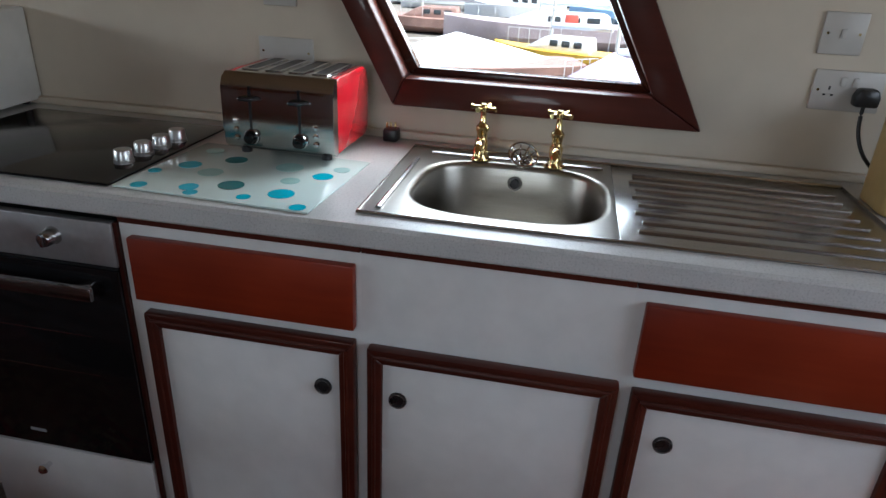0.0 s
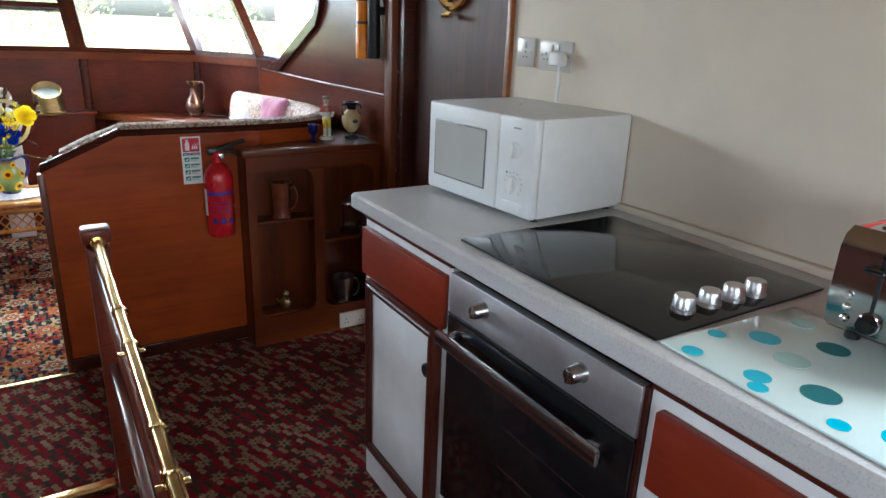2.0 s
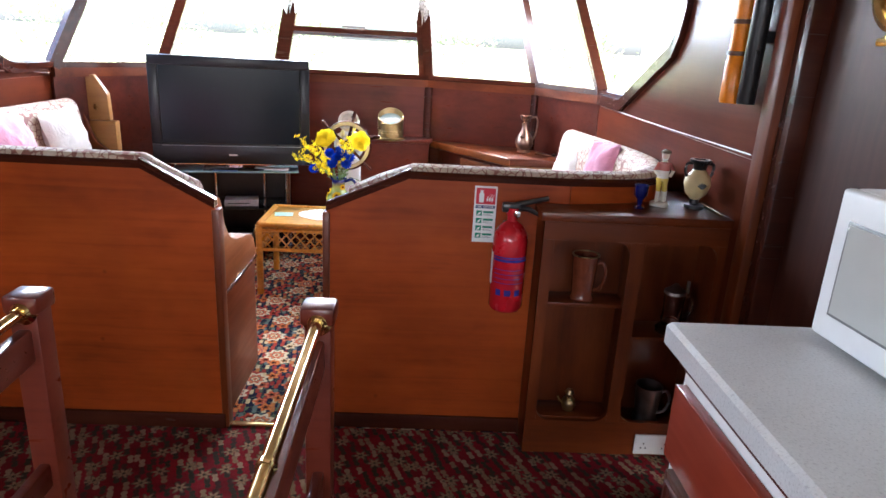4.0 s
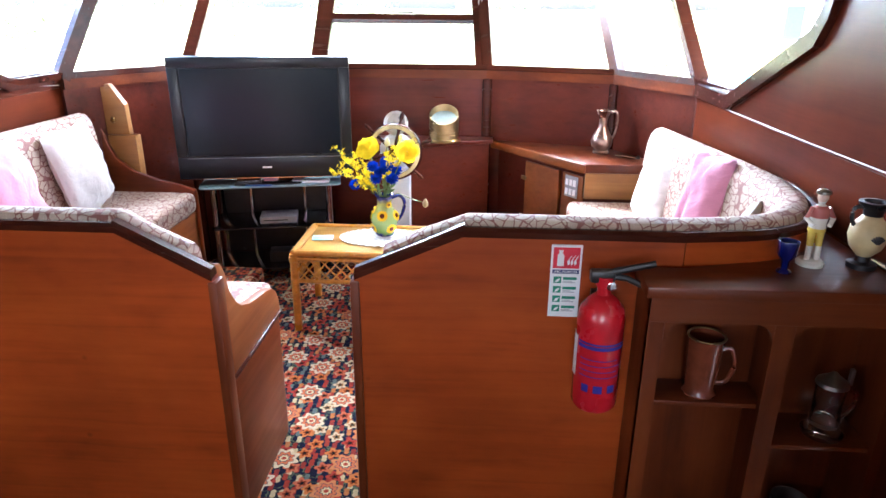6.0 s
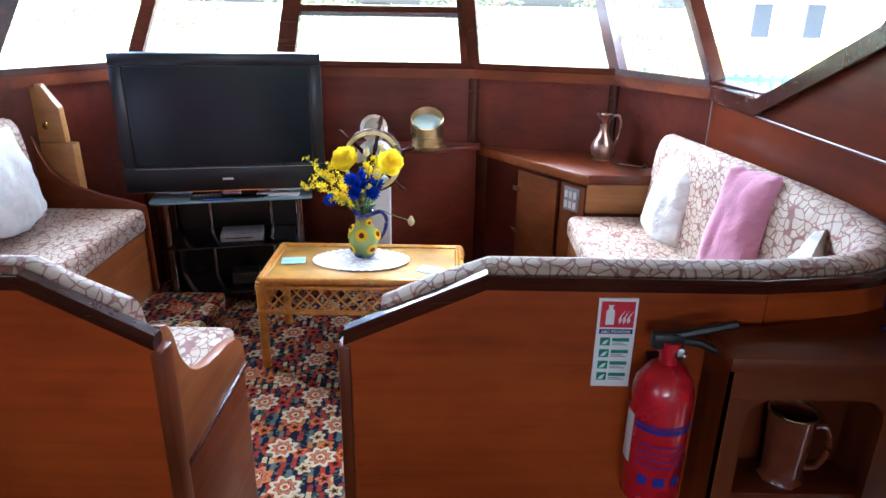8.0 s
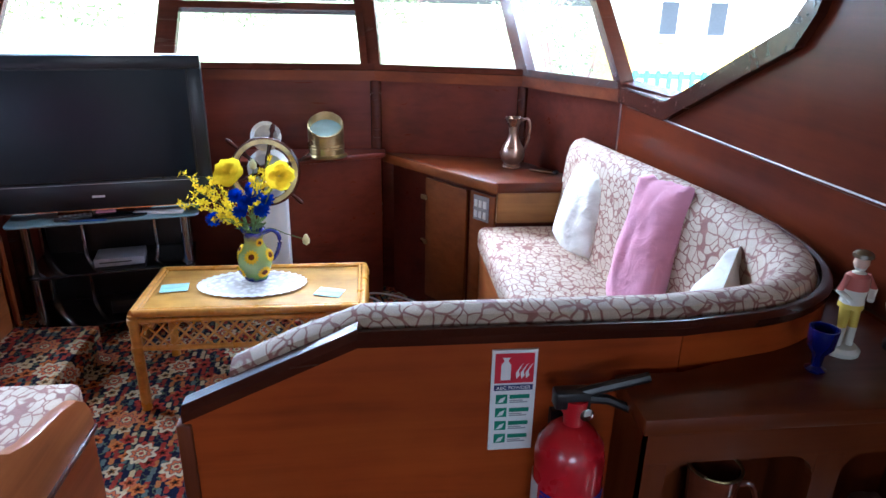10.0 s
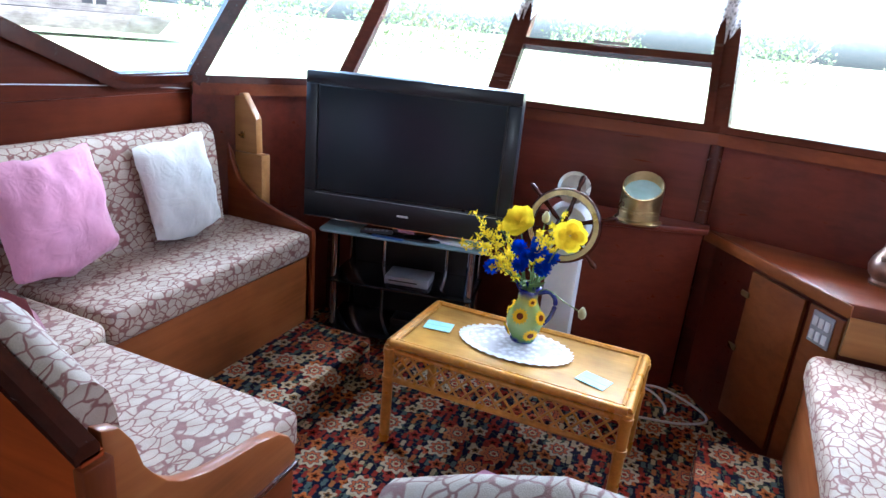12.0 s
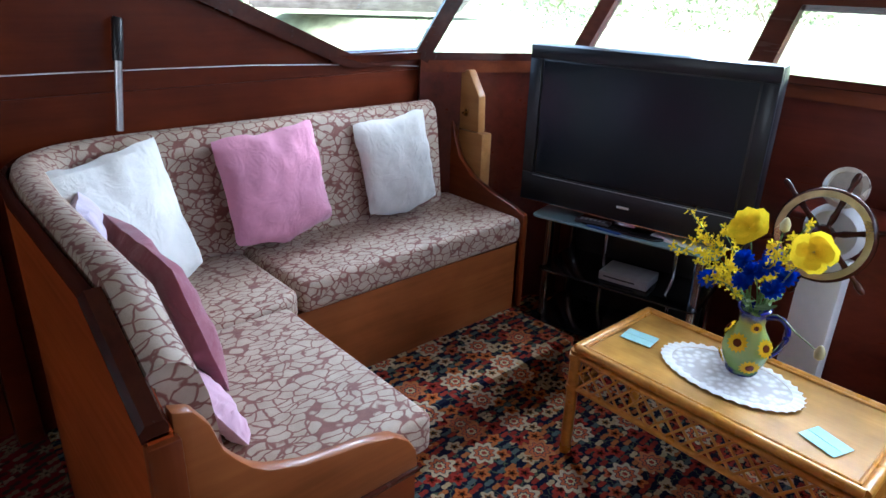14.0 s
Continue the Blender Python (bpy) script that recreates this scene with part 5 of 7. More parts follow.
bm = box(B(), -1.345, -1.325, 4.689, 4.695, 0.895, 0.925, 0.001)
tube(bm, [(-1.335, 4.69, 0.91), (-1.335, 4.67, 0.912), (-1.325, 4.668, 0.908)], 0.004, 8)
part("catch", bm, brass, e)


def pillow(w, h, d, m, mat, label, seed, category="pillow"):
    rnd = random.Random(seed)
    bm = B()
    n = 18
    grid = {}
    for side in (1, -1):
        for i in range(n + 1):
            for j in range(n + 1):
                u, v = 2 * i / n - 1, 2 * j / n - 1
                rim = i in (0, n) or j in (0, n)
                if side < 0 and rim:
                    grid[side, i, j] = grid[1, i, j]
                    continue
                puff = ((1 - u * u) * (1 - v * v)) ** 0.46
                soft = 1 - 0.045 * (abs(u) * abs(v)) ** 5
                pin = 1 - 0.055 * (1 - u * u) * abs(v) ** 3 - 0.0
                pin2 = 1 - 0.055 * (1 - v * v) * abs(u) ** 3
                wob = noise.noise(Vector((u * 1.7 + seed * 5.3, v * 1.7, side * 2.0))) * 0.012 + noise.noise(Vector((u * 4 + seed, v * 4 + 3, side))) * 0.006
                sag = -0.02 * (1 - v) * (1 - abs(u))
                grid[side, i, j] = bm.verts.new((w / 2 * u * pin2 * soft + wob * 0.7, side * (d * 0.55 * puff + (wob * 1.3 if not rim else 0)), h / 2 * v * pin * soft + wob * 0.9 + sag))
    for side in (1, -1):
        for i in range(n):
            for j in range(n):
                f = [grid[side, i, j], grid[side, i + 1, j], grid[side, i + 1, j + 1], grid[side, i, j + 1]]
                bm.faces.new(f if side < 0 else f[::-1])
    t = thing("pillow", m=m, label=label, category=category, group="scatter pillows")
    part("cover", bm, mat, t, world=False)
    return t


# pose: local x across, y thick, z up
pillow(0.345, 0.36, 0.10, pose(-1.295, 4.29, 0.768, -13, -3, 90), white_cloth, "white velour pillow leaning on the settee back", 1)
pillow(0.38, 0.35, 0.12, pose(-1.268, 3.755, 0.784, -15, -4, 92), pink, "pink velour pillow leaning on the settee back", 2)
pillow(0.41, 0.42, 0.11, pose(-1.20, 3.250, 0.755, -17, -4, 112), white_cloth, "white pillow slumped in the settee corner", 3)
pillow(0.35, 0.33, 0.08, pose(-1.06, 3.150, 0.735, -12, 4, 165), lilac, "pale lilac pillow behind the white one", 4)
pillow(0.46, 0.34, 0.09, pose(-0.71, 3.180, 0.743, -15, 2, 180), dusky, "dusky pink pillow leaning in the corner", 5)
pillow(0.22, 0.12, 0.06, pose(-0.45, 3.165, 0.615, -30, -4, 180), pale_pink, "pale pink pillow lying beside the bulkhead", 6)
pillow(0.28, 0.32, 0.11, pose(1.305, 4.37, 0.712, -16, 6, -72), white_cloth, "white velour pillow slumped on the starboard settee", 7)
pillow(0.25, 0.41, 0.11, pose(1.300, 3.81, 0.770, -14, -4, -80), pink, "pink pillow leaning on the starboard settee back", 8)
pillow(0.32, 0.34, 0.10, pose(1.245, 3.37, 0.725, -15, 14, -128), white_cloth, "white pillow tucked in the starboard settee corner", 9)
pillow(0.25, 0.27, 0.10, pose(0.45, 3.205, 0.718, -12, 12, 180), pink, "pink pillow behind the half bulkhead", 10)

st = thing("walking_stick", (-1.452, 3.355, 0.97), label="grey metal stick with black grip against the wall", category="stick")
part("shaft", tube(B(), [(-1.452, 3.345, 0.9705), (-1.455, 3.372, 1.180)], 0.011, 12), plain("grey_alloy", (0.55, 0.55, 0.56), 0.35, 0.9), st)
part("grip", tube(B(), [(-1.455, 3.371, 1.176), (-1.456, 3.376, 1.21), (-1.457, 3.386, 1.292), (-1.457, 3.387, 1.298)], [0.0145, 0.016, 0.0155, 0.011], 12), black_plastic, st)

# ---------------- shelf unit with ornaments ----------------
su = thing("shelf_unit", (1.18, 2.93, 0), label="mahogany open shelf unit with two arched niches", category="shelf unit")
SXL, SXR, SF, SBk = 0.90, 1.493, 2.872, 2.992
part("side", box(B(), SXL, SXL + 0.02, SF, SBk, 0.0, 0.8395), mahogany_z, su, smooth=False)
part("divider", box(B(), 1.20, 1.218, SF + 0.016, SBk, 0.0, 0.8395), mahogany_z, su, smooth=False)
part("side", box(B(), SXR - 0.018, SXR, SF, 3.03, 0.0, 0.8395), mahogany_z, su, smooth=False)
part("back", box(B(), SXL, 1.218, SBk, SBk + 0.006, 0.0, 0.8395), mahogany_z, su, smooth=False)
part("back", box(B(), 1.2185, SXR, 3.030, 3.036, 0.0, 0.8395), mahogany_z, su, smooth=False)
part("shelf", box(B(), SXL + 0.02, 1.20, SF + 0.016, SBk, 0.545, 0.558, 0.002), mahogany_x, su)
part("shelf", box(B(), 1.218, SXR - 0.018, SF + 0.016, 3.03, 0.432, 0.445, 0.002), mahogany_x, su)
part("shelf", box(B(), SXL + 0.02, 1.20, SF + 0.016, SBk, 0.122, 0.135, 0.002), mahogany_x, su)
part("shelf", box(B(), 1.218, SXR - 0.018, SF + 0.016, 3.03, 0.082, 0.095, 0.002), mahogany_x, su)
for x0, x1 in ((SXL, 0.936), (1.183, 1.228), (1.468, SXR)):
    part("stile", box(B(), x0, x1, SF - 0.002, SF + 0.016, 0.128, 0.777), mahogany_z, su, smooth=False)
part("top_rail", box(B(), SXL, SXR, SF - 0.002, SF + 0.016, 0.7775, 0.839), mahogany_x, su, smooth=False)
part("bottom_rail", box(B(), SXL, SXR, SF - 0.002, SF + 0.016, 0.0, 0.1275), mahogany_x, su, smooth=False)
for x, sg in ((0.9365, 1), (1.1825, -1), (1.2285, 1), (1.4675, -1)):
    for z, sz in ((0.777, -1), (0.128, 1)):
        r = 0.045
        pts = [(x, z)] + [(x + sg * (r - r * math.sin(a)), z + sz * (r - r * math.cos(a))) for a in [math.pi / 2 * k / 6 for k in range(7)]]
        part("corner_fillet", prism(B(), pts, "y", SF - 0.0015, SF + 0.0155), mahogany_x, su, smooth=False)
top = [(0.885, 2.855), (1.494, 2.855), (1.494, 2.99), (1.474, 3.30), (1.425, 3.28), (1.355, 3.165), (1.19, 3.042), (1.0, 2.983), (0.885, 2.983)]
part("top_board", prism(B(), top, "z", 0.840, 0.868, bev=0.004), mahogany_x, su, "polished top board")
part("gallery_rail", box(B(), 1.463, 1.4735, 2.90, 3.28, 0.869, 0.876), brass, su)

def mug(base, r, h, mat, label, handle_ang=-20, inner=None, name="mug", lip=None):
    t = thing(name, base, rz=handle_ang, label=label, category=name.replace("_", " "))
    part("body", lathe(B(), [(0, 0.001), (r * 0.92, 0.001), (r * 0.96, 0.006), (r * 0.80, 0.02), (r * 0.86, h * 0.3), (r, h * 0.97), (r * 1.02, h), (r * 0.93, h), (r * 0.85, h * 0.5), (r * 0.75, 0.012), (0, 0.012)], 24), mat, t, world=False)
    pts = arc_path([(r * 0.9, 0, h * 0.82), (r * 1.35, 0, h * 0.86), (r * 1.62, 0, h * 0.62), (r * 1.35, 0, h * 0.32), (r * 0.85, 0, h * 0.24)], 5)
    part("handle", tube(B(), pts, 0.006, 8), mat, t, world=False)
    if lip:
        part("rim", tube(B(), [(r * 0.99 * math.cos(2 * math.pi * k / 24), r * 0.99 * math.sin(2 * math.pi * k / 24), h) for k in range(24)], 0.003, 6, True), lip, t, world=False)
    return t


mug((1.06, 2.935, 0.5582), 0.043, 0.155, plain("brown_glazed_pottery", (0.15, 0.035, 0.015), 0.2, vary=0.2), "brown glazed pottery tankard on the upper shelf", -25, lip=old_brass)
mug((1.348, 2.95, 0.0952), 0.047, 0.14, pewter, "pewter tankard on the bottom shelf", -10)
t = thing("beer_stein", (1.382, 2.945, 0.4452), label="clear glass stein with pewter lid", category="stein")
gl = glass("clear_cut_glass", (0.95, 0.97, 0.97))
part("body", lathe(B(), [(0, 0.001), (0.048, 0.001), (0.05, 0.012), (0.034, 0.03), (0.037, 0.05), (0.033, 0.06), (0.035, 0.14), (0.031, 0.14), (0.029, 0.04), (0, 0.036)], 16), gl, t, world=False)
part("lid", lathe(B(), [(0, 0.141), (0.038, 0.141), (0.036, 0.15), (0.015, 0.165), (0.006, 0.175), (0, 0.178)], 18), pewter, t, world=False)
part("handle", tube(B(), arc_path([(0.034, 0, 0.13), (0.06, 0, 0.12), (0.062, 0, 0.08), (0.036, 0, 0.05)], 5), 0.006, 8), gl, t, world=False)
part("thumb_lift", box(B(), 0.036, 0.046, -0.006, 0.006, 0.141, 0.185, 0.002), pewter, t, world=False)
t = thing("brass_kettle", (1.062, 2.935, 0.1352), label="tiny brass kettle on the bottom shelf", category="ornament")
part("body", lathe(B(), [(0, 0.001), (0.018, 0.001), (0.026, 0.02), (0.022, 0.04), (0.012, 0.05), (0.012, 0.06), (0.016, 0.066), (0.01, 0.078), (0, 0.08)], 18), old_brass, t, world=False)
part("spout", tube(B(), [(-0.02, 0, 0.025), (-0.034, 0, 0.036), (-0.04, 0, 0.05)], [0.006, 0.004, 0.003], 8), old_brass, t, world=False)
t = thing("cordial_glass", (1.223, 2.968, 0.8682), label="small cobalt blue glass on the shelf top", category="glass")
part("bowl", lathe(B(), [(0, 0.001), (0.016, 0.001), (0.017, 0.004), (0.008, 0.01), (0.010, 0.03), (0.021, 0.045), (0.023, 0.078), (0.021, 0.078), (0.018, 0.046), (0, 0.038)], 18), plain("cobalt_glass", (0.004, 0.007, 0.085), 0.06, coat=0.5), t, world=False)
# figurine as one plain shape, with bands of colour by height
n = Nodes("figurine_glaze")
sep = n.add("ShaderNodeSeparateXYZ")
n.link(n.coord, sep.inputs[0])
n.set(color=n.ramp(n.math("DIVIDE", sep.outputs[2], 0.2), (0.0, (0.62, 0.60, 0.52)), (0.08, (0.66, 0.64, 0.56)), (0.25, (0.62, 0.46, 0.08)), (0.47, (0.66, 0.62, 0.54)), (0.6, (0.42, 0.12, 0.10)), (0.74, (0.66, 0.62, 0.54)), (0.79, (0.60, 0.42, 0.32)), (0.88, (0.10, 0.07, 0.04)), constant=True), rough=0.2)
bm = lathe(B(), [(0, 0.0), (0.031, 0.0), (0.032, 0.008), (0.026, 0.014), (0, 0.016)], 20)
for sx in (-1, 1):
    tube(bm, [(sx * 0.011, -0.004, 0.012), (sx * 0.010, -0.004, 0.05), (sx * 0.009, 0, 0.098)], [0.0065, 0.0075, 0.0105], 10)
    tube(bm, [(sx * 0.016, 0, 0.142), (sx * 0.031, -0.004, 0.118), (sx * 0.018, -0.018, 0.104)], [0.0075, 0.0065, 0.0055], 8)
tube(bm, [(0.016, 0.014, 0.012), (0.018, 0.016, 0.05), (0.014, 0.012, 0.085)], [0.013, 0.010, 0.008], 8)
lathe(bm, [(0, 0.088), (0.020, 0.086), (0.018, 0.105), (0.021, 0.128), (0.019, 0.143), (0.008, 0.151), (0, 0.153)], 16)
lathe(bm, [(0, 0.150), (0.008, 0.154), (0.0125, 0.165), (0.0115, 0.174), (0.017, 0.177), (0.016, 0.183), (0.010, 0.187), (0, 0.190)], 14)
bm.transform(Matrix.Translation((1.308, 3.026, 0.8682)))
solid("figurine", bm, n.mat, "glazed china figurine in white and yellow", "figurine")
t = thing("greek_urn", (1.424, 3.018, 0.8682), label="cream pottery urn with black neck, foot and motif", category="urn")
cream = plain("cream_pottery", (0.55, 0.43, 0.22), 0.4, vary=0.1)
part("body", lathe(B(), [(0, 0.03), (0.016, 0.03), (0.034, 0.05), (0.043, 0.078), (0.040, 0.105), (0.024, 0.122), (0.020, 0.13), (0.0, 0.13)], 24), cream, t, world=False)
part("foot", lathe(B(), [(0, 0.0), (0.032, 0.0), (0.032, 0.012), (0.016, 0.016), (0.015, 0.0305), (0, 0.0305)], 22), black_plastic, t, "black foot", world=False)
part("neck", lathe(B(), [(0.0205, 0.129), (0.023, 0.145), (0.034, 0.155), (0.035, 0.162), (0.024, 0.163), (0.018, 0.14), (0, 0.138)], 22), black_plastic, t, "black neck", world=False)
for sg in (1, -1):
    part("handle", tube(B(), arc_path([(sg * 0.024, 0, 0.150), (sg * 0.044, 0, 0.146), (sg * 0.046, 0, 0.122), (sg * 0.038, 0, 0.105)], 4), 0.005, 8), black_plastic, t, world=False)
bm = B()
for k in range(7):
    a = radians(-60 + 20 * k)
    tube(bm, [(0.002 * math.sin(a), -0.0445, 0.072), (0.017 * math.sin(a), -0.0415, 0.074 + 0.017 * math.cos(a))], 0.0022, 5)
part("palmette_motif", bm, black_plastic, t, world=False)
t = thing("wall_socket", (1.35, 2.868, 0.035), label="white socket on the shelf unit's plinth", category="wall socket")
part("plate", box(B(), 1.292, 1.436, 2.862, 2.8698, 0.008, 0.085, 0.003), white_plastic, t)
for x in (1.325, 1.40):
    for ox, oz in ((0, 0.011), (-0.008, -0.006), (0.008, -0.006)):
        part("pin_hole", box(B(), x + ox - 0.002, x + ox + 0.002, 2.861, 2.863, 0.04 + oz - 0.003, 0.04 + oz + 0.003), black_plastic, t)

# ---------------- fire equipment ----------------
sg_green = plain("sign_green", (0.01, 0.22, 0.13), 0.5)
sg_red = plain("sign_red", (0.55, 0.01, 0.03), 0.5)
sg_navy = plain("sign_navy", (0.02, 0.03, 0.12), 0.5)
sn = thing("fire_sign", (0.722, 2.998, 0.815), label="tall white fire extinguisher sign with red and green panels", category="sign")
part("plate", box(B(), 0.685, 0.759, 2.9955, 2.9995, 0.722, 0.912), label_white, sn, smooth=False)
part("red_panel", box(B(), 0.690, 0.754, 2.9945, 2.9956, 0.852, 0.906), sg_red, sn, smooth=False)
bm = prism(B(), [(0.700, 0.858), (0.716, 0.858), (0.716, 0.886), (0.711, 0.893), (0.714, 0.899), (0.702, 0.899), (0.705, 0.893), (0.700, 0.886)], "y", 2.9938, 2.9946)
part("extinguisher_symbol", bm, label_white, sn, smooth=False)
for i in range(3):
    x = 0.726 + 0.008 * i
    part("flame_symbol", prism(B(), [(x, 0.860), (x + 0.005, 0.866), (x + 0.003, 0.874), (x + 0.010, 0.888), (x + 0.004, 0.880), (x - 0.002, 0.870)], "y", 2.9938, 2.9946), label_white, sn, smooth=False)
part("title_band", box(B(), 0.690, 0.754, 2.9945, 2.9956, 0.838, 0.848), sg_navy, sn, smooth=False)
text("lettering", "ABC POWDER", 0.0088, pose(0.722, 2.9943, 0.8400, 90, 0, 0), label_white, sn)
for i in range(4):
    z = 0.815 - 0.0255 * i
    part("pictogram", box(B(), 0.694, 0.713, 2.9945, 2.9956, z - 0.002, z + 0.015), sg_green, sn, smooth=False)
    part("pictogram_mark", prism(B(), [(0.697, z), (0.706, z + 0.002), (0.710, z + 0.011), (0.702, z + 0.008)], "y", 2.9938, 2.9946), label_white, sn, smooth=False)
    part("pictogram", box(B(), 0.717, 0.750, 2.9945, 2.9956, z + 0.007, z + 0.014), sg_green, sn, smooth=False)
    for j in range(2):
        part("print_line", box(B(), 0.717, 0.747 - 0.008 * j, 2.9945, 2.9956, z - 0.001 + 0.0035 * j, z + 0.0005 + 0.0035 * j), grey_plastic, sn, smooth=False)

blue_print = plain("blue_print", (0.02, 0.02, 0.25), 0.5)


def extinguisher(name, x, y, z, r, h, label, big=False):
    t = thing(name, (x, y, z), label=label, category="fire extinguisher")
    part("cylinder", lathe(B(), [(0, 0.0), (r * 0.86, 0.0), (r, 0.012), (r, h * 0.80), (r * 0.92, h * 0.88), (r * 0.62, h * 0.96), (r * 0.33, h), (0, h)], 32), red_paint, t, world=False)
    part("neck", lathe(B(), [(0, h), (r * 0.30, h), (r * 0.30, h + 0.02), (r * 0.38, h + 0.022), (r * 0.38, h + 0.045), (0, h + 0.045)], 18), red_paint if not big else black_plastic, t, world=False)
    bm = B()
    if not big:
        tube(bm, [(-0.02, 0, h + 0.045), (0.02, -0.004, h + 0.058), (0.11, -0.01, h + 0.082)], [0.009, 0.009, 0.008], 8)
        tube(bm, [(0.01, 0, h + 0.045), (0.05, -0.006, h + 0.042), (0.095, -0.012, h + 0.022)], [0.009, 0.008, 0.007], 8)
        box(bm, -0.035, 0.022, -0.014, 0.014, h + 0.03, h + 0.06, 0.005)
        part("operating_lever", bm, black_plastic, t, "black squeeze lever", world=False)
        part("gauge", lathe(B(), [(0, 0), (0.011, 0), (0.011, 0.008), (0.008, 0.009), (0, 0.009)], 16, Matrix.Translation((0.012, -0.017, h + 0.028)) @ pose(0, 0, 0, 90, 0, 0)), chrome, t, world=False)
        part("wall_bracket", box(B(), -0.02, 0.02, r * 0.9, 2.999 - y, h * 0.55, h * 0.95), black_plastic, t, world=False)
    else:
        lathe(bm, [(0, h + 0.02), (0.05, h + 0.02), (0.055, h + 0.05), (0.04, h + 0.085), (0, h + 0.09)], 18)
        box(bm, -0.02, 0.02, -0.085, -0.01, h + 0.06, h + 0.08, 0.006)
        part("head", bm, black_plastic, t, "black moulded head", world=False)
        part("hose", tube(B(), arc_path([(0.0, -0.05, h + 0.04), (0.02, -0.10, h + 0.01), (0.05, -0.11, h - 0.08), (0.06, -0.10, h - 0.25)], 6), 0.010, 8), black_plastic, t, world=False)
    # curved labels
    def wrap(a0, a1, z0, z1, mat, nm):
        bm = B()
        k = 10
        rr = r + 0.0012
        top_, bot = [], []
        for i in range(k + 1):
            a = radians(a0 + (a1 - a0) * i / k)
            top_.append(bm.verts.new((rr * math.cos(a), rr * math.sin(a), z1)))
            bot.append(bm.verts.new((rr * math.cos(a), rr * math.sin(a), z0)))
        for i in range(k):
            bm.faces.new((bot[i], bot[i + 1], top_[i + 1], top_[i]))
        part(nm, bm, mat, t, world=False)
    if big:
        wrap(185, 285, h * 0.15, h * 0.795, label_white, "white_label")
        wrap(205, 265, h * 0.5, h * 0.62, sg_red, "red_band")
        for i in range(6):
            wrap(205, 262 - 6 * (i % 3), h * (0.2 + 0.045 * i), h * (0.215 + 0.045 * i), grey_plastic, "print_line")
    else:
        wrap(150, 200, h * 0.30, h * 0.66, label_white, "white_label")
        wrap(205, 335, h * 0.585, h * 0.615, blue_print, "blue_band")
        wrap(205, 330, h * 0.625, h * 0.64, blue_print, "blue_band")
        for i, (a, w_) in enumerate(((225, 18), (255, 22), (290, 20))):
            wrap(a, a + w_, h * 0.20, h * 0.27, blue_print, "pictogram")
        for i in range(4):
            wrap(215, 320 - 9 * (i % 2), h * (0.34 + 0.05 * i), h * (0.348 + 0.05 * i), blue_print, "print_line")
    return t


extinguisher("fire_extinguisher", 0.806, 2.935, 0.515, 0.056, 0.30, "red dry powder extinguisher hung on the bulkhead")
extinguisher("fire_extinguisher", 1.392, 2.585, 0.0005, 0.088, 0.53, "large red extinguisher standing on the galley carpet", True)
t = thing("flare_torch", (1.455, 2.925, 1.22), label="orange tube torch clipped upright to the wall", category="torch")
orange = plain("orange_plastic", (0.75, 0.22, 0.005), 0.35)
part("tube", lathe(B(), [(0, 0.0), (0.030, 0.0), (0.032, 0.006), (0.032, 0.12), (0.029, 0.125), (0.029, 0.40), (0.032, 0.405), (0.032, 0.50), (0, 0.50)], 20, Matrix.Translation((1.44, 2.925, 1.222))), orange, t)
for z in (1.36, 1.45):
    part("band", lathe(B(), [(0.0305, 0), (0.033, 0.001), (0.033, 0.012), (0.0305, 0.013)], 20, Matrix.Translation((1.44, 2.925, z))), plain("brown_print_band", (0.12, 0.05, 0.02), 0.5), t)
part("clip", box(B(), 1.455, 1.4955, 2.905, 2.945, 1.40, 1.43), black_plastic, t)
t = thing("black_torch", (1.455, 2.85, 1.22), label="black tube torch clipped beside the orange one", category="torch")
part("tube", lathe(B(), [(0, 0.0), (0.024, 0.0), (0.026, 0.006), (0.026, 0.50), (0, 0.50)], 20, Matrix.Translation((1.452, 2.850, 1.225))), black_plastic, t)
part("clip", box(B(), 1.465, 1.4955, 2.835, 2.865, 1.40, 1.43), black_plastic, t)

# ---------------- starboard corner cabinet ----------------
cb = thing("corner_cabinet", (1.1, 5.0, 0), label="mahogany corner cabinet with angled door and switch panel", category="cabinet")
body = [(0.615, 5.262), (1.03, 4.70), (1.405, 4.70), (1.185, 5.085)]
part("body", prism(B(), body, "z", 0.0, 0.6795), red_mahogany, cb, smooth=False)
topp = [(0.575, 5.275), (1.005, 4.668), (1.425, 4.668), (1.195, 5.095)]
part("top", prism(B(), topp, "z", 0.6905, 0.735, bev=0.004), mahogany_x, cb, "polished top")
part("fascia", prism(B(), [(1.025, 4.672), (1.42, 4.672), (1.40, 4.698), (1.025, 4.698)], "z", 0.56, 0.690), light_wood, cb, "honey oak fascia above the seat")
p0 = Vector((0.615, 5.262, 0))
dv = (Vector((1.03, 4.70, 0)) - p0).normalized()
nv = Vector((dv.y, -dv.x, 0))
if nv.y > 0:
    nv = -nv


def on_front(a0, a1, z0, z1, d0, d1, bev=0.002):
    q = [p0 + dv * a0 + nv * d0, p0 + dv * a1 + nv * d0, p0 + dv * a1 + nv * d1, p0 + dv * a0 + nv * d1]
    return prism(B(), [(v.x, v.y) for v in q], "z", z0, z1, bev)


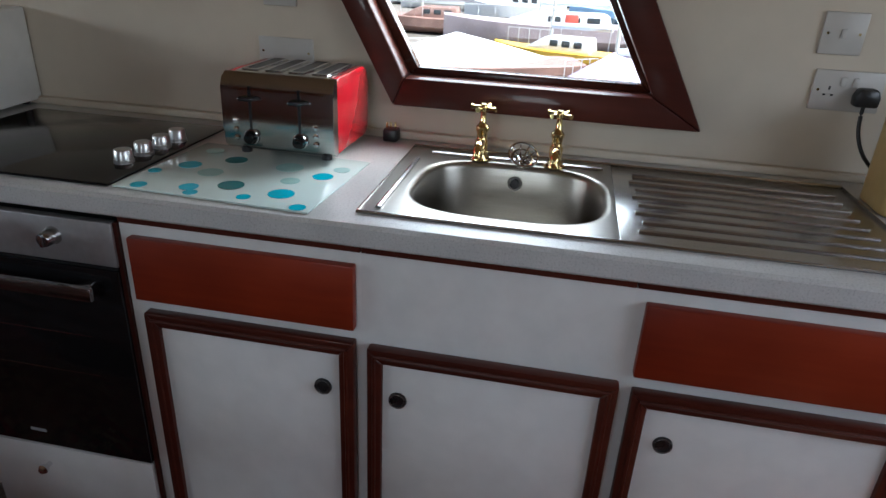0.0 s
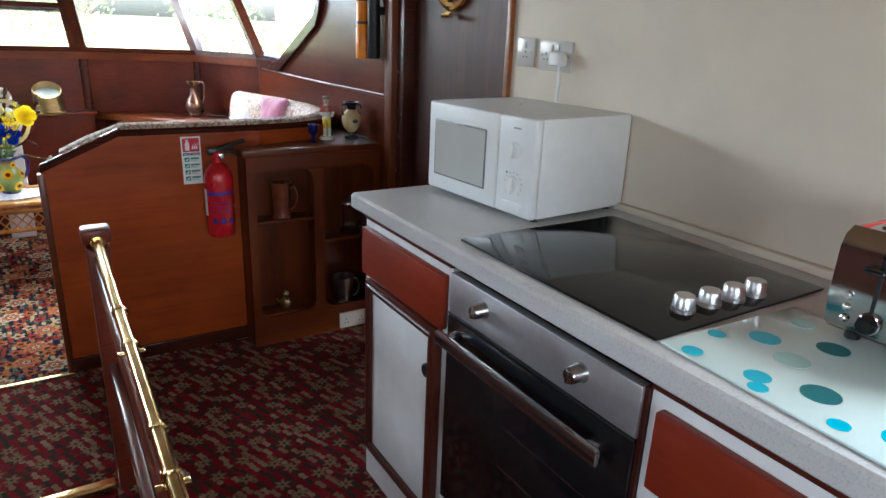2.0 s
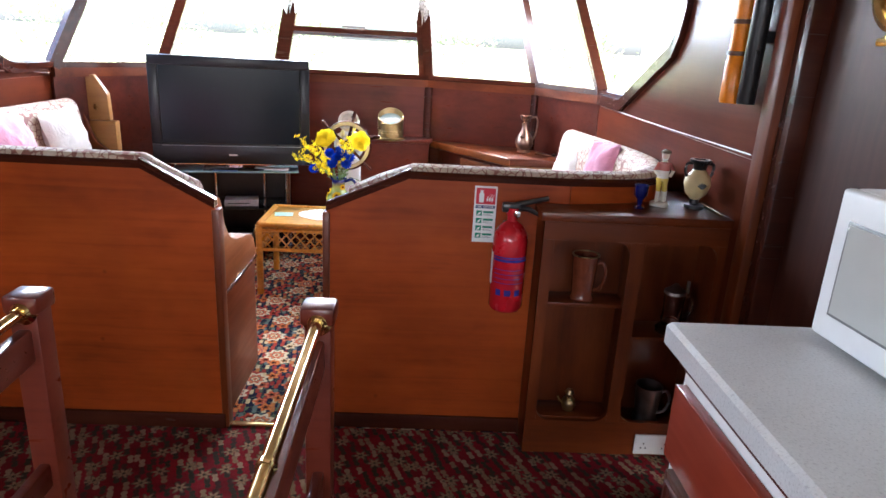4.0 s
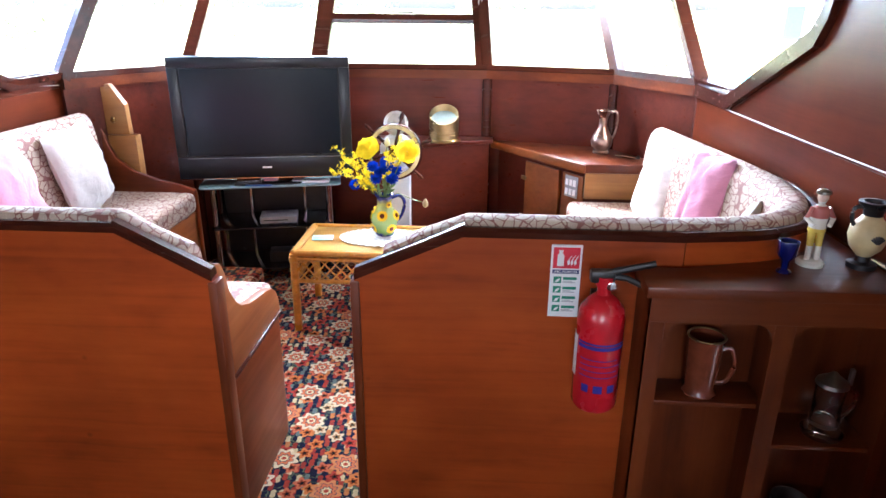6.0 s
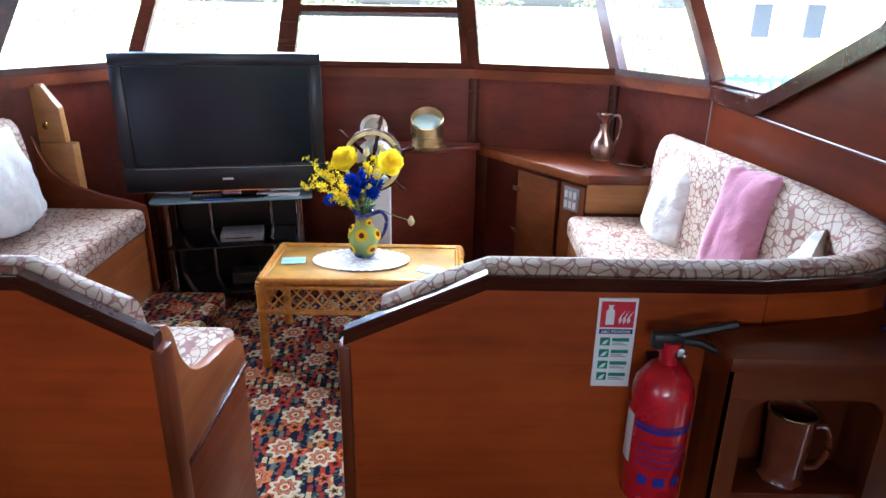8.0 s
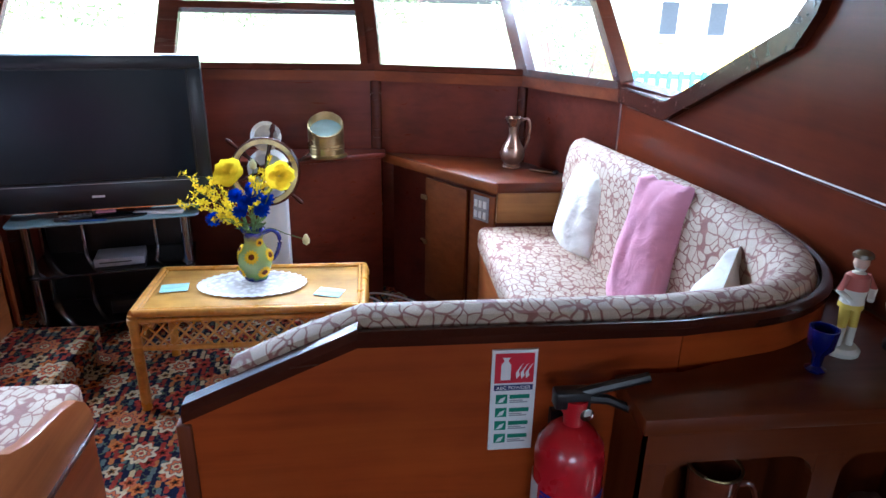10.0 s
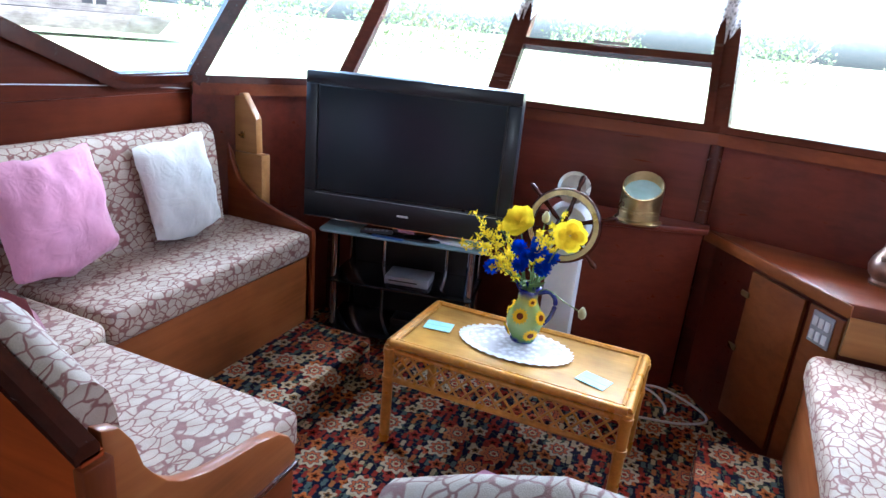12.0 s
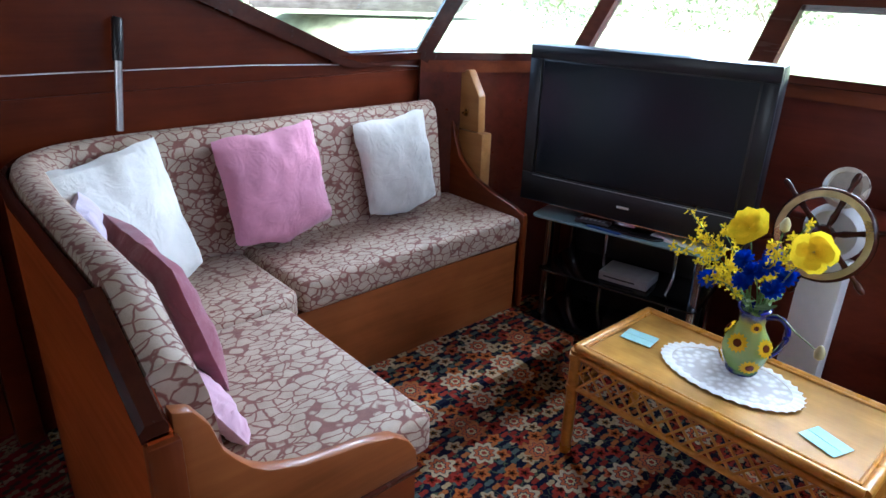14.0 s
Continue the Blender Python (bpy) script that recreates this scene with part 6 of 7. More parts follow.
part("front_edge", on_front(-0.03, 0.735, 0.692, 0.734, 0.0385, 0.044, 0.002), seat_wood, cb, "golden-brown lipping")
cd = part("door", on_front(0.26, 0.53, 0.07, 0.665, 0.0012, 0.018, 0.004), seat_wood, cb, "golden-brown cabinet door")
for z in (0.56, 0.34):
    part("latch", on_front(0.235, 0.275, z, z + 0.022, 0.0185, 0.026), old_brass, cd)
part("stile", on_front(0.55, 0.695, 0.0, 0.665, 0.0012, 0.012), seat_wood, cb)
sp = part("switch_panel", on_front(0.575, 0.665, 0.545, 0.655, 0.0125, 0.017), grey_plastic, cb, "grey panel of six switches")
for i in range(3):
    for j in range(2):
        part("switch", on_front(0.585 + 0.026 * i, 0.603 + 0.026 * i, 0.557 + 0.048 * j, 0.59 + 0.048 * j, 0.0175, 0.023), white_plastic, sp)
jug = thing("metal_jug", (1.14, 4.955, 0.7352), rz=-15, label="tall tarnished metal jug with a curved handle", category="jug")
jm = plain("tarnished_copper", (0.33, 0.22, 0.17), 0.32, 0.9, 0.25, 24)
part("body", lathe(B(), [(0, 0.0), (0.040, 0.0), (0.042, 0.008), (0.034, 0.016), (0.050, 0.035), (0.056, 0.06), (0.048, 0.09), (0.026, 0.125), (0.020, 0.15), (0.022, 0.185), (0.036, 0.215), (0.040, 0.222), (0.036, 0.222), (0.020, 0.19), (0.016, 0.15), (0, 0.14)], 26), jm, jug, world=False)
part("handle", tube(B(), arc_path([(0.034, 0, 0.212), (0.060, 0, 0.218), (0.072, 0, 0.185), (0.066, 0, 0.12), (0.050, 0, 0.075)], 6), 0.0052, 8), jm, jug, world=False)
t = thing("metal_clip", (1.27, 4.80, 0.735), label="small chrome tool lying on the cabinet", category="tool")
part("shaft", tube(B(), [(1.20, 4.86, 0.743), (1.29, 4.80, 0.743)], 0.006, 8), chrome, t)
part("end", lathe(B(), [(0, -0.01), (0.011, -0.006), (0.012, 0.004), (0, 0.012)], 12, Matrix.Translation((1.30, 4.795, 0.7475))), black_plastic, t)

# ---------------- helm ----------------
dash = thing("helm_console", (0.3, 5.18, 0), label="deep red mahogany helm console under the front window", category="console")
part("body", prism(B(), [(-0.10, 5.075), (0.12, 5.075), (0.555, 5.235), (0.555, 5.30), (-0.10, 5.30)], "z", 0.0, 0.722), red_mahogany, dash, smooth=False)
part("top", prism(B(), [(-0.11, 5.05), (0.13, 5.04), (0.575, 5.215), (0.575, 5.302), (-0.11, 5.302)], "z", 0.7225, 0.746, bev=0.004), red_mahogany, dash)
ped = thing("steering_pedestal", (0.06, 5.03, 0), label="white painted steering pedestal behind the table", category="pedestal")
part("column", box(B(), -0.01, 0.122, 4.99, 5.068, 0.0, 0.63, 0.008), white_paint, ped)
part("housing", lathe(B(), [(0, 0), (0.09, 0), (0.095, 0.02), (0.075, 0.045), (0, 0.05)], 24, Matrix.Translation((0.05, 5.045, 0.715)) @ pose(0, 0, 0, 90, 0, 0)), white_paint, ped)
bm = B()
lathe(bm, [(0, 0), (0.062, 0), (0.066, 0.01), (0.066, 0.03), (0.05, 0.036), (0.048, 0.03), (0, 0.03)], 26, Matrix.Translation((0.045, 5.06, 0.852)) @ pose(0, 0, 0, 72, 0, 0))
part("instrument_dial", bm, plain("cream_metal", (0.60, 0.56, 0.46), 0.3, 0.6), ped)
wh = thing("ships_wheel", m=pose(0.045, 4.945, 0.722, 80, 0, 0), label="varnished ship's wheel with brass ring and turned handles", category="ship's wheel")
R = 0.135
part("rim", tube(B(), [(R * math.cos(2 * math.pi * k / 48), R * math.sin(2 * math.pi * k / 48), 0) for k in range(48)], 0.0165, 10, True), mahogany_dark, wh, world=False)
part("brass_ring", lathe(B(), [(R - 0.014, 0.0125), (R - 0.014, 0.0180), (R + 0.006, 0.0180), (R + 0.006, 0.0150)], 48), old_brass, wh, world=False)
part("hub", lathe(B(), [(0, -0.025), (0.03, -0.02), (0.034, 0.0), (0.03, 0.02), (0.014, 0.028), (0, 0.03)], 20), mahogany_dark, wh, world=False)
part("axle", lathe(B(), [(0, -0.04), (0.014, -0.04), (0.014, -0.02), (0, -0.02)], 12), chrome, wh, world=False)
for k in range(6):
    a = radians(18 + 60 * k)
    c, s_ = math.cos(a), math.sin(a)
    rr = [0.03, 0.06, 0.09, 0.118, 0.15, 0.165, 0.185, 0.205, 0.212]
    th = [0.007, 0.011, 0.008, 0.010, 0.009, 0.007, 0.0115, 0.010, 0.005]
    part("spoke", tube(B(), [(r_ * c, r_ * s_, 0) for r_ in rr], th, 10), mahogany_dark, wh, world=False)
bn = thing("brass_binnacle", m=pose(0.30, 5.145, 0.7465) @ Matrix.Diagonal((1.52, 1.45, 1.36, 1)), label="brass compass binnacle with slanted glass hood", category="compass")
bm = B()
seg = 28
lo_, hi_ = [], []
part("base", lathe(B(), [(0, 0), (0.062, 0), (0.064, 0.006), (0.056, 0.012), (0, 0.012)], 28), old_brass, bn, world=False)
for k in range(seg):
    a = 2 * math.pi * k / seg
    c, s_ = math.cos(a), math.sin(a)
    lo_.append(bm.verts.new((0.054 * c, 0.054 * s_, 0.010)))
    hi_.append(bm.verts.new((0.054 * c, 0.054 * s_, 0.108 + 0.033 * s_)))
inn, ing = [], []
for k in range(seg):
    a = 2 * math.pi * k / seg
    c, s_ = math.cos(a), math.sin(a)
    inn.append(bm.verts.new((0.0505 * c, 0.0505 * s_, 0.110 + 0.033 * s_)))
    ing.append(bm.verts.new((0.050 * c, 0.050 * s_, 0.082 + 0.030 * s_)))
for k in range(seg):
    j = (k + 1) % seg
    for p, q in ((lo_, hi_), (hi_, inn), (inn, ing)):
        bm.faces.new((p[k], p[j], q[j], q[k]))
part("hood", bm, old_brass, bn, world=False)
bm = B()
bm.faces.new([bm.verts.new((0.0498 * math.cos(2 * math.pi * k / seg), 0.0498 * math.sin(2 * math.pi * k / seg), 0.085 + 0.031 * math.sin(2 * math.pi * k / seg))) for k in range(seg)])
ext = bmesh.ops.extrude_face_region(bm, geom=bm.faces[:])
bmesh.ops.translate(bm, vec=(0, 0, -0.004), verts=[v for v in ext["geom"] if isinstance(v, bmesh.types.BMVert)])
part("glass_face", bm, plain("pale_green_glass", (0.20, 0.29, 0.27), 0.15), bn, world=False)
for z in (0.03, 0.04):
    part("band", lathe(B(), [(0.0535, z - 0.002), (0.0565, z - 0.001), (0.0565, z + 0.002), (0.0535, z + 0.003)], 28), old_brass, bn, world=False)

# ---------------- television and stand ----------------
stand = thing("tv_stand", m=pose(-0.64, 4.98, 0, 0, 0, 12.5), label="black and chrome glass television stand with three shelves", category="tv stand")
tint = glass("smoked_green_glass", (0.55, 0.68, 0.66), 0.03)
# Top shelf's teal is lightened to hold the window's reflection.
for z, mt, w, d in ((0.545, plain("tinted_glass_reflection", (0.22, 0.34, 0.36), 0.07, vary=0.05), 0.74, 0.36), (0.31, black_glass, 0.66, 0.32), (0.075, black_glass, 0.70, 0.34)):
    part("shelf", prism(B(), rounded(w, d, 0.03, 4), "z", z, z + 0.009, bev=0.002), mt, stand, world=False)
for x in (-0.305, 0.305):
    for y in (-0.125, 0.125):
        part("leg", lathe(B(), [(0, 0.0), (0.023, 0.0), (0.023, 0.012), (0.019, 0.016), (0.019, 0.535), (0.023, 0.540), (0.023, 0.5445), (0, 0.5445)], 16, Matrix.Translation((x, y, 0.0005))), chrome, stand, world=False)
for x in (-0.14, 0.16):
    part("rear_pole", lathe(B(), [(0, 0.085), (0.010, 0.085), (0.010, 0.544), (0, 0.544)], 12, Matrix.Translation((x, 0.10, 0.0))), chrome, stand, world=False)
part("back_panel", box(B(), -0.30, 0.30, 0.145, 0.152, 0.085, 0.53), black_plastic, stand, world=False)
tv = thing("television", m=pose(-0.632, 4.888, 0.5545, 0, 0, 10.8), label="large black flat-screen television, switched off", category="television")
W2 = 0.452
tv_black = Nodes("satin_black_case").set(color=(0.007, 0.009, 0.012), rough=0.3, spec=0.4).mat
part("case", box(B(), -W2, W2, -0.012, 0.075, 0.03, 0.655, 0.008, 2), tv_black, tv, world=False)
fr = 0.052
for x0, x1, z0, z1 in ((-W2, W2, 0.603, 0.655), (-W2, W2, 0.03, 0.150), (-W2, -W2 + fr, 0.150, 0.603), (W2 - fr, W2, 0.150, 0.603)):
    part("bezel", box(B(), x0 + 0.0005, x1 - 0.0005, -0.030, -0.0125, z0 + 0.0005, z1 - 0.0005, 0.002), tv_black, tv, world=False)
part("inner_bezel", box(B(), -W2 + fr - 0.012, W2 - fr + 0.012, -0.0235, -0.0125, 0.138, 0.615, 0.003), black_plastic, tv, world=False)
part("screen", box(B(), -W2 + fr + 0.008, W2 - fr - 0.008, -0.0255, -0.0236, 0.158, 0.597), screen_black, tv, "dark grey unlit screen", world=False)
part("trim_line", box(B(), -W2 + 0.006, W2 - 0.006, -0.0325, -0.0295, 0.032, 0.036), chrome, tv, world=False)
part("trim_line", box(B(), -W2 + fr, W2 - fr, -0.0322, -0.0298, 0.142, 0.1445), grey_plastic, tv, world=False)
part("maker_badge", box(B(), -0.024, 0.024, -0.0315, -0.0300, 0.085, 0.094), label_white, tv, world=False)
part("neck", box(B(), -0.05, 0.05, 0.0, 0.04, 0.008, 0.032), chrome, tv, world=False)
part("foot", prism(B(), rounded(0.36, 0.20, 0.05, 4, 0.0, 0.03), "z", 0.0003, 0.009, bev=0.002), black_gloss, tv, world=False)
M = WM[stand]
for z, w, d, h, mt, lab in ((0.3192, 0.20, 0.14, 0.038, plain("silver_grey_plastic", (0.34, 0.34, 0.35), 0.4), "silver-grey set-top box on the middle shelf"), (0.0842, 0.13, 0.1, 0.06, black_plastic, "small dark box on the lowest shelf")):
    t = thing("media_box", m=M @ pose(0.02, -0.03, z), label=lab, category="media player")
    part("case", box(B(), -w / 2, w / 2, -d / 2, d / 2, 0.001, h, 0.003), mt, t, world=False)
    part("front_slot", box(B(), -w / 2 + 0.02, w / 2 - 0.05, -d / 2 - 0.001, -d / 2 + 0.001, h * 0.45, h * 0.6), black_plastic, t, world=False)
t = thing("remote_control", m=M @ pose(-0.12, -0.13, 0.5545, 0, 0, 8), label="black remote control on the glass stand", category="remote control")
part("case", box(B(), -0.07, 0.07, -0.021, 0.021, 0.0005, 0.018, 0.006), black_plastic, t, world=False)
for i in range(6):
    for j in range(2):
        part("button", box(B(), -0.05 + 0.018 * i, -0.04 + 0.018 * i, -0.012 + 0.014 * j, -0.004 + 0.014 * j, 0.0175, 0.020), grey_plastic, t, world=False)
t = thing("booklet", m=M @ pose(0.21, -0.11, 0.5545, 0, 0, -10), label="white booklet on the glass stand", category="booklet")
part("page_block", box(B(), -0.10, 0.10, -0.03, 0.03, 0.0005, 0.010, 0.001), label_white, t, world=False)
t = thing("blue_folder", m=M @ pose(-0.06, -0.168, 0.5545, 0, 0, -5), label="thin blue folder on the glass stand", category="folder")
part("cover", box(B(), -0.07, 0.07, -0.008, 0.008, 0.0005, 0.006, 0.001), plain("blue_card", (0.01, 0.08, 0.30), 0.5), t, world=False)

# ---------------- rattan coffee table ----------------
TXa, TXb, TYa, TYb, TZ = -0.337, 0.465, 4.255, 4.652, 0.397
tb = thing("coffee_table", (0.064, 4.453, 0), label="honey rattan coffee table with lattice apron", category="table")
part("top", box(B(), TXa + 0.012, TXb - 0.012, TYa + 0.012, TYb - 0.012, TZ - 0.022, TZ - 0.003), woven, tb, "woven cane top", smooth=False)
crn = [(TXa, TYa), (TXb, TYa), (TXb, TYb), (TXa, TYb)]
for i in range(4):
    a, c = crn[i], crn[(i + 1) % 4]
    part("edge_cane", tube(B(), [(*a, TZ - 0.008), (*c, TZ - 0.008)], 0.015, 10), rattan, tb)
    part("lower_cane", tube(B(), [(*a, 0.252), (*c, 0.252)], 0.0105, 10), rattan, tb)
    part("under_cane", tube(B(), [(*a, TZ - 0.036), (*c, TZ - 0.036)], 0.010, 10), rattan, tb)
    part("inner_cane", tube(B(), [(a[0] * 0.955 + 0.064 * 0.045, a[1] * 0.92 + 4.453 * 0.08, TZ - 0.001), (c[0] * 0.955 + 0.064 * 0.045, c[1] * 0.92 + 4.453 * 0.08, TZ - 0.001)], 0.006, 8), rattan, tb)
    x, y = a
    part("leg", tube(B(), [(x, y, 0.0005), (x, y, TZ - 0.012)], 0.0185, 12), rattan, tb)
    for z in (0.252, TZ - 0.036):
        part("binding", lathe(B(), [(0.0185, -0.012), (0.022, -0.010), (0.022, 0.010), (0.0185, 0.012)], 12, Matrix.Translation((x, y, z))), rattan, tb)
    L = math.hypot(c[0] - a[0], c[1] - a[1])
    n_ = int(L / 0.05)
    dx, dy = (c[0] - a[0]) / L, (c[1] - a[1]) / L
    bm = B()
    for k in range(-2, n_ + 1):
        for sgn in (1, -1):
            u0, u1 = (k + 0.5) * 0.05, (k + 0.5) * 0.05 + 0.085
            z0, z1 = (0.26, 0.355) if sgn > 0 else (0.355, 0.26)
            if u1 < 0.02 or u0 > L - 0.02:
                continue
            f0, f1 = max(0, (0.012 - u0) / (u1 - u0)), min(1, (L - 0.012 - u0) / (u1 - u0))
            p = [(a[0] + dx * (u0 + (u1 - u0) * f) + dy * 0.003 * sgn, a[1] + dy * (u0 + (u1 - u0) * f) - dx * 0.003 * sgn, z0 + (z1 - z0) * f) for f in (f0, f1)]
            tube(bm, p, 0.0042, 6)
    part("lattice", bm, rattan, tb, "crossed cane lattice")
# doily with scalloped lace edge
dl = thing("lace_doily", (0.042, 4.468, TZ + 0.0008), label="white oval lace doily with ruffled edge", category="doily")
def oval_rings(rows, NN=144, waves=36):
    """Rings of (share of the radius, height, ripple) on an oval of 0.41 by 0.256 m."""
    bm, prev = B(), None
    for rr_, zz, rip in rows:
        ringv = []
        for k in range(NN):
            a = 2 * math.pi * k / NN
            f = rr_ * (1 + rip * math.sin(a * waves))
            ringv.append(bm.verts.new((0.205 * f * math.cos(a), 0.128 * f * math.sin(a), zz + rip * 0.12 * math.sin(a * waves + 1))))
        if prev:
            for k in range(NN):
                bm.faces.new((prev[k], prev[(k + 1) % NN], ringv[(k + 1) % NN], ringv[k]))
        else:
            bm.faces.new(ringv)
        prev = ringv
    return bm


n = Nodes("white_lace")
vo = n.add("ShaderNodeTexVoronoi")
vo.inputs["Scale"].default_value = 46.0
n.link(n.coord, vo.inputs["Vector"])
n.set(color=n.ramp(vo.outputs["Distance"], (0.25, (0.80, 0.80, 0.79)), (0.62, (0.55, 0.53, 0.50))), rough=0.9)
n.bump(vo.outputs["Distance"], 0.4, 0.002)
part("cloth", oval_rings(((0.5, 0.002, 0), (0.80, 0.002, 0), (0.845, 0.0028, 0))), n.mat, dl, world=False)
bm = oval_rings(((0.84, 0.0045, 0), (0.87, 0.0062, 0.006), (0.93, 0.0060, 0.014), (1.0, 0.0042, 0.022)))
bmesh.ops.delete(bm, geom=[f for f in bm.faces if len(f.verts) > 4], context="FACES")
part("frill", bm, plain("white_cotton_frill", (0.80, 0.80, 0.79), 0.9, vary=0.04), dl, "pleated white frill", world=False)
note = plain("pale_blue_paper", (0.38, 0.66, 0.66), 0.7, vary=0.05)
for x, y, rz in ((-0.245, 4.452, 8), (0.338, 4.372, -18)):
    t = thing("paper_note", m=pose(x, y, TZ + 0.0005, 0, 0, rz), label="pale blue paper note on the table", category="note", group="paper notes")
    part("sheet", box(B(), -0.05, 0.05, -0.036, 0.036, 0.0, 0.0015), note, t, world=False)
    part("crease", box(B(), -0.05, 0.05, -0.002, 0.002, 0.0015, 0.0022), note, t, world=False)

# ---------------- sunflower jug with flowers ----------------
VX, VY, VZ = 0.048, 4.525, TZ + 0.003
vs_ = thing("flower_jug", (VX, VY, VZ), label="painted sunflower pottery jug with cobalt handle", category="vase")
prof = [(0, 0.0), (0.043, 0.0), (0.045, 0.006), (0.042, 0.012), (0.060, 0.045), (0.066, 0.075), (0.060, 0.105), (0.042, 0.135), (0.034, 0.155), (0.038, 0.185), (0.044, 0.20), (0.039, 0.20), (0.030, 0.16), (0, 0.15)]
n = Nodes("green_yellow_glaze")
sep = n.add("ShaderNodeSeparateXYZ")
n.link(n.coord, sep.inputs[0])
g = n.math("ADD", n.math("DIVIDE", sep.outputs[2], 0.2), n.math("MULTIPLY", n.math("SUBTRACT", n.noise(20, 3), 0.5), 0.25))
n.set(color=n.ramp(g, (0.02, (0.01, 0.015, 0.16)), (0.09, (0.14, 0.26, 0.05)), (0.35, (0.27, 0.40, 0.14)), (0.62, (0.34, 0.44, 0.13)), (0.8, (0.38, 0.40, 0.09)), (0.93, (0.01, 0.015, 0.16))), rough=0.12, coat=0.4)
part("body", lathe(B(), prof, 28), n.mat, vs_, world=False)
cobalt = plain("cobalt_glaze", (0.008, 0.012, 0.14), 0.12, coat=0.4)
hd = arc_path([(0.036, 0, 0.185), (0.075, 0.0, 0.196), (0.098, 0, 0.165), (0.088, 0, 0.11), (0.066, 0, 0.075)], 6)
part("handle", tube(B(), hd, 0.008, 8), cobalt, vs_, "cobalt blue handle", world=False)
part("rim", tube(B(), [(0.042 * math.cos(2 * math.pi * k / 24), 0.042 * math.sin(2 * math.pi * k / 24), 0.199 + 0.006 * math.cos(4 * math.pi * k / 24)) for k in range(24)], 0.005, 8, True), cobalt, vs_, world=False)
sunpet = plain("sunflower_paint", (0.75, 0.48, 0.01), 0.15)
sunmid = plain("sunflower_centre", (0.12, 0.03, 0.008), 0.2)
for ang, z, rb, r_, tip in ((-92, 0.110, 0.062, 0.027, -26), (-52, 0.045, 0.064, 0.027, 22), (-138, 0.045, 0.064, 0.026, 22), (-158, 0.128, 0.052, 0.022, -34), (-22, 0.105, 0.064, 0.026, -22), (-50, 0.158, 0.040, 0.016, 0), (150, 0.08, 0.068, 0.025, 0)):
    a = radians(ang)
    mm = Matrix.Translation((rb * math.cos(a), rb * math.sin(a), z)) @ pose(0, 0, 0, 0, 90 + tip, ang)
    bm = B()
    cen = bm.verts.new(mm @ Vector((0, 0, 0.0045)))
    rv = [bm.verts.new(mm @ Vector((r_ * 1.12 * (1.0 if k % 2 else 0.74) * math.cos(2 * math.pi * k / 28), r_ * 1.12 * (1.0 if k % 2 else 0.74) * math.sin(2 * math.pi * k / 28), 0.0005 if k % 2 else 0.002))) for k in range(28)]
    for k in range(28):
        bm.faces.new((cen, rv[k], rv[(k + 1) % 28]))
    sf = part("painted_sunflower", bm, sunpet, vs_, world=False)
    part("centre", lathe(B(), [(0, 0.006), (r_ * 0.42, 0.0052), (r_ * 0.46, 0.002), (0, 0.001)], 14, mm), sunmid, sf, world=False)

fw = thing("flower_bunch", (VX, VY, VZ + 0.15), label="artificial yellow and blue flowers with sprays", category="flowers")
rnd = random.Random(7)


def stem(to):
    p = Vector((VX + rnd.uniform(-0.015, 0.015), VY + rnd.uniform(-0.015, 0.015), VZ + 0.155))
    to = Vector(to)
    midp = (p + to) / 2 + Vector((0, 0, 0.03))
    part("stem", tube(B(), arc_path([p, midp, to], 5), 0.0022, 6), stem_green, fw)


def petals(bm, c, n_, r_, lift, cup, wid, d=(0, -0.35, 1)):
    q = Vector(d).to_track_quat("Z", "Y").to_matrix().to_4x4()
    m_ = Matrix.Translation(c) @ q
    for k in range(n_):
        a = 2 * math.pi * k / n_ + rnd.uniform(-0.15, 0.15)
        rad = Vector((math.cos(a), math.sin(a), 0))
        tan_ = Vector((-math.sin(a), math.cos(a), 0))
        rows_ = []
        for f, w_ in ((0.05, 0.2), (0.4, 0.85), (0.75, 1.0), (1.0, 0.45)):
            up = lift * (f ** cup) + rnd.uniform(-0.06, 0.06) * r_
            rows_.append([bm.verts.new(m_ @ (rad * r_ * f + tan_ * wid * w_ * s2 + Vector((0, 0, up + (0.12 * wid if s2 else 0))))) for s2 in (-0.5, 0, 0.5)])
        for p_, q_ in zip(rows_, rows_[1:]):
            for s2 in (0, 1):
                bm.faces.new((p_[s2], p_[s2 + 1], q_[s2 + 1], q_[s2]))


for to, r_, d_ in (((-0.025, 4.555, 0.812), 0.050, (-0.25, -0.75, 0.65)), ((0.165, 4.495, 0.818), 0.046, (0.35, -0.85, 0.2))):
    stem(to)
    bm = B()
    petals(bm, to, 5, r_ * 1.2, r_ * 0.22, 1.6, r_ * 1.25, d_)
    petals(bm, to, 4, r_ * 0.95, r_ * 0.45, 1.2, r_ * 0.9, d_)
    petals(bm, to, 3, r_ * 0.5, r_ * 0.5, 0.9, r_ * 0.5, d_)
    part("large_bloom", bm, yellow, fw, "large yellow poppy bloom")
for to in ((0.005, 4.485, 0.745), (0.040, 4.475, 0.722), (0.095, 4.485, 0.688), (0.020, 4.470, 0.690), (0.070, 4.495, 0.745), (-0.082, 4.485, 0.655), (0.055, 4.545, 0.755), (0.110, 4.530, 0.715)):
    stem(to)
    bm = B()
    for r_, l_ in ((0.031, 0.004), (0.027, 0.012), (0.020, 0.019), (0.012, 0.024)):
        petals(bm, to, 13, r_, l_, 1.0, r_ * 0.34, (rnd.uniform(-0.4, 0.4), -0.7, 0.6))
    part("cornflower", bm, blue_petal, fw, "ruffled blue bloom")
FLORETS = []
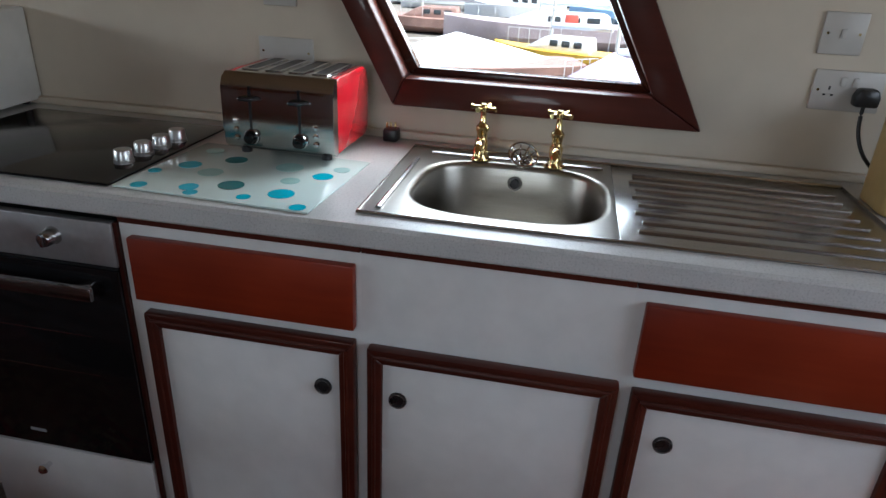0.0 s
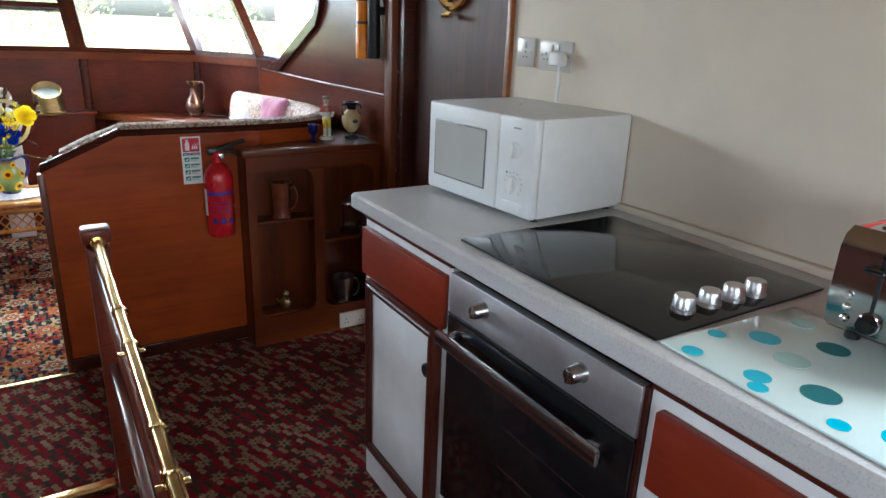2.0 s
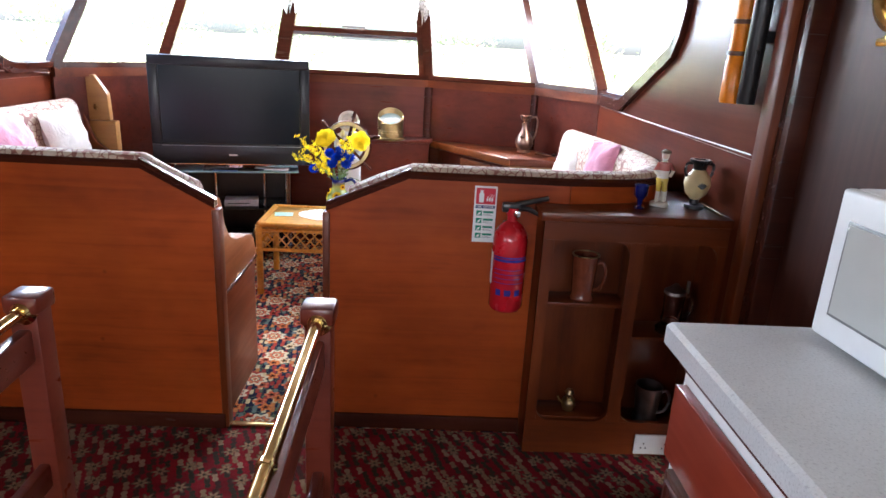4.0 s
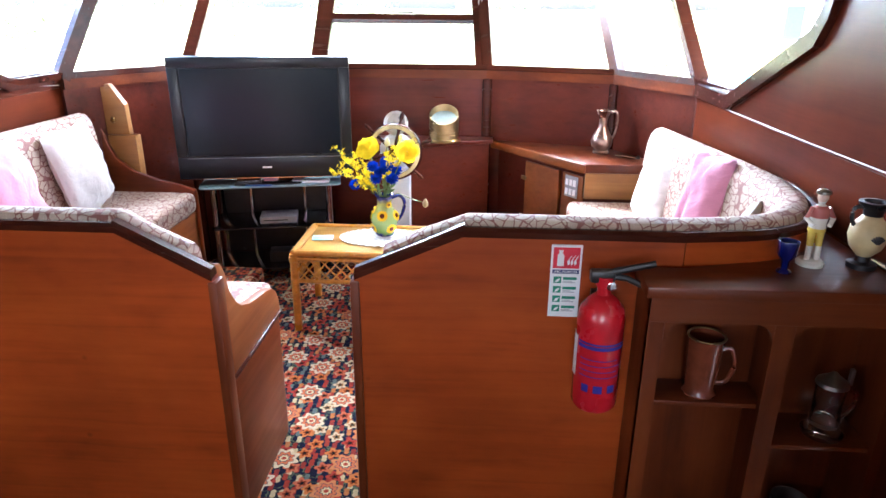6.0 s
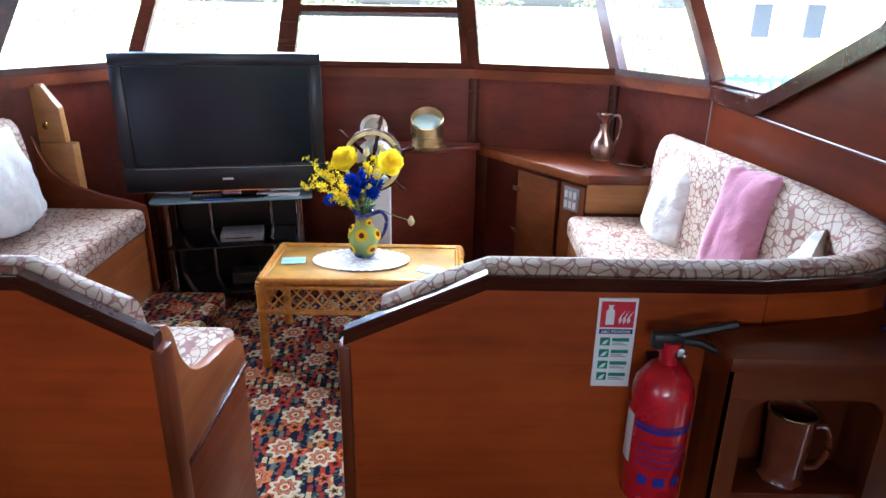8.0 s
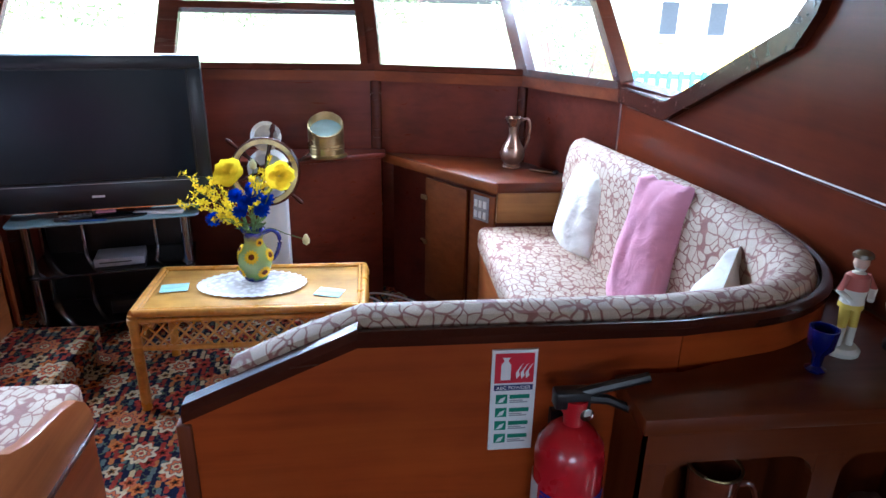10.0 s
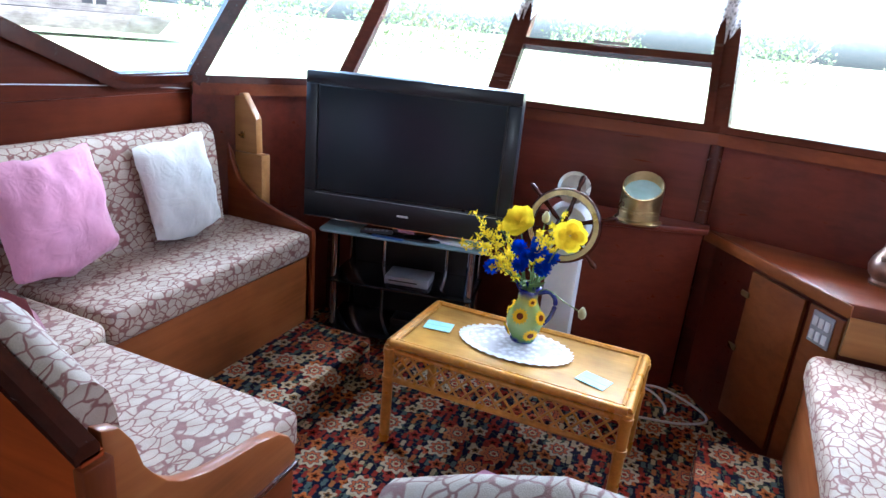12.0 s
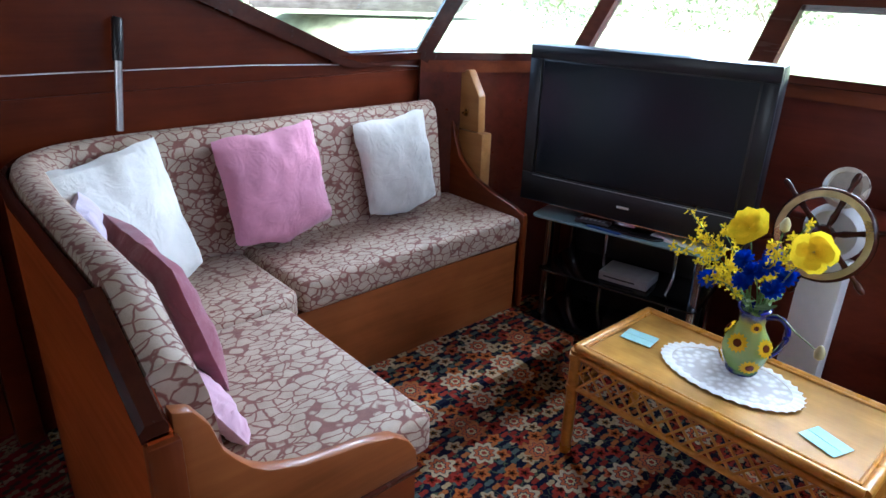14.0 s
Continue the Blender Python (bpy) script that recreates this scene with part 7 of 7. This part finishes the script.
for k in range(5):
    bm = B()
    petals(bm, (0, 0, 0), 4, 0.0125, 0.004, 1.0, 0.0075, (0, 0, 1))
    FLORETS.append(to_mesh("floret", bm, yellow))
for e_ in ((-0.175, 4.49, 0.830), (-0.190, 4.46, 0.735), (-0.130, 4.46, 0.775), (-0.155, 4.53, 0.690), (0.125, 4.52, 0.870), (0.085, 4.47, 0.815), (-0.080, 4.47, 0.665), (0.140, 4.55, 0.80), (-0.110, 4.55, 0.80)):
    a0, tip_ = Vector((VX, VY, VZ + 0.18)), Vector(e_)
    bend = a0.lerp(tip_, 0.5) + Vector((0, 0, 0.025))
    way = arc_path([a0, bend, tip_], 10)
    spray = part("spray", tube(B(), way, 0.0016, 5), stem_green, fw, "spray of tiny yellow flowers")
    for k in range(24):
        c = way[min(len(way) - 1, 7 + int(13 * k / 23))] + Vector((rnd.gauss(0, 0.012), rnd.gauss(0, 0.012), rnd.gauss(0.004, 0.012)))
        d_ = Vector((rnd.uniform(-1, 1), rnd.uniform(-1, 0.2), rnd.uniform(0, 1))).to_track_quat("Z", "Y").to_matrix().to_4x4()
        ob = new("floret", FLORETS[k % 5])
        ob.parent = spray
        ob.matrix_basis = WM[fw].inverted() @ Matrix.Translation(c) @ d_
bm = B()
for k in range(26):
    a = rnd.uniform(0, 2 * math.pi)
    c = Vector((VX + 0.03 * math.cos(a), VY + 0.03 * math.sin(a), VZ + 0.19 + rnd.uniform(0, 0.05)))
    petals(bm, c, 1, rnd.uniform(0.03, 0.06), 0.02, 1.0, 0.009, (math.cos(a) * 0.6, math.sin(a) * 0.6, 1))
part("leaf", bm, stem_green, fw, "narrow green leaves")
bm = tube(B(), arc_path([(VX + 0.02, VY - 0.01, VZ + 0.18), (0.115, 4.505, 0.612), (0.18, 4.47, 0.600), (0.248, 4.438, 0.589)], 5), 0.002, 6)
part("stem", bm, stem_green, fw)
for to in ((0.065, 4.55, 0.845), (0.256, 4.434, 0.585)):
    if to[2] > 0.7:
        stem(to)
    part("bud", lathe(B(), [(0, -0.02), (0.012, -0.01), (0.014, 0.005), (0.006, 0.022), (0, 0.026)], 12, Matrix.Translation(to)), plain("cream_bud", (0.50, 0.46, 0.22), 0.5), fw)

# mains lead on the carpet
cable = arc_path([(0.36, 5.02, 0.006), (0.45, 5.19, 0.006), (0.56, 5.20, 0.006), (0.70, 5.10, 0.006), (0.72, 5.02, 0.006), (0.62, 4.95, 0.006), (0.50, 4.92, 0.006), (0.40, 4.90, 0.006)], 6)
t = thing("power_lead", (0.55, 5.05, 0), label="white mains lead looped on the carpet", category="cable")
part("lead", tube(B(), cable, 0.005, 8), white_plastic, t)
part("lead_end", tube(B(), arc_path([(0.40, 5.20, 0.006), (0.50, 5.15, 0.006), (0.56, 5.06, 0.006), (0.565, 5.00, 0.006)], 5), 0.005, 8), white_plastic, t)

# ---------------- lace curtains at the window heads ----------------
n = Nodes("white_net_lace")
n.t.nodes.remove(n.bsdf)
dif, tra, trp = n.add("ShaderNodeBsdfDiffuse"), n.add("ShaderNodeBsdfTranslucent"), n.add("ShaderNodeBsdfTransparent")
for q in (dif, tra):
    q.inputs[0].default_value = (0.8, 0.8, 0.79, 1)
m1, m2 = n.add("ShaderNodeMixShader"), n.add("ShaderNodeMixShader")
m1.inputs[0].default_value = 0.5
n.link(dif.outputs[0], m1.inputs[1])
n.link(tra.outputs[0], m1.inputs[2])
vo = n.add("ShaderNodeTexVoronoi")
vo.inputs["Scale"].default_value = 60.0
n.link(n.coord, vo.inputs["Vector"])
n.link(n.ramp(vo.outputs["Distance"], (0.25, 0.35), (0.6, 0.85)), m2.inputs[0])
n.link(trp.outputs[0], m2.inputs[1])
n.link(m1.outputs[0], m2.inputs[2])
n.link(m2.outputs[0], n.t.nodes["Material Output"].inputs[0])
lace = n.mat
for i in (2, 3, 4):
    (xa, ya), (xb, yb) = COR[i], COR[i + 1]
    A, C = leaned(xa, ya, 1.77), leaned(xb, yb, 1.77)
    inw = Vector((0, -0.03, 0))
    bm = B()
    cols = []
    for k in range(61):
        f = k / 60
        top_ = A.lerp(C, f) + inw
        drop = 0.235 + 0.012 * abs(math.sin(f * math.pi * 12)) + 0.075 * (max(0, 1 - f / 0.07) + max(0, 1 - (1 - f) / 0.07))
        w_ = 0.012 * math.sin(f * 85)
        cols.append([bm.verts.new(top_ + Vector((0, w_ * g_ - LEAN * drop * g_ * 0.8, -drop * g_))) for g_ in (0, 0.4, 0.75, 1.0)])
    for p_, q_ in zip(cols, cols[1:]):
        for r_ in range(3):
            bm.faces.new((p_[r_], q_[r_], q_[r_ + 1], p_[r_ + 1]))
    cu = thing("lace_pelmet", tuple(A.lerp(C, 0.5)), label="short white lace curtain with scalloped hem", category="curtain", group="lace window pelmets")
    part("lace", bm, lace, cu)
    part("rod", tube(B(), [A + inw, C + inw], 0.006, 8), brass, cu)
# window stay on the bar of the middle window
t = thing("window_stay", tuple(leaned(0.04, 5.29, 1.42)), label="small dark metal window catch", category="window catch")
part("catch", bar(B(), leaned(-0.05, 5.285, 1.424), leaned(0.11, 5.285, 1.424), 0.012, 0.02, (0, -1, 0)), pewter, t)

# ---------------- outside: harbour, boats, bank, house ----------------
GZ = -1.7
n = Nodes("harbour_mud")
geo = n.add("ShaderNodeNewGeometry").outputs["Position"]
f, g = n.noise(0.35, 6.0, 0.6, geo), n.noise(5.0, 5.0, 0.6, geo)
n.set(color=n.mix(0.5, n.ramp(f, (0.35, (0.09, 0.075, 0.06)), (0.6, (0.19, 0.17, 0.15))), n.ramp(g, (0.3, (0.07, 0.06, 0.05)), (0.7, (0.22, 0.21, 0.19)))), rough=n.ramp(f, (0.4, 0.5), (0.6, 0.9)))
n.bump(g, 0.6, 0.05)
b = B()
v = [b.verts.new((x, y, GZ)) for x, y in ((-900, -900), (900, -900), (900, 900), (-900, 900))]
b.faces.new(v)
solid("ground", b, n.mat, "grey-brown tidal mud of the harbour", "ground", "structure", smooth=False)
gel_white = plain("white_gelcoat", (0.58, 0.59, 0.60), 0.3, vary=0.05, scale=3)
gel_yellow = plain("yellow_hull_paint", (0.60, 0.36, 0.04), 0.35, vary=0.08, scale=3)
gel_blue = plain("pale_blue_hull_paint", (0.25, 0.42, 0.62), 0.4, vary=0.08, scale=3)
hull_red = plain("faded_red_hull_paint", (0.40, 0.07, 0.05), 0.5, vary=0.15, scale=3)
hull_brown = plain("rusty_and_shaded_hull", (0.22, 0.13, 0.11), 0.6, vary=0.25, scale=2)
canvas = plain("grey_blue_canvas", (0.42, 0.46, 0.55), 0.8, vary=0.1, scale=4)
dark_glass = plain("dark_boat_glass", (0.03, 0.038, 0.045), 0.1)
mauve_canvas = plain("mauve_canvas", (0.42, 0.36, 0.50), 0.8, vary=0.1, scale=4)
spar = plain("alloy_spar", (0.62, 0.63, 0.65), 0.35, 0.7)


def boat(x, y, rz, L, W, H, hull, top, label, cabin=True, mast=0.0, cover=False):
    t = thing("moored_boat", (x, y, GZ), rz=rz, label=label, category="boat", group="moored boats")
    bm = B()
    N_ = 12
    rings_ = []
    for i in range(N_ + 1):
        f = i / N_
        xx = (f - 0.5) * L
        w = W / 2 * (1 - max(0, (f - 0.45) / 0.55) ** 2.2) * (0.82 + 0.18 * min(1, f / 0.3))
        w = max(w, 0.03)
        sh = H * (1 + 0.22 * (f - 0.4) ** 2 * 2)
        rings_.append([bm.verts.new(p) for p in ((xx, -w, sh), (xx, -w * 0.93, H * 0.5), (xx, -w * 0.45, 0.08), (xx, 0, 0.0), (xx, w * 0.45, 0.08), (xx, w * 0.93, H * 0.5), (xx, w, sh), (xx, 0, sh + 0.04 * W))])
    for p, q in zip(rings_, rings_[1:]):
        for k in range(8):
            bm.faces.new((p[k], p[(k + 1) % 8], q[(k + 1) % 8], q[k]))
    bm.faces.new(rings_[0][::-1])
    bm.faces.new(rings_[-1])
    part("hull", bm, hull, t, world=False)
    part("rubbing_strake", tube(B(), [((i / N_ - 0.5) * L, -(W / 2 * (1 - max(0, (i / N_ - 0.45) / 0.55) ** 2.2) * (0.82 + 0.18 * min(1, i / N_ / 0.3))) - 0.01, H * (1 + 0.44 * (i / N_ - 0.4) ** 2) - 0.03) for i in range(N_)], 0.03, 6), top, t, world=False)
    if cabin:
        pro = [(-0.28 * L, H), (-0.26 * L, H + 0.42), (0.06 * L, H + 0.40), (0.2 * L, H + 0.06), (0.2 * L, H)]
        c = part("cabin", prism(B(), pro, "y", -W * 0.3, W * 0.3, bev=0.04), top, t, world=False)
        for k in range(3):
            xx = -0.22 * L + 0.09 * L * k
            for s in (-1, 1):
                part("window", box(B(), xx, xx + 0.06 * L, s * W * 0.302 - 0.01, s * W * 0.302 + 0.01, H + 0.14, H + 0.32, 0.008), dark_glass, c, world=False)
    if cover:
        pro = [(-0.42 * L, H + 0.05), (-0.1 * L, H + 0.55), (0.05 * L, H + 0.75), (0.44 * L, H + 0.1)]
        bm = B()
        rid = [bm.verts.new((p[0], 0, p[1])) for p in pro]
        for s in (-1, 1):
            low = [bm.verts.new((p[0], s * W * 0.44 * (1 if p[0] < 0.1 * L else 0.6), H + 0.02)) for p in pro]
            for k in range(3):
                bm.faces.new((rid[k], rid[k + 1], low[k + 1], low[k]))
        part("canvas_cover", bm, top, t, world=False)
    if mast:
        part("mast", tube(B(), [(0.05 * L, 0, H), (0.05 * L, 0, H + mast)], [0.05, 0.035], 8), spar, t, world=False)
        part("boom", tube(B(), [(0.05 * L, 0, H + 0.7), (-0.4 * L, 0, H + 0.75)], 0.09, 8), canvas, t, world=False)
        for s in (-1, 1):
            part("shroud", tube(B(), [(0.02 * L, s * W * 0.42, H), (0.05 * L, 0, H + mast * 0.95)], 0.008, 4), spar, t, world=False)
    bm = B()
    for k in range(5):
        xx = 0.1 * L + 0.08 * L * k
        tube(bm, [(xx, -W * 0.36 * (1 - 0.12 * k), H), (xx, -W * 0.36 * (1 - 0.12 * k), H + 0.5)], 0.012, 5)
    tube(bm, [(0.1 * L + 0.08 * L * k, -W * 0.36 * (1 - 0.12 * k), H + 0.5) for k in range(5)], 0.012, 5)
    part("guard_rail", bm, spar, t, world=False)
    return t


mauve = plain("faded_mauve_hull_paint", (0.30, 0.25, 0.27), 0.6, vary=0.12, scale=2)
turquoise_top = plain("turquoise_canvas", (0.10, 0.42, 0.55), 0.7, vary=0.1, scale=4)
red_canvas = plain("faded_red_canvas", (0.52, 0.16, 0.15), 0.8, vary=0.1, scale=4)
# The tented yacht's brown hull stands for shadow below its white cover.
boat(17.3, 2.7, 118, 6.2, 2.1, 0.42, hull_brown, gel_white, "low yacht, hull browned as shade under a white tented cover", cabin=False, cover=True)
boat(15.7, -1.1, 118, 3.0, 1.4, 0.42, gel_white, mauve_canvas, "small white boat under a mauve canopy", cabin=False, cover=True, mast=5)
boat(26.7, 5.8, 92, 4.6, 1.7, 0.62, hull_brown, hull_brown, "small brown workboat with a tall mast", mast=6.5)
barge = boat(24.4, 0.9, 97, 7.5, 2.1, 0.85, mauve, gel_white, "faded mauve barge with a white cabin and red door", mast=7.0)
part("cabin_door", box(B(), -0.9, -0.45, 0.628, 0.65, 0.86, 1.25, 0.01), hull_red, barge, "red cabin door", world=False)
boat(21.1, 0.5, 72, 4.2, 1.4, 0.42, gel_yellow, gel_white, "small yellow-hulled sailing boat", mast=6.5)
boat(31.5, 2.8, 92, 4.6, 2.2, 0.95, gel_white, gel_white, "white cabin cruiser lying on the mud")
boat(42.5, 12.6, 95, 4.2, 1.6, 0.6, gel_yellow, red_canvas, "yellow boat under a faded red cover", cabin=False, cover=True)
boat(38.0, 7.6, 90, 4.4, 1.8, 0.75, gel_white, turquoise_top, "small white cruiser with a turquoise canopy")
boat(40.5, 10.2, 85, 4.2, 1.8, 0.7, gel_white, canvas, "white boat under a grey canvas cover", cabin=False, cover=True)
boat(59.0, 14.5, 92, 9.0, 3.0, 1.5, gel_white, gel_white, "long white houseboat by the far quay")
boat(52.0, 8.5, 88, 5.0, 2.0, 0.8, gel_white, gel_blue, "white sailing yacht with a pale blue cabin", mast=7)
boat(50.0, 18.5, 96, 6.0, 2.2, 0.9, hull_red, gel_white, "red-hulled boat by the far pontoon", mast=7)
boat(20.5, -4.6, 70, 4.2, 1.7, 0.6, gel_white, gel_blue, "small white cruiser with a blue cabin top")
boat(29.0, -5.5, 84, 5.0, 1.9, 0.75, gel_white, hull_red, "white cruiser with a red cabin top", mast=6)
boat(36.0, -2.0, 88, 4.8, 1.8, 0.7, gel_blue, gel_white, "pale blue sailing boat", mast=7)
boat(47.0, -6.0, 86, 6.0, 2.2, 0.9, gel_white, gel_white, "white yacht further off", mast=8)
boat(46.0, 2.0, 92, 5.0, 2.0, 0.8, gel_white, hull_brown, "white boat with a brown cabin", mast=7)
boat(31.2, 24.7, 110, 7.0, 2.4, 0.9, gel_white, gel_white, "white sailing yacht moored near the quay", mast=7)
pontoon = wood("weathered_grey_planks", (0.20, 0.17, 0.15), (0.33, 0.30, 0.27), (0.42, 0.39, 0.36), "y", rough=0.8, coat=0.0)
for x, y0, y1 in ((28.5, -14, 30), (48.5, -16, 36)):
    t = thing("pontoon", (x, (y0 + y1) / 2, GZ), label="grey planked floating pontoon", category="pontoon", group="harbour pontoons")
    for k in range(int((y1 - y0) / 2)):
        part("deck_section", box(B(), x - 0.6, x + 0.6, y0 + 2 * k, y0 + 2 * k + 1.96, GZ + 0.25, GZ + 0.45, 0.02), pontoon, t)
    part("float", box(B(), x - 0.5, x + 0.5, y0, y1, GZ, GZ + 0.25), hull_brown, t)

leafmat = foliage("bank_leaves", (0.12, 0.17, 0.08), (0.23, 0.28, 0.14), (0.36, 0.40, 0.22))
rnd = random.Random(21)


def bush(x, y, r, h, label, mat=leafmat, n_=1700):
    t = thing("bush", (x, y, GZ), label=label, category="bush", group="bushes on the bank")
    bm = B()
    for k in range(5):
        a = rnd.uniform(0, 6.28)
        tube(bm, arc_path([(x, y, GZ), (x + 0.3 * r * math.cos(a), y + 0.3 * r * math.sin(a), GZ + h * 0.5), (x + 0.6 * r * math.cos(a), y + 0.6 * r * math.sin(a), GZ + h * 0.85)], 3), 0.03, 5)
    part("stems", bm, hull_brown, t)
    bm = B()
    n_ = int(n_ * max(0.8, 0.36 * r))
    for k in range(n_):
        a, u, el = rnd.uniform(0, 6.28), rnd.random() ** 0.5, rnd.random()
        rr_ = r * u * (1 - 0.55 * el) * (0.75 + 0.4 * noise.noise(Vector((math.cos(a) * 2 + x, math.sin(a) * 2 + y, el * 3))) + 0.2)
        c = Vector((x + rr_ * math.cos(a), y + rr_ * math.sin(a), GZ + 0.1 + h * el * (0.7 + 0.4 * rnd.random())))
        q = Euler((rnd.uniform(-1, 1), rnd.uniform(-1, 1), rnd.uniform(0, 6))).to_matrix()
        s = rnd.uniform(0.05, 0.10) * (0.6 + r * 0.22)
        bm.faces.new([bm.verts.new(c + q @ Vector(p)) for p in ((-s, 0, 0), (0, -s * 0.45, 0.02), (s, 0, 0), (0, s * 0.45, 0.02))])
    part("leaves", bm, mat, t, smooth=False)


for x, y, r, h in ((-16.5, 17.5, 1.6, 2.4), (-13.5, 20.5, 2.4, 3.2), (-24, 13.5, 2.0, 3.6), (-11, 24, 2.4, 3.2), (-26, 24, 4, 6), (-19, 28, 4.5, 6.5), (-12, 34, 4, 6), (-30, 16, 3.5, 5.5), (-4.5, 36, 3, 4.0), (4.6, 15.6, 1.1, 4.0), (11.5, 26, 1.8, 4.0), (-14.5, 15.4, 0.9, 1.5), (-33, 30, 6, 8), (16, 34, 4, 6), (-40, 22, 6, 9), (-27, 35, 5.5, 8.5), (-19, 40, 5.5, 8), (-8, 44, 5, 7.5), (2, 46, 5, 7), (10, 42, 4.5, 6.5)):
    bush(x, y, r, h * 0.72, "leafy green bush on the harbour bank")
grass = plain("bank_grass", (0.31, 0.34, 0.19), 0.9, vary=0.35, scale=2, bump=0.4)
b = B()
pts = [(-80, 12), (-24, 12), (-15, 15), (-9, 20), (-2, 30), (6, 38), (20, 44), (80, 60)]
lo_ = [b.verts.new((x, y, GZ + 0.01)) for x, y in pts]
hi_ = [b.verts.new((x * 0.97, y + 3, 0.15)) for x, y in pts]
fa = [b.verts.new((x * 12, y + 850, 0.9)) for x, y in pts]
for p, q in ((lo_, hi_), (hi_, fa)):
    for k in range(len(pts) - 1):
        b.faces.new((p[k], p[k + 1], q[k + 1], q[k]))
solid("ground_bank", b, grass, "pale green grassy bank ahead", "ground", "structure")

# derelict timber houseboat on the bank
planks = wood("silvered_timber", (0.10, 0.09, 0.08), (0.18, 0.165, 0.15), (0.27, 0.25, 0.235), "x", rough=0.85, coat=0.0)
hm = pose(-19.9, 17.0, 0.40, 0, 0, 55) @ Matrix.Diagonal((1, 1, 0.74, 1))
t = thing("derelict_houseboat", m=hm, label="weathered timber houseboat with broken windows", category="houseboat")
part("hull", prism(B(), [(-3.6, 0), (3.4, 0), (3.9, 0.75), (-4.0, 0.7)], "y", -1.1, 1.1, bev=0.05), planks, t, world=False)
for k in range(9):
    z = 0.76 + 0.155 * k
    for (x0, x1) in ((-2.9, -1.7), (-1.05, -0.35), (0.25, 1.25), (1.95, 2.9)) if 2 <= k <= 6 else ((-2.9, 2.9),):
        part("plank", box(B(), x0, x1, -0.93 - 0.012 * (k % 2), -0.88, z, z + 0.148), planks, t, world=False)
# Black core stands in for the unlit room behind the window gaps.
part("interior_shade_core", box(B(), -2.85, 2.85, -0.86, 0.85, 0.71, 2.1), black_plastic, t, world=False)
part("roof", box(B(), -3.05, 3.05, -1.1, 1.1, 2.16, 2.26, 0.03), planks, t, world=False)
for xw in (-1.38, -0.05, 1.6):
    w = part("window_frame", box(B(), xw - 0.03, xw + 0.03, -0.97, -0.90, 1.07, 1.84), gel_white, t, world=False)
    part("window_frame", box(B(), xw - 0.33, xw + 0.33, -0.97, -0.90, 1.43, 1.48), gel_white, t, world=False)

# yellow and white waterside house, with a turquoise fence before it
wallm = plain("cream_render", (0.72, 0.68, 0.52), 0.8, vary=0.05, scale=1.5)
ochre = plain("ochre_render", (0.62, 0.42, 0.10), 0.8, vary=0.08, scale=1.5)
roof_tile = plain("pale_roof_slate", (0.36, 0.32, 0.30), 0.8, vary=0.15, scale=2)
tm = pose(9.8, 18.4, GZ + 1.3, 0, 0, -8)
t = thing("waterside_house", m=tm, label="cream and ochre rendered waterside house", category="house")
part("wall", box(B(), -3.2, 3.8, -2.2, 2.2, 1.1, 4.2), wallm, t, world=False)
part("wall", box(B(), -3.22, 3.82, -2.22, 2.22, 0, 1.099), ochre, t, world=False)
part("roof", prism(B(), [(-2.5, 4.2), (2.5, 4.2), (0, 5.6)], "x", -3.4, 4.0), roof_tile, t, world=False)
for xw in (-2.45, -1.40, 0.6, 2.4):
    w = part("window", box(B(), xw - 0.18, xw + 0.18, -2.26, -2.18, 1.28, 1.95), dark_glass, t, world=False)
    part("sill", box(B(), xw - 0.22, xw + 0.22, -2.32, -2.19, 1.21, 1.27), gel_white, w, world=False)
tq = plain("turquoise_fence_paint", (0.07, 0.34, 0.38), 0.5)
t = thing("picket_fence", (5.6, 11.0, GZ), label="turquoise painted railings before the house", category="fence")
for k in range(18):
    x = 4.3 + 0.16 * k
    y = 11.4 - 0.03 * k
    part("picket", box(B(), x, x + 0.07, y, y + 0.03, GZ, GZ + 2.28), tq, t)
for z in (1.5, 2.2):
    part("rail", bar(B(), (4.2, 11.44, GZ + z), (7.2, 10.88, GZ + z), 0.08, 0.04, (0.1, 1, 0)), tq, t)

# hull of the cabin boat itself, closing the place below the floor
ring = [(-1.62, -1.68), (1.62, -1.68), (1.62, 3.0), (1.58, 4.66), (1.27, 5.18), (0.57, 5.39), (-0.49, 5.39), (-1.19, 5.18), (-1.55, 4.58), (-1.62, 3.0)]
t = thing("cabin_boat_hull", (0, 1.9, GZ), label="white painted hull of the cabin boat on the mud", category="hull")
for (xa, ya), (xb, yb) in zip(ring, ring[1:] + ring[:1]):
    d = Vector((xb - xa, yb - ya, 0)).normalized() * 0.001
    inn = Vector((-d.y, d.x, 0)) * 40
    part("plating", prism(B(), [(xa + d.x, ya + d.y), (xb - d.x, yb - d.y), (xb - d.x + inn.x, yb - d.y + inn.y), (xa + d.x + inn.x, ya + d.y + inn.y)], "z", GZ, -0.062), gel_white, t, smooth=False)
